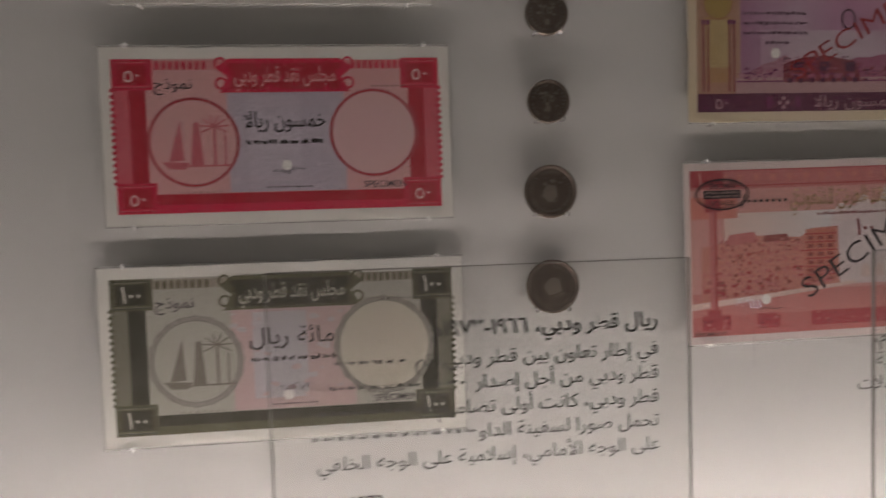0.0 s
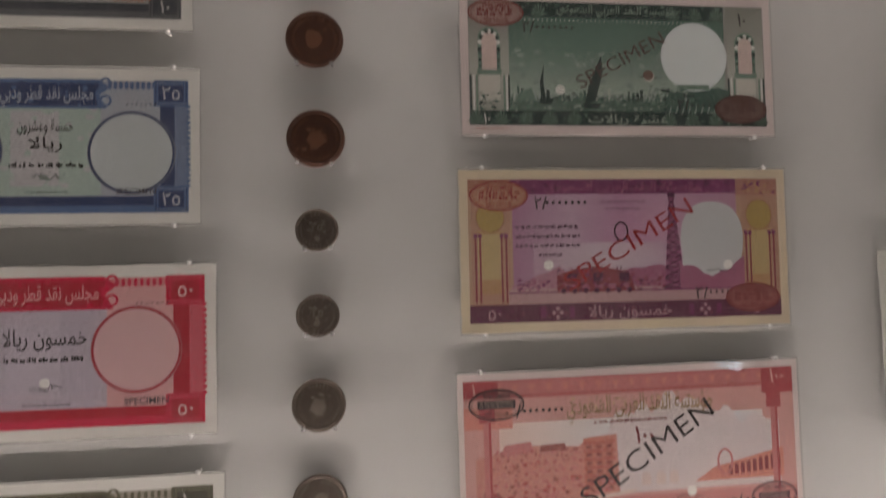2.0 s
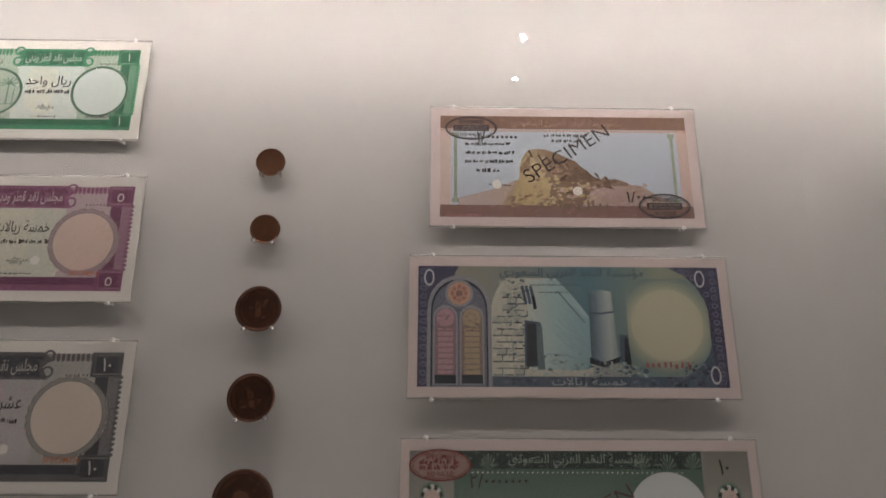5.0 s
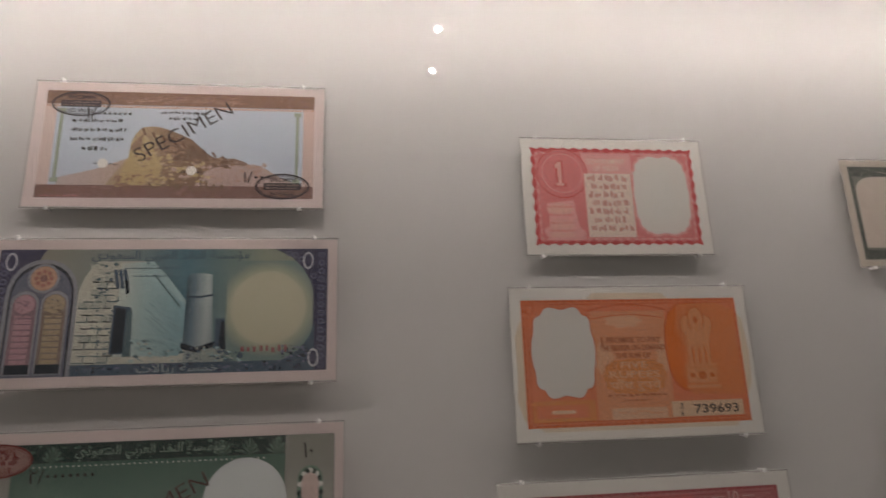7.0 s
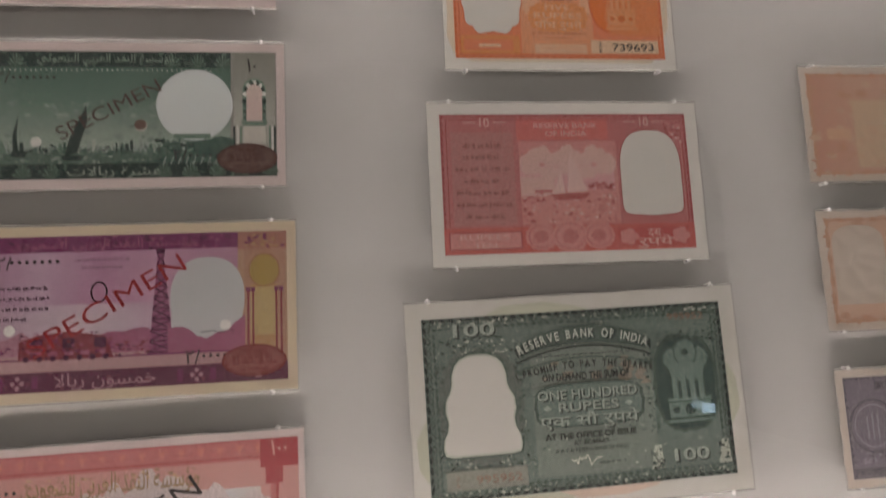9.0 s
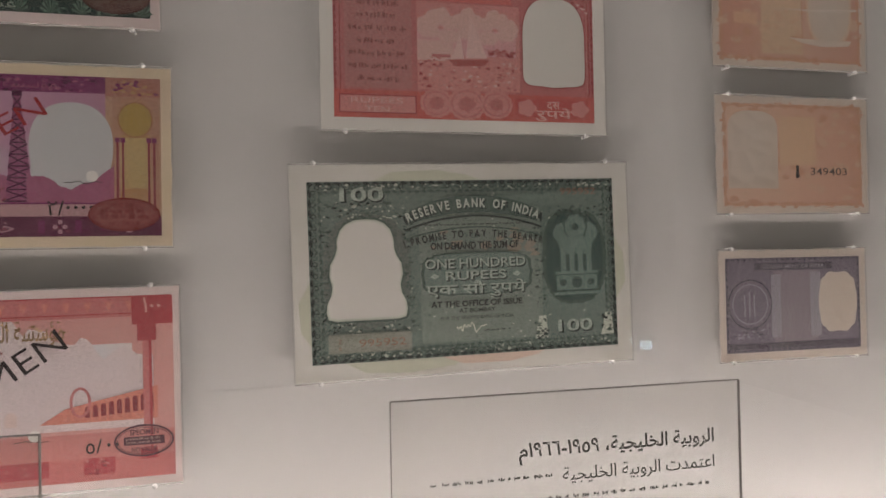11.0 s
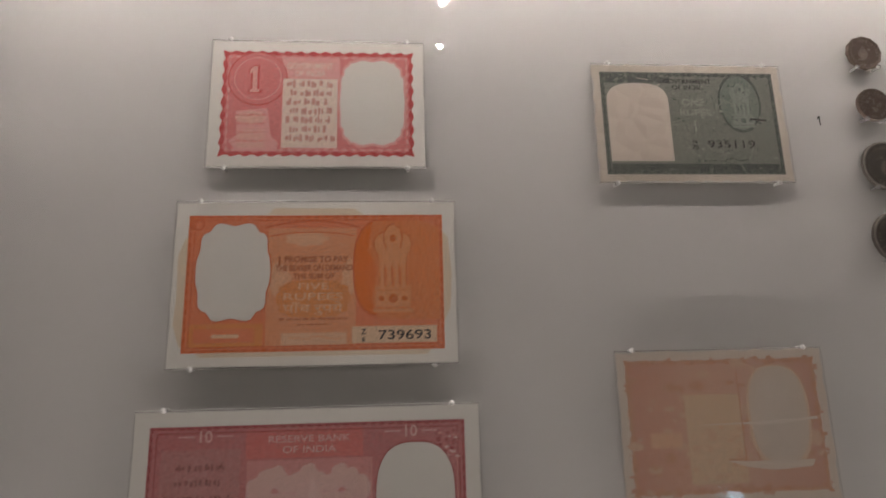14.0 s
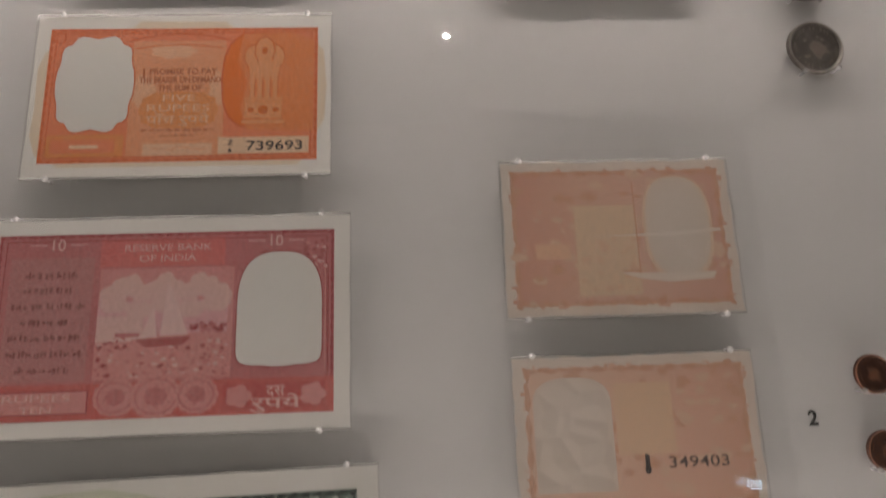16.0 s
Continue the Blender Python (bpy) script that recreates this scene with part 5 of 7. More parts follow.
def saudi_hundred(x0, x1, z0, z1, turn):
    a = banknote(x0, x1, z0, z1, "red hundred riyal specimen note with street and buildings, in clear sleeve", PINKISH, (0.0022, 0.0030), turn, 25, group="Saudi riyal notes")
    red, deep, rose, pale = ink((0.36, 0.075, 0.085), amount=0.35), ink((0.23, 0.05, 0.06), amount=0.3), ink((0.44, 0.18, 0.18), amount=0.4), ink((0.48, 0.28, 0.265), amount=0.4, grain=0.3)
    salmon, tan = ink((0.44, 0.205, 0.195), amount=0.3, grain=0.35), ink((0.29, 0.205, 0.13), amount=0.35)
    sky = grade([(0.0, (0.56, 0.44, 0.41)), (0.22, (0.56, 0.48, 0.465)), (0.5, (0.51, 0.525, 0.55)), (0.78, (0.50, 0.515, 0.55)), (1.0, (0.56, 0.46, 0.43))], reach=(a.w, a.h), amount=0.25, grain=0.2)
    a.to("tint", "rose printed ground with pale sky")
    a.rect(0, 0, 1, 1, pale)
    a.rect(0.10, 0.26, 0.90, 0.60, sky, 0.2)
    a.ridge(0.42, 0.95, 0.62, lambda s: 0.30 + 0.16 * math.sin(math.pi * min(1, s * 1.25)), 0.72, ink((0.55, 0.49, 0.50), amount=0.25), 0.3, seed=8.0, rough=0.3)
    a.rect(0.0, 0.74, 1.0, 0.90, salmon, 0.3)
    a.rect(0.0, 0.88, 1.0, 1.0, ink((0.43, 0.165, 0.16), amount=0.4), 0.35)
    a.to("border", "red engraved band with ornaments")
    brick0 = ink((0.50, 0.22, 0.19), amount=0.4)
    a.rect(0, 0, 1, 0.115, rose)
    a.border(0, 0, 1, 0.10, 0.0006, red, 0.2)
    for k in range(34):
        fx = 0.10 + 0.82 * k / 33.0
        a.poly([(fx - 0.01, 0.03), (fx, 0.085 - 0.03 * (k % 2)), (fx + 0.01, 0.03)], rose if k % 2 else brick0, 0.3)
    a.rect(0.90, 0.0, 1.0, 0.16, red, 0.4)
    a.rect(0.0, 0.0, 0.10, 0.10, red, 0.4)
    a.rect(0.0, 0.16, 0.14, 0.29, ink((0.50, 0.21, 0.18), amount=0.5), 0.2)
    for b0, b1 in ((0.03, 0.115), (0.195, 0.265), (0.36, 0.70), (0.78, 0.855)):
        a.rect(b0, 0.875, b1, 0.965, red, 0.4)
        a.patches(b0, 0.88, b1, 0.96, 10, 0.002, [deep, rose], 0.5)
    a.to("vignette", "street with tall buildings and arcade")
    a.poly([(0.03, 0.80), (0.03, 0.46), (0.20, 0.40), (0.33, 0.42), (0.36, 0.37), (0.445, 0.36), (0.45, 0.72)], ink((0.45, 0.22, 0.19), amount=0.4, grain=0.3))
    a.rect(0.345, 0.375, 0.435, 0.70, ink((0.44, 0.19, 0.15), amount=0.35), 0.2)
    brick = ink((0.27, 0.085, 0.08), amount=0.35)
    for k in range(9):
        for j in range(5):
            a.rect(0.085 + 0.028 * k + a.rng.uniform(-0.006, 0.006), 0.46 + 0.055 * j - 0.004 * k, 0.094 + 0.028 * k + a.rng.uniform(-0.003, 0.006), 0.478 + 0.055 * j - 0.004 * k, a.rng.choice([brick, red, rose, salmon]), 0.3)
    a.poly([(0.10, 0.455), (0.115, 0.39), (0.19, 0.375), (0.20, 0.44)], rose)
    a.poly([(0.215, 0.44), (0.22, 0.40), (0.29, 0.395), (0.295, 0.44)], brick)
    for j in range(6):
        a.rect(0.345, 0.40 + 0.05 * j, 0.44, 0.409 + 0.05 * j, red, 0.4)
        for k in range(3):
            a.rect(0.352 + 0.03 * k, 0.417 + 0.05 * j, 0.37 + 0.03 * k, 0.44 + 0.05 * j, brick, 0.4)
    a.patches(0.07, 0.42, 0.34, 0.64, 70, 0.0018, [brick, red, rose, salmon], 0.5)
    a.patches(0.03, 0.62, 0.26, 0.80, 80, 0.0026, [brick, red, rose, salmon], 0.5)
    a.patches(0.25, 0.60, 0.44, 0.75, 50, 0.0024, [brick, red, rose, salmon], 0.5)
    a.poly([(0.0, 0.80), (0.50, 0.70), (0.50, 0.72), (0.0, 0.84)], ink((0.60, 0.45, 0.42)), 0.6)
    a.poly([(0.68, 0.68), (0.74, 0.60), (0.96, 0.50), (0.96, 0.68)], ink((0.50, 0.22, 0.18), amount=0.4), 0.2)
    for k in range(9):
        a.arch(0.785 + 0.019 * k, 0.595 - 0.0075 * k, 0.797 + 0.019 * k, 0.655 - 0.003 * k, deep, 0.4)
    a.ring(0.775, 0.57, 0.0045, 0.007, 0.0012, rose, 0.5)
    for fx in (0.53, 0.575, 0.615):
        a.arch(fx - 0.014, 0.60, fx + 0.014, 0.68, ink((0.56, 0.46, 0.44), amount=0.3), 0.5)
    a.to("column", "rose columns with capitals")
    for fx in (0.055, 0.925):
        a.again()
        a.rect(fx, 0.24, fx + 0.022, 0.86, rose)
        a.rect(fx + 0.015, 0.24, fx + 0.022, 0.86, red, 0.2)
        a.rect(fx - 0.012, 0.16, fx + 0.034, 0.25, red, 0.3)
        a.rect(fx - 0.01, 0.84, fx + 0.032, 0.90, red, 0.3)
    a.to("lettering", "tan title lettering, serial dots and numerals")
    a.text(BANK, 0.52, 0.175, a.h * 0.15, tan, width=a.w * 0.44)
    a.patches(0.30, 0.13, 0.74, 0.22, 40, 0.0018, [tan, ink((0.5, 0.36, 0.25))], 0.2)
    a.bars(0.38, 0.60, 0.285, 0.0016, deep, 0, 0.0006, 0.002, 0.005)
    a.text("١٠٠", 0.53, 0.375, a.h * 0.15, deep, bold=0.01)
    a.text("١٠٠", 0.95, 0.055, a.h * 0.12, pale, bold=0.01)
    a.text("١", 0.03, 0.05, a.h * 0.1, pale)
    a.text("/", 0.158, 0.19, 0.010, DARK)
    a.dots(0.175, 0.285, 0.19, 7, 0.0009, DARK)
    a.text("٥/", 0.805, 0.815, 0.009, DARK)
    a.dots(0.84, 0.90, 0.81, 4, 0.0008, DARK)
    a.scribble(0.20, 0.27, 0.845, 0.0008, DARK, n=8)
    a.scribble(0.62, 0.70, 0.765, 0.0008, DARK, n=8)
    a.text("SPECIMEN Nº", 0.055, 0.985, 0.0026, DARK, width=0.017)
    specimen_overprint(a, (0.34, 0.75), (0.735, 0.22), 0.0155, (0.03, 0.022, 0.025))
    oval_stamp(a, 0.095, 0.145, 0.0145, 0.0080, (0.03, 0.02, 0.025))
    oval_stamp(a, 0.925, 0.80, 0.0130, 0.0075, (0.09, 0.035, 0.05))
    holes(a, (0.222, 0.79), (0.668, 0.735))
    a.done()


def emblem(a, fx, fy, w, h, light, dark, lift=0.0):
    """A plain pillar emblem: a lobed crown on four shafts, over a plinth with a wheel."""
    u, v = w / a.w, h / a.h
    for dx, dy, r in ((-0.26, -0.24, 0.20), (0.26, -0.24, 0.20), (0.0, -0.30, 0.24)):
        a.blob(fx + dx * u, fy + dy * v, w * r, h * r * 0.62, dark, cusps=9, depth=0.10)
        a.blob(fx + dx * u, fy + dy * v, w * r * 0.88, h * r * 0.54, light, cusps=9, depth=0.10)
    a.blob(fx, fy - 0.30 * v, w * 0.07, h * 0.035, dark, n=16)
    a.poly([(fx - 0.36 * u, fy - 0.20 * v), (fx + 0.36 * u, fy - 0.20 * v), (fx + 0.28 * u, fy - 0.02 * v), (fx - 0.28 * u, fy - 0.02 * v)], light)
    for k in range(4):
        gx = fx + (-0.25 + 0.167 * k) * u
        a.poly([(gx - 0.055 * u, fy - 0.10 * v), (gx + 0.055 * u, fy - 0.10 * v), (gx + 0.05 * u, fy + 0.15 * v), (gx - 0.05 * u, fy + 0.15 * v)], light)
        a.rect(gx + 0.045 * u, fy - 0.05 * v, gx + 0.065 * u, fy + 0.14 * v, dark)
    a.rect(fx - 0.42 * u, fy + 0.15 * v, fx + 0.42 * u, fy + 0.18 * v, light)
    a.rect(fx - 0.40 * u, fy + 0.19 * v, fx + 0.40 * u, fy + 0.34 * v, light)
    a.blob(fx, fy + 0.265 * v, w * 0.13, w * 0.13, dark)
    a.ring(fx, fy + 0.265 * v, w * 0.13, w * 0.13, w * 0.025, light)
    for s in (-0.27, 0.27):
        a.blob(fx + s * u, fy + 0.265 * v, w * 0.07, w * 0.06, dark, n=16)
    a.rect(fx - 0.46 * u, fy + 0.36 * v, fx + 0.46 * u, fy + 0.39 * v, light)


def gulf_one(x0, x1, z0, z1):
    a = banknote(x0, x1, z0, z1, "small red one rupee note with blank oval, in clear sleeve", WHITE, (0.0045, 0.0042), 0.0, 31, group="Gulf rupee notes")
    red, deep, rose, pale = ink((0.50, 0.185, 0.182), amount=0.42, grain=0.45), ink((0.43, 0.075, 0.075), amount=0.3, grain=0.35), ink((0.55, 0.305, 0.295), amount=0.4, grain=0.35), ink((0.60, 0.49, 0.44), amount=0.3, grain=0.3)
    a.to("tint", "red printed ground")
    a.rect(0.02, 0.03, 0.98, 0.97, red)
    a.poly([(0.09, 0.95), (0.05, 0.86), (0.09, 0.80), (0.08, 0.58), (0.24, 0.55), (0.26, 0.80), (0.30, 0.88), (0.29, 0.95)], rose, 0.2)
    a.rect(0.31, 0.06, 0.61, 0.28, rose, 0.2)
    a.to("border", "wavy red border")
    a.border(0, 0, 1, 1, 0.0019, deep, 0, 0.0011, 15)
    a.border(0.03, 0.05, 0.97, 0.95, 0.0007, rose, 0.3, 0.0008, 20)
    a.to("medallion", "round medallion with a large figure 1")
    a.blob(0.185, 0.27, a.h * 0.258, a.h * 0.258, deep)
    a.blob(0.185, 0.27, a.h * 0.248, a.h * 0.248, red, 0.2)
    a.ring(0.185, 0.27, a.h * 0.205, a.h * 0.205, 0.0005, rose, 0.3)
    for grow, m in ((0.010, deep), (0.0, ink((0.60, 0.34, 0.31), amount=0.3))):
        a.poly([(0.145 - grow, 0.40 + grow), (0.145 - grow, 0.372), (0.158 - grow, 0.372), (0.158 - grow, 0.215), (0.143 - grow, 0.225), (0.143, 0.185 - grow), (0.165, 0.15 - grow), (0.182 + grow, 0.15 - grow), (0.182 + grow, 0.372), (0.195 + grow, 0.372), (0.195 + grow, 0.40 + grow)], m)
    a.to("text_panel", "pale panel with unreadable lines")
    a.rect(0.315, 0.27, 0.60, 0.92, pale)
    for k in range(7):
        a.bars(0.335 + 0.02 * (k % 2), 0.585 - 0.02 * (k % 3), 0.33 + 0.085 * k, 0.0036, ink((0.42, 0.235, 0.21), amount=0.35), 0.3, 0.0005, 0.003, 0.008)
    a.to("lettering", "small worn lettering")
    a.text("GOVERNMENT", 0.455, 0.145, a.h * 0.085, pale, width=a.w * 0.24)
    a.text("OF INDIA", 0.455, 0.215, a.h * 0.085, pale, width=a.w * 0.16)
    a.blob(0.155, 0.64, a.w * 0.08, a.h * 0.065, ink((0.58, 0.36, 0.32), amount=0.4), cusps=8, depth=0.15)
    a.rect(0.09, 0.75, 0.23, 0.92, ink((0.58, 0.34, 0.31), amount=0.5))
    for k in range(4):
        a.bars(0.085, 0.225, 0.62 + 0.08 * k, 0.0012, red, 0.3, 0.0008, 0.002, 0.006)
    a.to("watermark", "blank watermark window with notched edge")
    a.blob(0.782, 0.487, a.w * 0.182, a.h * 0.435, rose, power=3.4, cusps=18, depth=0.06)
    a.blob(0.782, 0.487, a.w * 0.171, a.h * 0.41, BLANK, 0.3, power=3.4, cusps=18, depth=0.06)
    a.done()


def gulf_five(x0, x1, z0, z1):
    a = banknote(x0, x1, z0, z1, "orange five rupee note with pillar emblem, in clear sleeve", WHITE, (0.0052, 0.0055), 0.0, 32, group="Gulf rupee notes")
    orange, deep, pale, light = ink((0.58, 0.20, 0.12), amount=0.3, grain=0.35), ink((0.57, 0.165, 0.06), amount=0.18, grain=0.3), ink((0.58, 0.27, 0.165), amount=0.45, grain=0.4), ink((0.62, 0.42, 0.31), amount=0.3, grain=0.3)
    rim = ink((0.48, 0.125, 0.055), amount=0.3)
    bleed = ink((0.64, 0.50, 0.41), amount=0.5, grain=0.1)
    a.to("ink_bleed", "faint orange offset at the edges")
    a.poly([(-0.012, 0.18), (-0.034, 0.30), (-0.030, 0.60), (-0.036, 0.80), (-0.010, 0.95), (0.01, 0.96), (0.01, 0.15)], bleed)
    a.poly([(0.99, 0.10), (1.022, 0.18), (1.034, 0.45), (1.026, 0.70), (0.99, 0.85)], bleed)
    a.poly([(0.30, -0.005), (0.33, -0.055), (0.65, -0.05), (0.68, 0.0)], bleed)
    a.poly([(0.05, 1.0), (0.07, 1.03), (0.93, 1.035), (0.95, 1.0)], bleed)
    a.to("tint", "orange printed ground")
    a.rect(0.0, 0.0, 1.0, 1.0, orange)
    a.rect(0.31, 0.10, 0.655, 0.96, pale, 0.2)
    haze = ink((0.60, 0.34, 0.235), amount=0.45, grain=0.35)
    for fx, fy, rx, rz in ((0.355, 0.48, 0.05, 0.13), (0.635, 0.47, 0.04, 0.14), (0.46, 0.18, 0.09, 0.06), (0.60, 0.62, 0.035, 0.10)):
        a.blob(fx, fy, a.w * rx, a.h * rz, haze, cusps=7, depth=0.2)
    a.rect(0.02, 0.80, 0.30, 0.96, ink((0.60, 0.24, 0.10), amount=0.5), 0.2)
    a.to("border", "dark orange wavy border")
    a.border(0, 0, 1, 1, 0.0010, rim, 0, 0.0007, 26)
    a.border(0.02, 0.03, 0.98, 0.97, 0.0006, rim, 0.2, 0.0004, 34)
    for k in range(13):
        t = (k - 6) / 6.0
        if k < 12:
            t2 = (k - 5) / 6.0
            a.line((0.48 + 0.185 * t, 0.045 + 0.05 * t * t), (0.48 + 0.185 * t2, 0.045 + 0.05 * t2 * t2), 0.0008, rim, 0.3)
            a.line((0.48 + 0.165 * t, 0.13 + 0.03 * t * t), (0.48 + 0.165 * t2, 0.13 + 0.03 * t2 * t2), 0.0005, rim, 0.3)
    a.ring(0.035, 0.07, 0.003, 0.003, 0.0007, rim, 0.4, n=18)
    a.rect(0.04, 0.83, 0.27, 0.93, orange, 0.4)
    for k in range(5):
        a.blob(0.12 + 0.02 * k, 0.885, 0.0016, 0.0010, light, 0.5, n=10)
    a.to("emblem_field", "deep orange scalloped field with pillar emblem")
    a.blob(0.775, 0.40, a.w * 0.135, a.h * 0.375, rim, cusps=16, depth=0.03, power=2.6)
    a.blob(0.775, 0.40, a.w * 0.128, a.h * 0.36, deep, 0.2, cusps=16, depth=0.03, power=2.6)
    a.poly([(0.72, 0.05), (0.90, 0.04), (0.985, 0.10), (0.985, 0.79), (0.74, 0.78), (0.715, 0.62), (0.74, 0.42), (0.70, 0.26)], ink((0.56, 0.205, 0.095), amount=0.4))
    emblem(a, 0.80, 0.42, a.w * 0.17, a.h * 0.80, ink((0.58, 0.27, 0.15), amount=0.35), ink((0.47, 0.14, 0.05), amount=0.3))
    a.to("lettering", "worn orange lettering")
    word = ink((0.33, 0.12, 0.06), amount=0.25)
    a.text("PROMISE TO PAY", 0.50, 0.335, a.h * 0.062, word, width=a.w * 0.25, bold=0.03)
    a.text("THE BEARER ON DEMAND", 0.49, 0.40, a.h * 0.062, word, width=a.w * 0.30, bold=0.03)
    a.text("THE SUM OF", 0.49, 0.46, a.h * 0.055, word, width=a.w * 0.16, bold=0.03)
    a.text("I", 0.355, 0.345, a.h * 0.09, word, bold=0.03)
    a.blob(0.49, 0.625, a.w * 0.145, a.h * 0.14, ink((0.60, 0.24, 0.11), amount=0.5), cusps=12, depth=0.06, power=3)
    light = ink((0.60, 0.37, 0.265), amount=0.35)
    a.text("FIVE", 0.49, 0.535, a.h * 0.07, light, width=a.w * 0.12, bold=0.012, lift=0.3)
    a.text("RUPEES", 0.49, 0.61, a.h * 0.075, light, width=a.w * 0.23, bold=0.012, lift=0.3)
    a.text("पाँच रुपये", 0.49, 0.695, a.h * 0.085, light, width=a.w * 0.23, bold=0.012, lift=0.3)
    a.bars(0.36, 0.62, 0.775, 0.0013, word, 0, 0.0010, 0.003, 0.006)
    a.bars(0.43, 0.55, 0.815, 0.0011, word, 0, 0.0010, 0.003, 0.006)
    a.rect(0.37, 0.87, 0.62, 0.955, light)
    a.scribble(0.40, 0.60, 0.91, 0.001, pale, 0.2)
    a.to("serial_number", "black serial number on a pale panel")
    a.rect(0.64, 0.83, 0.97, 0.95, ink((0.62, 0.43, 0.32), amount=0.3))
    a.text("739693", 0.845, 0.895, a.h * 0.095, DARK, lift=0.2, width=a.w * 0.205, bold=0.014)
    a.text("Z", 0.685, 0.870, a.h * 0.055, DARK, lift=0.2, bold=0.02)
    a.text("6", 0.685, 0.925, a.h * 0.055, DARK, lift=0.2, bold=0.02)
    a.to("watermark", "blank watermark window with notched edge")
    a.blob(0.178, 0.42, a.w * 0.148, a.h * 0.378, rim, power=3.0, cusps=10, depth=0.09)
    a.blob(0.178, 0.42, a.w * 0.143, a.h * 0.37, BLANK, 0.2, power=3.0, cusps=10, depth=0.09)
    a.done()


def gulf_ten(x0, x1, z0, z1):
    a = banknote(x0, x1, z0, z1, "crimson ten rupee note with sailing boat, in clear sleeve", WHITE, (0.0058, 0.0055), 0.0, 33, group="Gulf rupee notes")
    red, deep, rose, pale = ink((0.40, 0.16, 0.162), amount=0.46, grain=0.5), ink((0.29, 0.07, 0.075), amount=0.3), ink((0.46, 0.23, 0.22), amount=0.4, grain=0.4), ink((0.51, 0.36, 0.34), amount=0.35, grain=0.35)
    light = ink((0.53, 0.36, 0.34), amount=0.3)
    a.to("tint", "crimson printed ground")
    a.rect(0, 0, 1, 1, red)
    a.rect(0.04, 0.13, 0.285, 0.80, ink((0.38, 0.19, 0.185), amount=0.4), 0.2)
    a.rect(0.30, 0.03, 0.67, 0.19, ink((0.48, 0.16, 0.15), amount=0.4), 0.2)
    a.to("border", "dark crimson border")
    a.border(0, 0, 1, 1, 0.0011, deep, 0, 0.0006, 34)
    a.border(0.022, 0.035, 0.978, 0.965, 0.0005, deep, 0.2)
    for fx in (0.972, 0.980):
        a.rect(fx, 0.20, fx + 0.004, 0.80, deep if fx > 0.975 else rose, 0.3)
    a.patches(0.91, 0.06, 0.975, 0.22, 20, 0.0022, [rose, deep, pale], 0.4)
    a.to("vignette", "boat under sail below clouds")
    white = ink((0.54, 0.40, 0.385), amount=0.3, grain=0.3)
    a.rect(0.305, 0.20, 0.70, 0.80, rose)
    for k in range(11):
        a.blob(0.335 + 0.033 * k, 0.36 - 0.07 * math.sin(k * 0.95) ** 2, a.w * 0.032, a.h * 0.07, pale, 0.2, cusps=5, depth=0.12, n=20)
    a.rect(0.305, 0.38, 0.685, 0.56, ink((0.50, 0.30, 0.31), amount=0.5), 0.3)
    for k in range(5):
        a.blob(0.35 + 0.075 * k, 0.40 + 0.03 * (k % 2), a.w * 0.045, a.h * 0.05, pale, cusps=6, depth=0.15, n=24)
    a.rect(0.305, 0.46, 0.44, 0.60, pale, 0.35)
    a.patches(0.31, 0.58, 0.69, 0.79, 90, 0.0022, [red, rose, rose, pale, deep], 0.5)
    a.poly([(0.435, 0.58), (0.468, 0.40), (0.482, 0.58)], white, 0.6)
    a.poly([(0.49, 0.575), (0.507, 0.27), (0.572, 0.57)], white, 0.6)
    a.poly([(0.42, 0.59), (0.58, 0.58), (0.56, 0.625), (0.45, 0.632)], ink((0.34, 0.10, 0.10), amount=0.35), 0.7)
    a.rect(0.36, 0.555, 0.43, 0.575, red, 0.6)
    a.patches(0.58, 0.51, 0.68, 0.56, 20, 0.0024, [deep, red], 0.6)
    a.to("bottom_band", "engraved band of panels and rosettes")
    a.rect(0.0, 0.815, 1.0, 1.0, ink((0.44, 0.125, 0.115), amount=0.4))
    a.rect(0.02, 0.85, 0.295, 0.965, rose, 0.2)
    a.border(0.018, 0.845, 0.30, 0.97, 0.0006, deep, 0.3)
    for fx, r in ((0.375, 0.009), (0.49, 0.0105), (0.605, 0.009)):
        a.blob(fx, 0.89, r, r * 0.85, rose, 0.2, cusps=14, depth=0.08)
        a.ring(fx, 0.89, r * 0.8, r * 0.68, 0.0006, red, 0.3)
        a.blob(fx, 0.89, r * 0.45, r * 0.38, red, 0.4, cusps=8, depth=0.15)
    a.rect(0.68, 0.84, 0.975, 0.975, ink((0.40, 0.105, 0.10), amount=0.35), 0.2)
    for fx in (0.725, 0.94):
        a.blob(fx, 0.905, 0.0055, 0.0048, rose, 0.3, cusps=5, depth=0.25)
    a.to("watermark", "blank arched watermark window")
    a.blob(0.838, 0.44, a.w * 0.130, a.h * 0.325, deep, power=2.7)
    a.blob(0.838, 0.58, a.w * 0.130, a.h * 0.175, deep, power=6)
    a.blob(0.838, 0.44, a.w * 0.126, a.h * 0.316, BLANK, 0.2, power=2.7)
    a.blob(0.838, 0.58, a.w * 0.126, a.h * 0.168, BLANK, power=6)
    a.to("lettering", "pale and dark lettering")
    a.text("RESERVE BANK", 0.50, 0.085, a.h * 0.055, light, width=a.w * 0.26, bold=0.012)
    a.text("OF INDIA", 0.50, 0.145, a.h * 0.055, light, width=a.w * 0.17, bold=0.012)
    for fx in (0.175, 0.825):
        a.text("10", fx, 0.06, a.h * 0.09, light, bold=0.015)
    for s in (-1, 1):
        for cx in (0.175, 0.825):
            a.rect(cx + s * 0.06 - 0.025, 0.055, cx + s * 0.06 + 0.025, 0.062, light)
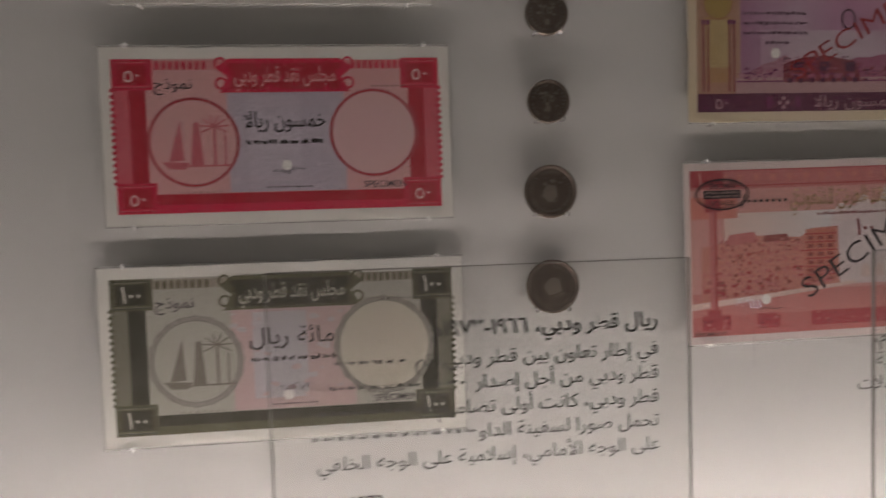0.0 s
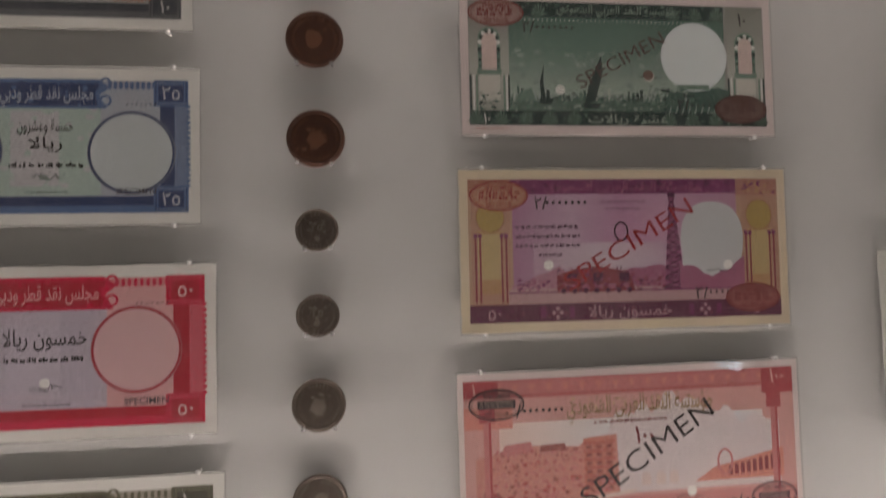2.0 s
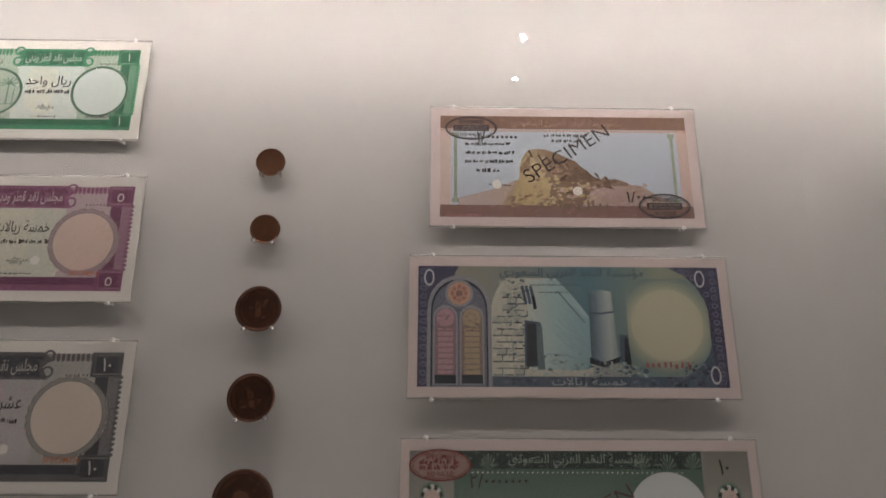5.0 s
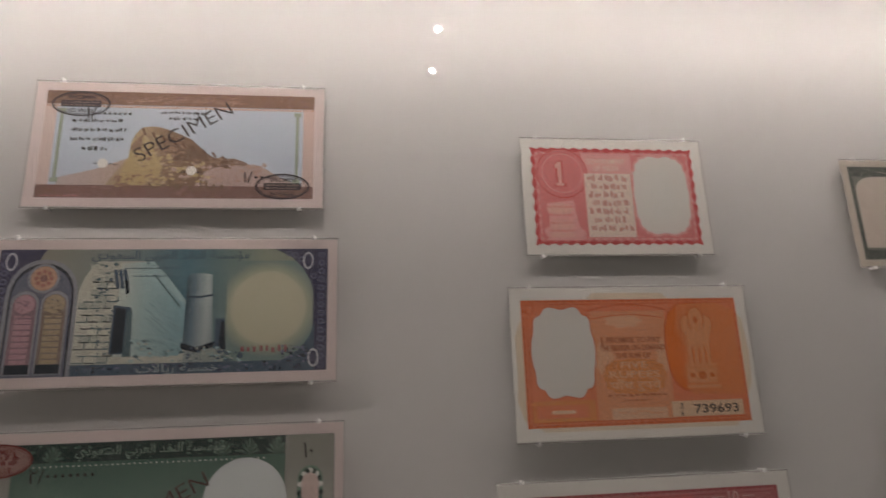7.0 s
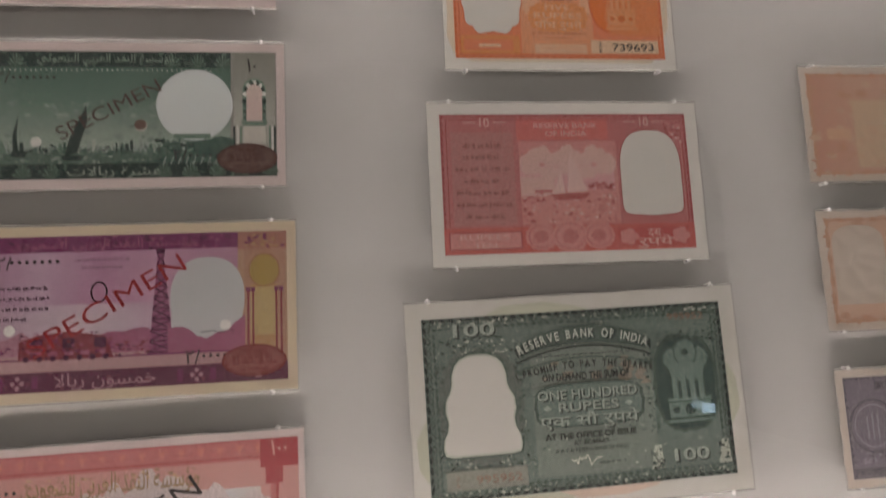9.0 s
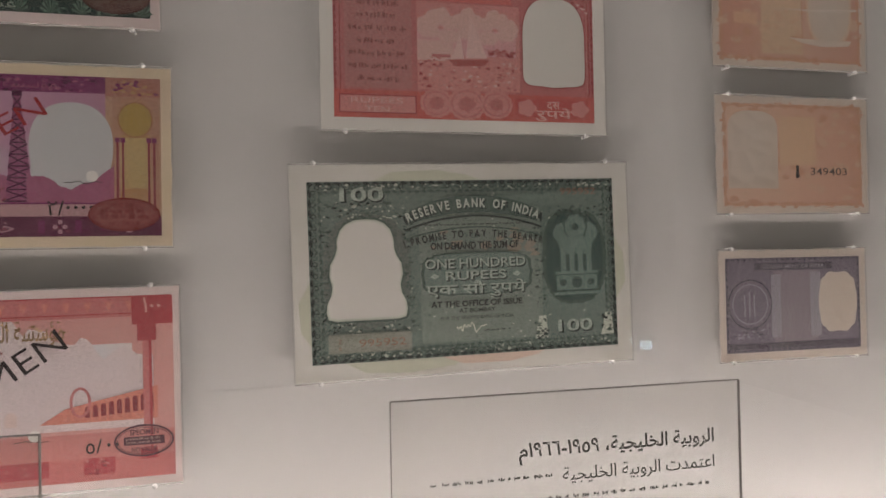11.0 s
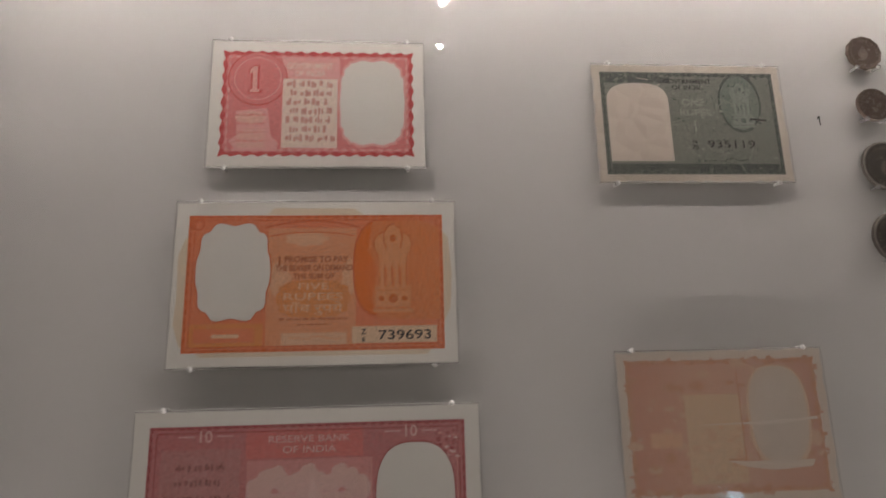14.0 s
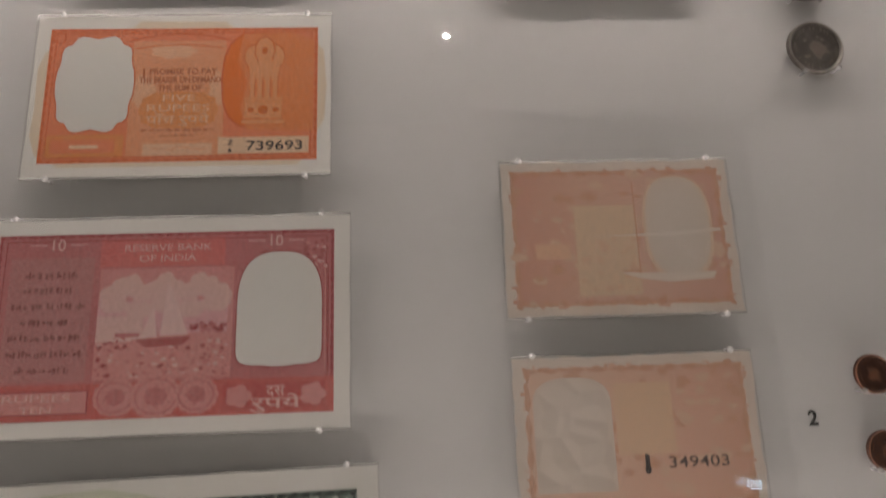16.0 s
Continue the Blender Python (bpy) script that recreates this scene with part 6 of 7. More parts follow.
    for k in range(7):
        a.bars(0.085 - 0.03 * (k in (2, 4, 5)), 0.235 + 0.03 * (k in (2, 4, 5)), 0.235 + 0.085 * k, 0.0028, ink((0.25, 0.10, 0.10), amount=0.35), 0, 0.0005, 0.003, 0.008)
    a.text("RUPEES", 0.155, 0.883, a.h * 0.055, light, width=a.w * 0.19, bold=0.012)
    a.text("TEN", 0.155, 0.943, a.h * 0.055, light, width=a.w * 0.09, bold=0.012)
    a.text("दस", 0.832, 0.880, a.h * 0.08, light, bold=0.015)
    a.text("रुपये", 0.832, 0.945, a.h * 0.08, light, bold=0.015, width=a.w * 0.15)
    a.done()


def gulf_hundred(x0, x1, z0, z1, turn):
    a = banknote(x0, x1, z0, z1, "large grey green hundred rupee note with emblem, in sleeve", paper("hundred_note_paper", (0.77, 0.76, 0.73), (0.68, 0.665, 0.58), thin=0.1), (0.0075, 0.0075), turn, 34, group="Gulf rupee notes")
    green, deep, mist, pale = ink((0.072, 0.108, 0.094), amount=0.34), ink((0.022, 0.036, 0.032), amount=0.2), ink((0.15, 0.195, 0.175), amount=0.46), ink((0.42, 0.45, 0.40), amount=0.4)
    light, black, brown = ink((0.55, 0.56, 0.50), amount=0.2), ink((0.03, 0.035, 0.032), amount=0.15), ink((0.26, 0.17, 0.13), amount=0.4)
    a.to("tint", "grey green printed ground with rosy traces")
    a.rect(0, 0, 1, 1, mist)
    a.rect(0.34, 0.16, 0.74, 0.92, ink((0.195, 0.235, 0.21), amount=0.5), 0.2)
    a.patches(0.36, 0.28, 0.72, 0.44, 20, 0.006, [ink((0.27, 0.24, 0.20), amount=0.5), mist], 0.3)
    a.patches(0.03, 0.05, 0.97, 0.95, 420, 0.0012, [green, pale, mist, mist])
    a.to("stain", "faint green and rust smudges in the margin")
    smudge, rusty = ink((0.46, 0.475, 0.40), amount=0.5, grain=0.15), ink((0.55, 0.45, 0.39), amount=0.5, grain=0.15)
    a.poly([(0.10, 1.0), (0.16, 1.06), (0.30, 1.075), (0.44, 1.05), (0.48, 1.0)], smudge)
    a.poly([(0.40, 1.0), (0.47, 1.045), (0.62, 1.05), (0.72, 1.02), (0.74, 1.0)], rusty)
    a.poly([(0.20, 0.0), (0.26, -0.05), (0.40, -0.06), (0.50, -0.03), (0.55, 0.0)], smudge)
    a.poly([(1.0, 0.35), (1.03, 0.45), (1.035, 0.62), (1.0, 0.72)], smudge)
    a.poly([(0.0, 0.55), (-0.035, 0.66), (-0.03, 0.82), (0.0, 0.9)], smudge)
    a.to("border", "dark engraved wavy border")
    a.border(0, 0, 1, 1, 0.0013, deep, 0, 0.0010, 34)
    for k in range(52):
        a.ring(0.03 + 0.94 * k / 51.0, 0.032, 0.0014, 0.0013, 0.0005, green if k % 2 else deep, n=12)
        a.ring(0.03 + 0.94 * k / 51.0, 0.968, 0.0014, 0.0013, 0.0005, green if k % 2 else deep, n=12)
    for k in range(28):
        for fx in (0.018, 0.982):
            a.ring(fx, 0.06 + 0.88 * k / 27.0, 0.0014, 0.0013, 0.0005, green if k % 2 else deep, n=12)
    a.border(0.03, 0.05, 0.97, 0.95, 0.0010, green, 0.3, 0.0010, 40)
    a.patches(0.02, 0.02, 0.98, 0.05, 60, 0.0018, [green, pale], 0.4)
    a.patches(0.02, 0.95, 0.98, 0.98, 60, 0.0018, [green, pale], 0.4)
    a.to("emblem_field", "dark oval field with pillar emblem")
    a.blob(0.855, 0.46, a.w * 0.112, a.h * 0.285, green, cusps=22, depth=0.04, power=2.6)
    a.blob(0.855, 0.46, a.w * 0.100, a.h * 0.262, ink((0.048, 0.085, 0.076), amount=0.3), 0.2, power=2.6)
    emblem(a, 0.862, 0.46, a.w * 0.18, a.h * 0.58, ink((0.145, 0.20, 0.18), amount=0.45), ink((0.06, 0.095, 0.085), amount=0.3))
    a.patches(0.75, 0.16, 0.96, 0.22, 40, 0.0018, [deep, mist, green], 0.4)
    a.to("scrollwork", "engraved scrolls round the windows")
    a.blob(0.175, 0.50, a.w * 0.138, a.h * 0.325, ink((0.13, 0.155, 0.14), amount=0.45), cusps=20, depth=0.06, power=2.6)
    a.patches(0.05, 0.12, 0.30, 0.22, 60, 0.0019, [deep, green, mist, pale], 0.4)
    a.patches(0.29, 0.24, 0.32, 0.80, 50, 0.0017, [deep, green, mist, green], 0.4)
    a.patches(0.035, 0.24, 0.065, 0.80, 50, 0.0017, [deep, green, mist, green], 0.4)
    a.patches(0.05, 0.78, 0.33, 0.83, 40, 0.0018, [deep, green, mist, pale], 0.4)
    a.patches(0.72, 0.26, 0.755, 0.76, 40, 0.0017, [deep, green, mist, green], 0.4)
    for fx in (0.735, 0.965):
        a.poly([(fx - 0.025, 0.93), (fx - 0.008, 0.80), (fx + 0.015, 0.80), (fx + 0.02, 0.93)], pale, 0.4)
        a.patches(fx - 0.02, 0.80, fx + 0.02, 0.93, 14, 0.002, [deep, green], 0.5)
    for k in range(12):
        t, t2 = (k - 6) / 6.0, (k - 5) / 6.0
        for c, y, e, wd in ((deep, 0.205, 0.075, 0.0010), (green, 0.27, 0.06, 0.0008)):
            a.line((0.52 + 0.225 * t, y + e * t * t), (0.52 + 0.225 * t2, y + e * t2 * t2), wd, c, 0.5)
    a.poly([(0.31, 0.185)] + [(0.52 + 0.21 * (k - 8) / 8.0, 0.085 + 0.085 * ((k - 8) / 8.0) ** 2) for k in range(17)] + [(0.73, 0.185)] + [(0.52 - 0.21 * (k - 8) / 8.0, 0.185 + 0.06 * ((k - 8) / 8.0) ** 2) for k in range(17)], green, 0.3)
    a.blob(0.525, 0.535, a.w * 0.185, a.h * 0.125, green, 0.4, cusps=20, depth=0.04, power=4)
    a.blob(0.525, 0.535, a.w * 0.175, a.h * 0.115, ink((0.15, 0.20, 0.18), amount=0.5), 0.5, cusps=20, depth=0.04, power=4)
    a.to("watermark", "blank notched watermark window")
    half = [(0.0, 0.222), (0.03, 0.226), (0.056, 0.245), (0.074, 0.28), (0.084, 0.33), (0.084, 0.38), (0.092, 0.42), (0.105, 0.46), (0.108, 0.52), (0.100, 0.575), (0.104, 0.62), (0.116, 0.66), (0.119, 0.71), (0.114, 0.745), (0.09, 0.757)]
    for grow, m in ((1.09, green), (1.045, pale), (1.0, BLANK)):
        pts = [(0.172 + x * grow, 0.49 + (y - 0.49) * grow) for x, y in half]
        a.poly(pts + [(0.344 - x, y) for x, y in pts[::-1] if x > 0.172], m)
    a.to("lettering", "pale and black engraved lettering")
    a.arc_text("RESERVE BANK OF INDIA", 0.5235, 0.163, a.h * 0.070, a.w * 0.55, deep, squeeze=0.74, bold=0.045)
    a.arc_text("RESERVE BANK OF INDIA", 0.52, 0.155, a.h * 0.070, a.w * 0.55, ink((0.46, 0.49, 0.45), amount=0.2, grain=0.2), squeeze=0.74, bold=0.03)
    a.bars(0.36, 0.69, 0.255, 0.0009, black, 0, 0.0008, 0.002, 0.006)
    a.arc_text("I PROMISE TO PAY THE BEARER", 0.52, 0.325, a.h * 0.056, a.w * 0.9, black, squeeze=0.74, bold=0.035)
    a.text("ON DEMAND THE SUM OF", 0.52, 0.375, a.h * 0.056, black, width=a.w * 0.29, bold=0.035)
    dim = ink((0.33, 0.375, 0.34), amount=0.35)
    for s, y, sz, wd in (("ONE HUNDRED", 0.475, 0.075, 0.33), ("RUPEES", 0.545, 0.07, 0.20), ("एक सौ रुपये", 0.622, 0.08, 0.33)):
        a.text(s, 0.524, y + 0.007, a.h * sz, deep, width=a.w * wd, bold=0.03)
        a.text(s, 0.52, y, a.h * sz, dim, width=a.w * wd, bold=0.012)
    for s in (-1, 1):
        a.blob(0.52 + s * 0.135, 0.545, 0.0022, 0.0014, dim, cusps=4, depth=0.3, n=16)
    a.text("AT THE OFFICE OF ISSUE", 0.52, 0.705, a.h * 0.046, black, width=a.w * 0.30, bold=0.035)
    a.text("AT BOMBAY", 0.52, 0.745, a.h * 0.036, black, width=a.w * 0.12, bold=0.018)
    a.text("FOR THE RESERVE BANK OF INDIA", 0.52, 0.785, a.h * 0.028, black, width=a.w * 0.24)
    a.scribble(0.45, 0.55, 0.845, 0.003, light, t=0.0006)
    a.bars(0.54, 0.61, 0.865, 0.0010, black, 0, 0.0008, 0.002, 0.006)
    a.text("100", 0.169, 0.083, a.h * 0.10, deep, bold=0.035, width=a.w * 0.135)
    a.text("100", 0.854, 0.873, a.h * 0.095, deep, bold=0.035, width=a.w * 0.12)
    a.text("100", 0.165, 0.075, a.h * 0.10, dim, bold=0.02, width=a.w * 0.135)
    a.text("100", 0.85, 0.865, a.h * 0.095, dim, bold=0.02, width=a.w * 0.12)
    a.to("serial_number", "faded brown serial numbers")
    a.rect(0.05, 0.84, 0.305, 0.945, ink((0.24, 0.25, 0.22), amount=0.4), -0.5)
    a.text("995952", 0.215, 0.895, a.h * 0.06, brown, width=a.w * 0.145)
    a.text("995952", 0.875, 0.075, a.h * 0.055, brown, width=a.w * 0.125)
    a.text("Z", 0.085, 0.88, a.h * 0.035, brown)
    a.text("6", 0.085, 0.915, a.h * 0.035, brown)
    a.done()


def india_one(x0, x1, z0, z1):
    a = banknote(x0, x1, z0, z1, "worn grey green one rupee note with creased paper, in clear sleeve", AGED, (0.0032, 0.0030), 0.0, 41, rag=0.0007, group="Indian rupee notes")
    green, deep, mist = ink((0.172, 0.185, 0.165), ground=(0.32, 0.315, 0.28), amount=0.45, grain=0.5), ink((0.065, 0.078, 0.075), ground=(0.22, 0.23, 0.20), amount=0.4), ink((0.34, 0.355, 0.31), ground=(0.44, 0.43, 0.37), amount=0.4, grain=0.3)
    a.to("tint", "grey green worn print")
    a.rect(0, 0, 1, 1, green)
    a.to("border", "dark worn wavy border")
    a.border(0, 0, 1, 1, 0.0018, deep, 0, 0.0010, 26)
    a.rect(0.03, 0.03, 0.40, 0.11, deep, 0.2)
    a.patches(0.03, 0.03, 0.40, 0.12, 30, 0.0020, [green, deep], 0.4)
    a.rect(0.03, 0.90, 0.97, 0.96, deep, 0.2)
    a.to("emblem_field", "round medallion with pillar emblem")
    a.blob(0.79, 0.30, a.w * 0.125, a.h * 0.295, deep)
    a.blob(0.79, 0.30, a.w * 0.112, a.h * 0.27, ink((0.155, 0.185, 0.165), ground=(0.3, 0.31, 0.27), amount=0.4), 0.2)
    emblem(a, 0.80, 0.33, a.w * 0.15, a.h * 0.55, ink((0.205, 0.23, 0.205), amount=0.4), ink((0.11, 0.135, 0.12), amount=0.4), 0.4)
    a.line((0.84, 0.46), (0.93, 0.475), 0.001, DARK, 0.8)
    a.to("watermark", "blank creased watermark window")
    a.blob(0.205, 0.30, a.w * 0.175, a.h * 0.19, BLANK_AGED, power=2.6)
    a.rect(0.03, 0.30, 0.38, 0.875, BLANK_AGED, 0.1)
    a.to("lettering", "dark worn lettering")
    a.text("GOVERNMENT", 0.50, 0.09, a.h * 0.062, M_BLACK, width=a.w * 0.28, bold=0.02)
    a.text("OF INDIA", 0.50, 0.15, a.h * 0.062, M_BLACK, width=a.w * 0.18, bold=0.02)
    mist = ink((0.265, 0.28, 0.25), ground=(0.34, 0.34, 0.29), amount=0.4)
    a.text("ONE", 0.52, 0.30, a.h * 0.10, mist, width=a.w * 0.13, bold=0.02)
    a.text("RUPEE", 0.53, 0.40, a.h * 0.09, mist, width=a.w * 0.18, bold=0.02)
    a.text("1", 0.52, 0.535, a.h * 0.15, mist, bold=0.02)
    a.patches(0.03, 0.01, 0.97, 0.06, 20, 0.0016, [green, deep])
    a.patches(0.03, 0.94, 0.97, 0.99, 20, 0.0016, [green, deep])
    a.scribble(0.55, 0.80, 0.865, 0.0012, DARK, t=0.0003)
    a.patches(0.40, 0.12, 0.97, 0.90, 110, 0.0016, [green, green, deep, mist])
    a.to("crease", "pale worn creases")
    for k in range(16):
        fx, fy, t = a.rng.uniform(0.05, 0.9), a.rng.uniform(0.05, 0.9), a.rng.uniform(0, math.pi)
        ln = a.rng.uniform(0.04, 0.12)
        a.line((fx, fy), (min(0.97, max(0.03, fx + ln * math.cos(t))), min(0.96, max(0.04, fy + 1.6 * ln * math.sin(t)))), 0.00035, mist if fx > 0.4 else BLANK_AGED)
    a.to("serial_number", "black serial number")
    a.text("935119", 0.712, 0.71, a.h * 0.105, DARK, width=a.w * 0.27)
    a.text("N", 0.505, 0.685, a.h * 0.06, DARK, bold=0.02)
    a.text("70", 0.505, 0.74, a.h * 0.06, DARK, bold=0.02)
    a.done()


def faded_note(x0, x1, z0, z1, flip, label, seed):
    a = banknote(x0, x1, z0, z1, label, FADED, (0.0036, 0.0034), 0.0, seed, rag=0.0006, group="Indian rupee notes")
    g = (0.58, 0.44, 0.34)
    rust, dark = ink((0.44, 0.27, 0.20), ground=g, amount=0.5, grain=0.3), ink((0.42, 0.22, 0.15), ground=g, amount=0.45)
    pale = grade([(0.0, (0.50, 0.365, 0.30)), (0.45, (0.485, 0.335, 0.27)), (0.75, (0.47, 0.31, 0.25)), (1.0, (0.44, 0.28, 0.22))], reach=(a.w, a.h), amount=0.4, grain=0.2)
    rosy = grade([(0.0, (0.43, 0.255, 0.205)), (0.2, (0.45, 0.285, 0.23)), (0.32, (0.46, 0.305, 0.245)), (0.62, (0.46, 0.315, 0.26)), (1.0, (0.43, 0.27, 0.22))], reach=(a.w, a.h), amount=0.45, grain=0.25)
    a.to("tint", "faded rust brown print")
    a.rect(0, 0, 1, 1, rosy if flip else pale)
    a.to("border", "worn dark edge of the print")
    a.border(-0.008, -0.012, 1.008, 1.012, 0.0012, ink((0.53, 0.40, 0.33), ground=g, amount=0.5, grain=0.2), 0, 0.0018, 9)
    a.border(-0.004, -0.006, 1.004, 1.006, 0.0010, rust, 0, 0.0016, 13)
    for k in range(46):
        side, q = k % 4, a.rng.random()
        fx, fy = ((q, -0.008), (q, 1.008), (-0.006, q), (1.006, q))[side]
        a.blob(fx, fy, a.rng.uniform(0.0006, 0.0022), a.rng.uniform(0.0005, 0.0013), a.rng.choice([rust, FADED, rosy if flip else pale]), cusps=5, depth=0.3, n=14)
    a.border(0.0, 0.0, 1, 1, 0.0014, ink((0.46, 0.265, 0.195), ground=g, amount=0.45) if flip else rust, 0, 0.0014, 9)
    a.patches(0.02, 0.02, 0.98, 0.98, 90, 0.006, [rosy if flip else pale, rust, ink((0.50, 0.36, 0.29), ground=g, amount=0.5, grain=0.25)])
    a.to("watermark", "blank faded watermark window")
    if flip:
        a.blob(0.78, 0.44, a.w * 0.165, a.h * 0.39, ink((0.53, 0.42, 0.34), amount=0.25), power=2.7)
        a.blob(0.78, 0.43, a.w * 0.15, a.h * 0.365, BLANK_AGED, 0.2, power=2.7)
        a.rect(0.29, 0.27, 0.58, 0.93, ink((0.515, 0.40, 0.305), ground=(0.54, 0.44, 0.35), amount=0.5, grain=0.2))
        a.rect(0.10, 0.55, 0.26, 0.66, ink((0.51, 0.345, 0.26), amount=0.4, grain=0.25))
        a.patches(0.30, 0.50, 0.57, 0.90, 30, 0.004, [ink((0.50, 0.38, 0.29), amount=0.4, grain=0.2), ink((0.47, 0.33, 0.25), amount=0.4, grain=0.25)])
        a.to("crease", "white worn creases and a fold line")
        a.poly([(0.30, 0.500), (0.55, 0.490), (0.98, 0.455), (0.985, 0.475), (0.75, 0.508), (0.55, 0.498)], FADED)
        a.poly([(0.48, 0.765), (0.60, 0.775), (0.94, 0.775), (0.92, 0.825), (0.72, 0.845), (0.58, 0.815)], FADED)
        a.rect(0.577, 0.10, 0.582, 0.78, dark)
        a.rect(0.49, 0.755, 0.59, 0.765, dark)
    else:
        a.blob(0.21, 0.26, a.w * 0.175, a.h * 0.19, BLANK_AGED, power=2.6)
        a.rect(0.035, 0.26, 0.385, 0.83, BLANK_AGED, 0.1)
        a.rect(0.40, 0.12, 0.66, 0.60, ink((0.53, 0.39, 0.29), ground=g, amount=0.5, grain=0.2))
        a.to("serial_number", "black serial number")
        a.text("349403", 0.755, 0.66, a.h * 0.105, ink((0.07, 0.05, 0.045), amount=0.35), width=a.w * 0.27)
        a.rect(0.515, 0.60, 0.535, 0.72, DARK)
        a.blob(0.525, 0.70, 0.0014, 0.0018, DARK, 0.1, n=10)
    a.done()


def violet_note(x0, x1, z0, z1):
    a = banknote(x0, x1, z0, z1, "small violet grey one rupee note with coin print, in clear sleeve", FADED, (0.0034, 0.0036), 0.0, 44, rag=0.0006, group="Indian rupee notes")
    g = (0.38, 0.36, 0.38)
    violet, deep, mist = ink((0.17, 0.15, 0.19), ground=g, amount=0.45), ink((0.07, 0.06, 0.085), ground=g, amount=0.4), ink((0.28, 0.27, 0.31), ground=g, amount=0.45)
    a.to("tint", "violet grey print")
    a.rect(0, 0, 1, 1, violet)
    a.rect(0.35, 0.14, 0.68, 0.95, ink((0.23, 0.20, 0.23), ground=g, amount=0.5), 0.2)
    a.rect(0.33, 0.18, 0.40, 0.85, mist, 0.3)
    a.rect(0.62, 0.16, 0.70, 0.85, mist, 0.3)
    a.to("border", "dark worn border")
    a.border(0, 0, 1, 1, 0.0010, deep, 0, 0.0010, 24)
    a.rect(0.21, 0.055, 0.79, 0.13, deep, 0.3)
    a.rect(0.02, 0.90, 0.98, 0.965, deep, 0.2)
    a.to("medallion", "printed coin in a ring")
    a.blob(0.175, 0.49, a.h * 0.265, a.h * 0.265, deep)
    a.blob(0.175, 0.49, a.h * 0.25, a.h * 0.25, violet, 0.2)
    a.ring(0.175, 0.49, a.h * 0.215, a.h * 0.215, 0.0007, mist, 0.3)
    for k in range(3):
        a.rect(0.13 + 0.035 * k, 0.36 + 0.03 * abs(k - 1), 0.14 + 0.035 * k, 0.62, mist, 0.3)
    a.patches(0.08, 0.76, 0.28, 0.86, 20, 0.002, [mist, deep], 0.3)
    a.to("watermark", "blank notched watermark window")
    a.blob(0.83, 0.49, a.w * 0.148, a.h * 0.335, BLANK_AGED, power=3.0, cusps=10, depth=0.06)
    a.to("lettering", "pale worn lettering")
    a.text("GOVERNMENT OF INDIA", 0.50, 0.095, a.h * 0.06, mist, width=a.w * 0.46)
    a.done()


QX = -0.0975
qatar_dubai(QX - 0.051, -0.0475, 1.802, 1.852, (0.05, 0.22, 0.12), (0.03, 0.13, 0.075), (0.50, 0.56, 0.54), (0.55, 0.58, 0.52), "١", "ريال واحد", "green one riyal note with boat medallion, in clear sleeve", 11, ring_fill=ink((0.52, 0.58, 0.57), amount=0.2))
qatar_dubai(QX - 0.0575, -0.0395, 1.712, 1.769, (0.23, 0.10, 0.175), (0.15, 0.055, 0.11), (0.49, 0.51, 0.46), (0.53, 0.53, 0.46), "٥", "خمسة ريالات", "purple five riyal note with boat medallion, in clear sleeve", 12, ring=(0.80, 0.54, 0.32), beads=34, hole=(0.60, 0.72), specimen=(0.42, 0.16, 0.09), ring_fill=ink((0.54, 0.44, 0.40), amount=0.2))
qatar_dubai(QX - 0.064, -0.0330, 1.6205, 1.681, (0.11, 0.11, 0.12), (0.045, 0.05, 0.06), (0.40, 0.39, 0.40), (0.42, 0.36, 0.40), "١٠", "عشرة ريالات", "black and grey ten riyal note with boat medallion, in clear sleeve", 13, ring=(0.815, 0.515, 0.325), beads=30, hole=(0.60, 0.76), specimen=(0.40, 0.17, 0.09), ring_fill=ink((0.56, 0.50, 0.45), amount=0.15))
qatar_dubai(QX - 0.068, -0.0298, 1.525, 1.590, (0.095, 0.145, 0.27), (0.033, 0.05, 0.125), (0.36, 0.43, 0.40), (0.43, 0.42, 0.44), "٢٥", "خمسة وعشرون|ريالا", "blue twenty five riyal note with boat medallion, in clear sleeve", 14, ring=(0.805, 0.55, 0.315), beads=0, hole=None, ring_fill=ink((0.44, 0.47, 0.48), amount=0.2))
qatar_dubai(-0.1725, -0.0225, 1.4235, 1.4945, (0.50, 0.035, 0.075), (0.36, 0.012, 0.04), (0.40, 0.36, 0.42), (0.44, 0.40, 0.46), "٥٠", "خمسون ريالا", "red fifty riyal specimen note with boat medallion, in clear sleeve", 15, ring=(0.790, 0.495, 0.295), beads=0, hole=(0.515, 0.70), ring_fill=ink((0.50, 0.345, 0.355), amount=0.25, grain=0.2))
qatar_dubai(-0.1785, -0.0190, 1.3195, 1.3935, (0.105, 0.10, 0.062), (0.045, 0.044, 0.030), (0.44, 0.34, 0.34), (0.42, 0.40, 0.43), "١٠٠", "مائة ريال", "dark olive hundred riyal note with boat medallion, in clear sleeve", 16, ring=(0.79, 0.49, 0.325), beads=36, hole=(0.50, 0.785), ring_fill=ink((0.47, 0.44, 0.39), amount=0.2))

saudi_one(0.124, 0.261, 1.7535, 1.8128)
saudi_five(0.113, 0.2695, 1.665, 1.7265)
saudi_ten(0.110, 0.274, 1.569, 1.635)
saudi_fifty(0.1078, 0.278, 1.4665, 1.5405)
saudi_hundred(0.1035, 0.2825, 1.3535, 1.438, -0.5)

gulf_one(0.3805, 0.477, 1.728, 1.7855)
gulf_five(0.3695, 0.490, 1.633, 1.698)
gulf_ten(0.3588, 0.498, 1.525, 1.601)
gulf_hundred(0.3455, 0.5082, 1.403, 1.4937, -1.1)

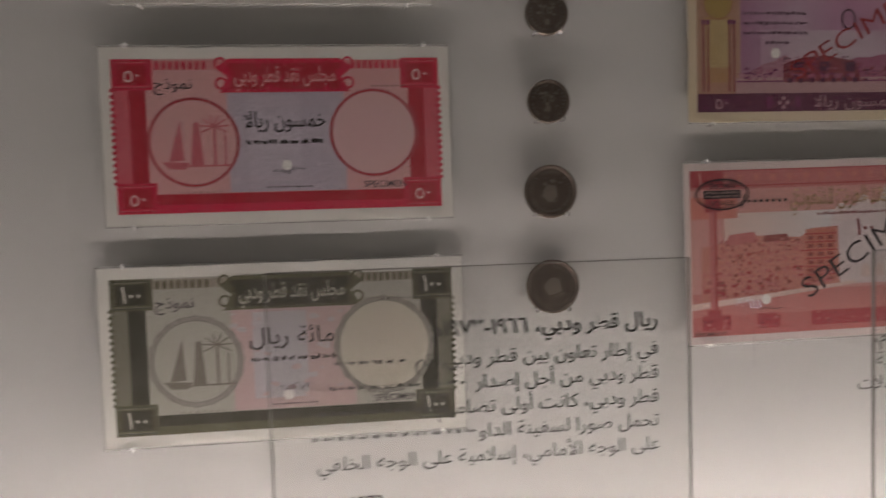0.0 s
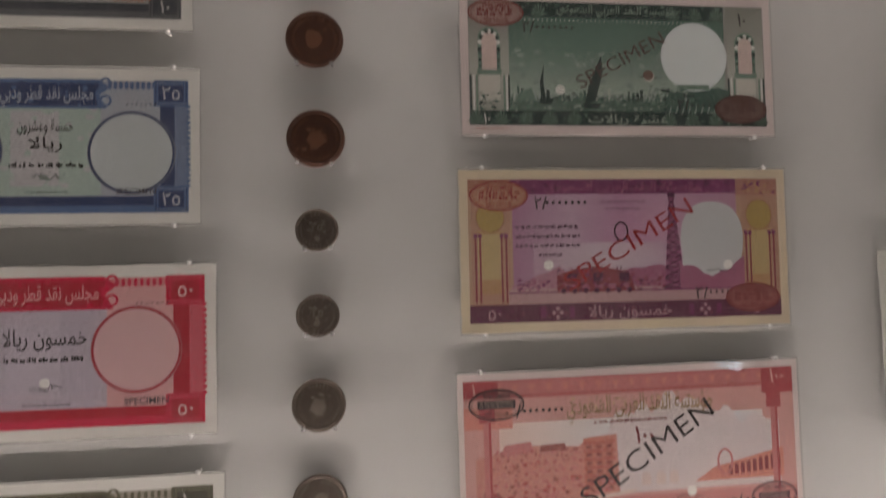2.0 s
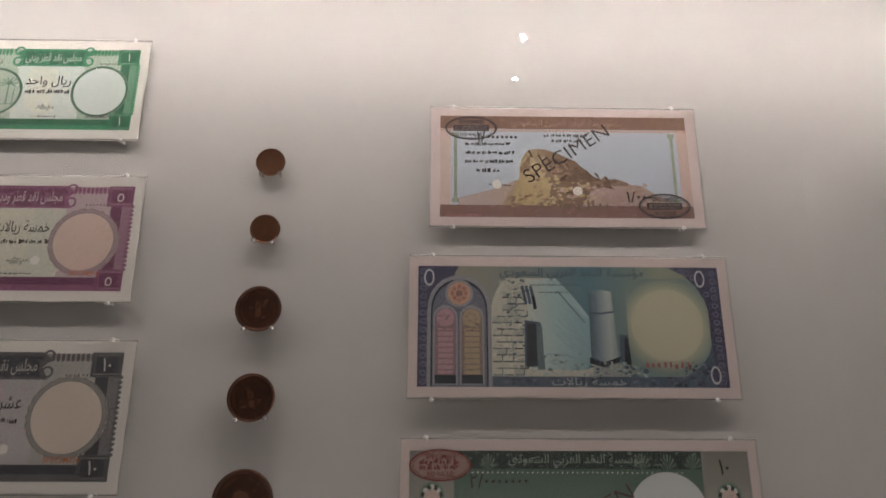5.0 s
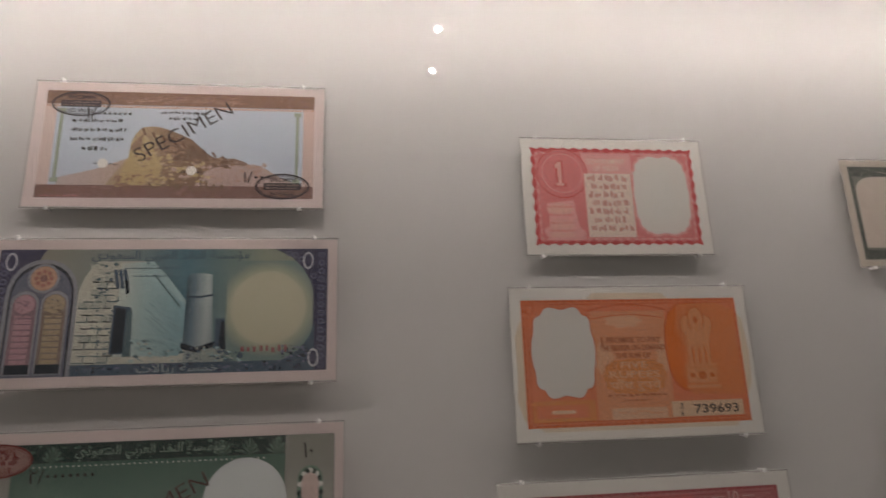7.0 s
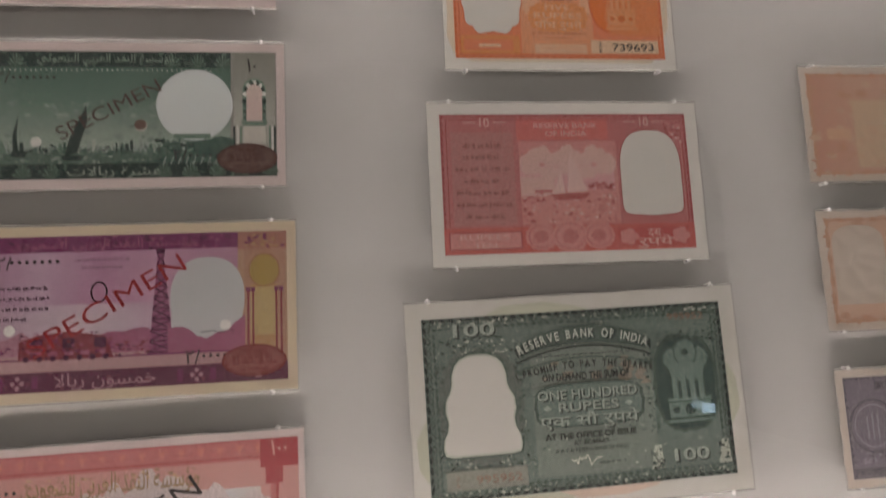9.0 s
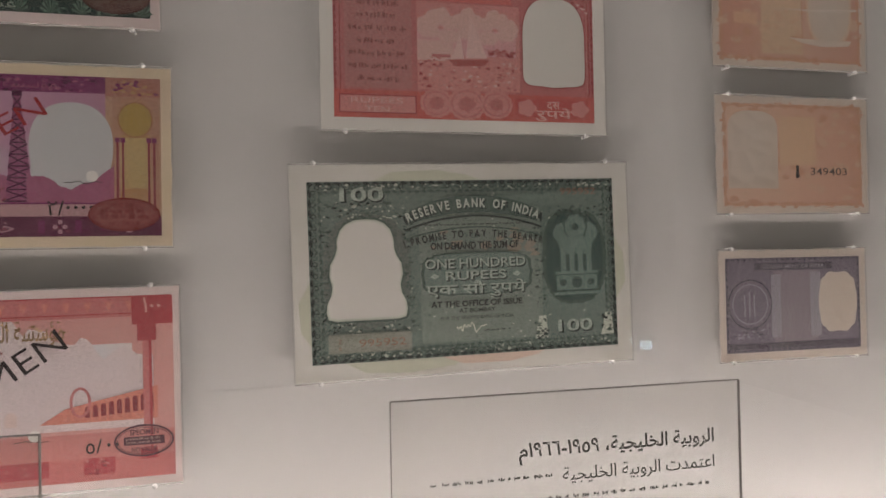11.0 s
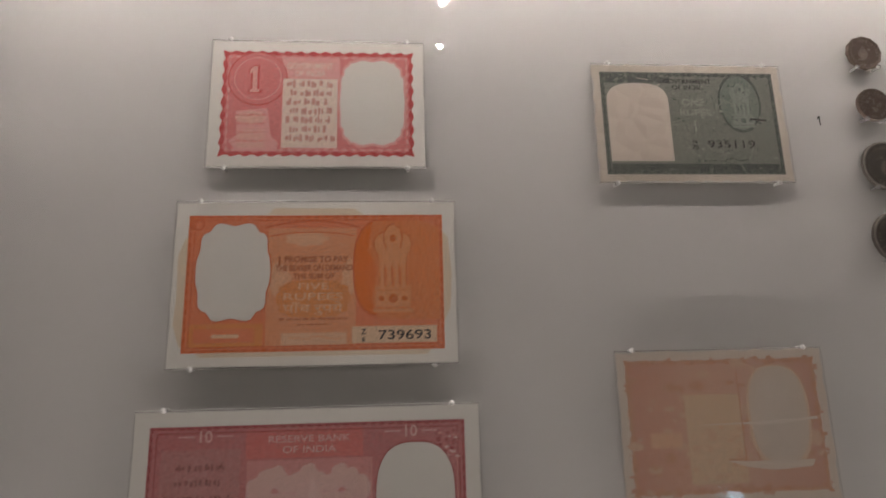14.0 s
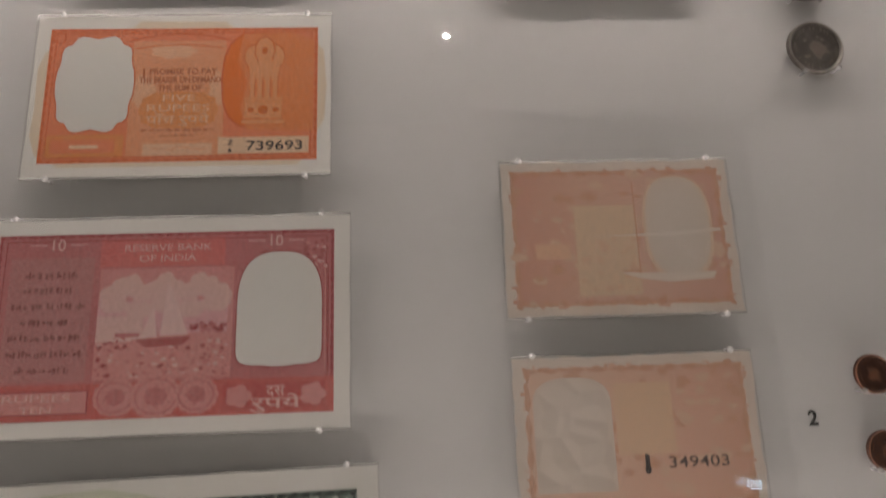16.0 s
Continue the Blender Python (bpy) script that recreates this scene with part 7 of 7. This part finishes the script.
india_one(0.5755, 0.671, 1.719, 1.7765)
faded_note(0.5755, 0.6695, 1.5645, 1.625, True, "faded rust brown note with white creases, in clear sleeve", 42)
faded_note(0.576, 0.6685, 1.480, 1.539, False, "faded pale rust note with blank window, in clear sleeve", 43)
violet_note(0.5755, 0.665, 1.396, 1.450)


# ---------------------------------------------------------------- coins
def coin(x, z, d, mat, relief, label, marks, scallops=0, seed=0, group="coins", rim=None):
    """A struck coin on clear pegs: disc with raised rim, legend marks round the edge and a device."""
    root = tagged(new("coin"), label, "coin", group)
    root.location = (x, NOTE_Y, z)
    root.rotation_euler = (0, radians(random.Random(seed).uniform(-6, 6)), 0)
    r, rng = d / 2, random.Random(seed)
    bm = lathe_bm([(0.0, -0.0002), (r * 0.86, -0.0002), (r * 0.885, -0.0006), (r * 0.975, -0.0006), (r, -0.0003), (r, 0.0010), (r * 0.97, 0.0013), (0.0, 0.0013)], 60)
    if scallops:
        for v in bm.verts:
            q = math.hypot(v.co.x, v.co.z)
            if q > r * 0.8:
                s = 1 - 0.055 * abs(math.sin(scallops / 2 * math.atan2(v.co.z, v.co.x)))
                v.co.x, v.co.z = v.co.x * s, v.co.z * s
    part("disc", bm, mat, root)
    bm = lathe_bm([(r * 0.90, -0.00062), (r * 0.93, -0.0009), (r * 0.96, -0.0009), (r * 0.985, -0.0005)], 60)
    if scallops:
        for v in bm.verts:
            s = 1 - 0.055 * abs(math.sin(scallops / 2 * math.atan2(v.co.z, v.co.x)))
            v.co.x, v.co.z = v.co.x * s, v.co.z * s
    part("rim", bm, rim or relief, root, "raised rim", True)
    a = Art(d, d, root, seed)
    a.level = 0

    def raised(pts, hgt):
        n, o = a.now, len(a.now["v"])
        k = len(pts)
        n["v"] += [(px, -0.0002, pz) for px, pz in pts] + [(px, -0.0002 - hgt, pz) for px, pz in pts]
        fs = [tuple(o + k + i for i in range(k))] + [(o + i, o + (i + 1) % k, o + k + (i + 1) % k, o + k + i) for i in range(k)]
        n["f"] += fs
        m = relief if hgt > 0.00015 else mat
        if m not in n["m"]:
            n["m"].append(m)
        n["s"] += [n["m"].index(m)] * len(fs)

    a.to("legend", "raised legend round the rim")
    n = max(10, int(d * 1300))
    for k in range(n):
        t = 2 * math.pi * k / n
        if rng.random() < 0.2:
            continue
        q, da, dr = r * 0.74, 0.5 * 2 * math.pi / n * rng.uniform(0.6, 1.0), r * rng.uniform(0.035, 0.06)
        raised([(math.cos(t + s * da / 2) * (q + e * dr), math.sin(t + s * da / 2) * (q + e * dr)) for s, e in ((-1, -1), (1, -1), (1, 1), (-1, 1))], 0.0002)
    a.to("device", "raised numeral and device, with flecks for glints")
    if marks:
        vs, fs, w = glyphs(marks, 0.02)
        a.start = 0.00045
        a.add([((x1 - w / 2) * r * 0.55, (y1 - 0.05) * r * 0.55) for x1, y1 in vs], fs, relief, 4)
    cx, cz = rng.uniform(-0.06, 0.06) * r, rng.uniform(-0.1, 0.05) * r
    size = 0.42 * r if not marks or scallops or d > 0.026 else 0.2 * r
    cz -= 0.0 if size > 0.3 * r else 0.3 * r
    for q, hgt in ((1.0, 0.00012), (0.72, 0.00022)):
        raised([(cx + size * q * rng.uniform(0.75, 1.15) * math.cos(2 * math.pi * k / 14), cz + size * q * rng.uniform(0.85, 1.25) * math.sin(2 * math.pi * k / 14)) for k in range(14)], hgt)
    # extra raised flecks in the paler metal, placed at random as glints
    if d > 0.015:
        for k in range(9):
            fx, fz, ln = rng.uniform(-0.4, 0.4) * r, rng.uniform(-0.42, 0.42) * r, rng.uniform(0.05, 0.13) * r
            raised([(fx + ln * math.cos(q) * rng.uniform(0.5, 1.2), fz + ln * 0.6 * math.sin(q) * rng.uniform(0.5, 1.2)) for q in (0.2, 1.3, 2.4, 3.4, 4.5, 5.5)], 0.0003)
    a.done()
    for t in (-125, -55):
        peg(root, (r + 0.0006) * math.cos(radians(t)), (r + 0.0006) * math.sin(radians(t)), BOARD_Y - NOTE_Y + 0.0006, M_PEG_COIN)


# paler copies of the coin metals put highlights into relief and rims
M_BRONZE_HI = plain("bronze_relief_glint", (0.24, 0.105, 0.058), 0.4, 0.5, 0.3, 300.0, 0.2)
M_NICKEL_HI = plain("nickel_relief_glint", (0.29, 0.25, 0.215), 0.35, 0.5, 0.3, 300.0, 0.2)
M_NICKEL_BROWN = plain("worn_brownish_nickel", (0.19, 0.145, 0.12), 0.36, 0.75, 0.35, 260.0, 0.3)
M_SILVER_HI = plain("rim_glint", (0.36, 0.33, 0.30), 0.3, 0.8, 0.3, 300.0, 0.2)
CX = 0.0315
for z, d, m, hi, marks, s in ((1.784, 0.0168, M_BRONZE, M_BRONZE_HI, "١", 1), (1.746, 0.0168, M_BRONZE, M_BRONZE_HI, "١", 2), (1.7035, 0.0250, M_BRONZE_DARK, M_BRONZE_HI, "٥", 3), (1.6595, 0.0250, M_BRONZE_DARK, M_BRONZE_HI, "٥", 4), (1.6121, 0.0308, M_BRONZE_DARK, M_BRONZE_HI, "١٠", 5), (1.5615, 0.0310, M_BRONZE_DARK, M_BRONZE_HI, "١٠", 6)):
    coin(CX, z, d * 0.935, m, hi, "round brown bronze coin held by clear pegs", marks, 0, s, "Gulf dirham coins", m)
for z, d, s in ((1.5155, 0.0235, 7), (1.473, 0.0235, 8), (1.429, 0.0290, 9), (1.382, 0.0295, 10)):
    coin(CX, z, d * 0.91, M_NICKEL_DARK, M_NICKEL_HI, "round darkened nickel coin held by clear pegs", "٢٥" if s < 9 else "٥٠", 0, s, "Gulf dirham coins", M_NICKEL_DARK)
coin(0.727, 1.790, 0.0205, M_NICKEL_BROWN, M_NICKEL_HI, "brownish scalloped nickel coin held by clear pegs", "", 12, 11, "Indian coins", M_NICKEL_BROWN)
coin(0.727, 1.759, 0.0190, M_NICKEL_BROWN, M_NICKEL_HI, "small round brownish nickel coin held by clear pegs", "1", 0, 12, "Indian coins", M_NICKEL_BROWN)
coin(0.7275, 1.724, 0.0270, M_NICKEL, M_NICKEL_HI, "large round bright nickel coin held by clear pegs", "", 0, 13, "Indian coins", M_SILVER_HI)
coin(0.7265, 1.685, 0.0275, M_NICKEL, M_NICKEL_HI, "large round bright nickel coin held by clear pegs", "", 0, 14, "Indian coins", M_SILVER_HI)
coin(0.7255, 1.532, 0.0165, M_BRONZE_DARK, M_BRONZE_HI, "small dark bronze coin held by clear pegs", "", 0, 15, "Indian coins")
coin(0.7252, 1.501, 0.0165, M_BRONZE_DARK, M_BRONZE_HI, "small dark bronze coin held by clear pegs", "", 0, 16, "Indian coins")


# ---------------------------------------------------------------- numbers on the board
def board_number(s, x, z):
    root = tagged(new("number_label"), f"small black number {s} printed on the white board", "number")
    root.location = (x, BOARD_Y - 0.0003, z)
    a = Art(0.006, 0.008, root)
    a.to("figure")
    if s == "1":
        a.poly([(0.44, 0.86), (0.56, 0.86), (0.56, 0.14), (0.46, 0.14), (0.28, 0.30), (0.28, 0.42), (0.44, 0.32)], M_BLACK)
    else:
        a.text(s, 0.5, 0.5, 0.0085, M_BLACK, bold=0.03)
    a.done()


board_number("1", 0.6975, 1.7512)
board_number("2", 0.6985, 1.5147)


# ---------------------------------------------------------------- captions on the glass
def caption(x0, x1, title, lines, english, label, top=1.4005):
    """A pale film with dark lettering, stuck inside the glass. A line is lettered as far as it can be read; bars stand for the rest."""
    bottom = top - 0.1385
    root = tagged(new("caption_panel"), label, "caption", "captions on the glass")
    root.location = ((x0 + x1) / 2, GLASS_Y + 0.0064, (top + bottom) / 2)
    w, h = x1 - x0, top - bottom
    part("film", box_bm(-w / 2, w / 2, 0, 0.0008, -h / 2, h / 2), M_CAPTION, root).visible_shadow = False
    for n, b in (("top", box_bm(-w / 2, w / 2, -0.0002, 0.001, h / 2, h / 2 + 0.0003)), ("bottom", box_bm(-w / 2, w / 2, -0.0002, 0.001, -h / 2 - 0.0003, -h / 2)),
                 ("left", box_bm(-w / 2 - 0.0003, -w / 2, -0.0002, 0.001, -h / 2, h / 2)), ("right", box_bm(w / 2, w / 2 + 0.0003, -0.0002, 0.001, -h / 2, h / 2))):
        part("cut_edge", b, M_CAPEDGE, root, "thin dark cut edge")
    a = Art(w, h, root, 7, 0.0001)
    right = 1 - 0.0115 / w
    a.to("title", "bold dark title line")
    a.text(arabic(title), right, 0.0205 / h, 0.0072, M_GREY, "r", bold=0.02)
    a.to("lettering", "small dark lettering")
    for k, (text, wide) in enumerate(lines):
        fy = (0.0305 + 0.0083 * k) / h
        vs, fs, tw = glyphs(arabic(text))
        wid = tw * 0.0066
        a.text(arabic(text), right, fy, 0.0066, M_GREY, "r")
        if wide > wid + 0.004:
            a.bars(right - wide / w, right - (wid + 0.002) / w, fy, 0.0014, M_GREY, 0, 0.0014, 0.002, 0.006)
    fy = (0.0305 + 0.0083 * len(lines) + 0.005) / h
    a.text(english, 0.0115 / w, fy, 0.0058, M_BLACK, "l", bold=0.015)
    for k in range(6):
        a.bars(0.0115 / w, right - a.rng.uniform(0.0, 0.12), fy + 0.0085 / h * (k + 1.1), 0.0016, M_GREY, 0, 0.0012, 0.002, 0.007)
    a.done()


caption(-0.089, 0.0535, "ريال قطر ودبي، ١٩٦٦-١٩٧٣م",
        [("في إطار تعاون بين قطر ودبي، تم", 0.110), ("قطر ودبي من أجل إصدار", 0.112), ("قطر ودبي، كانت أولى تصاميم", 0.116), ("تحمل صورا لسفينة الداو", 0.118), ("على الوجه الأمامي، إسلامية على الوجه الخلفي", 0.118)],
        "1966-1973", "pale film with dark Arabic text about a riyal, on glass")
caption(0.1225, 0.2650, "الريال السعودي، ١٩٦٦م",
        [("استخدم الريال السعودي لمدة ستة أشهر عام ١٩٦٦م،", 0.116), ("بعد أن خفضت الهند بشكل كبير سعر صرف الروبية", 0.114), ("الخليجية مقابل الروبية الهندية. كانت أغلبية المعاملات", 0.114), ("الخليجية آنذاك تتم مع الهند، وكان تخفيض قيمة", 0.116), ("اقتصاد المنطقة لو لم تستبدل", 0.118)],
        "1966", "pale film with dark Arabic text about a riyal, on glass")
caption(0.3755, 0.5125, "الروبية الخليجية، ١٩٥٩-١٩٦٦م",
        [("اعتمدت الروبية الخليجية", 0.112), ("", 0.114), ("", 0.114), ("", 0.112), ("", 0.100)],
        "1959-1966", "pale film with dark Arabic text about a rupee, on glass", 1.4035)
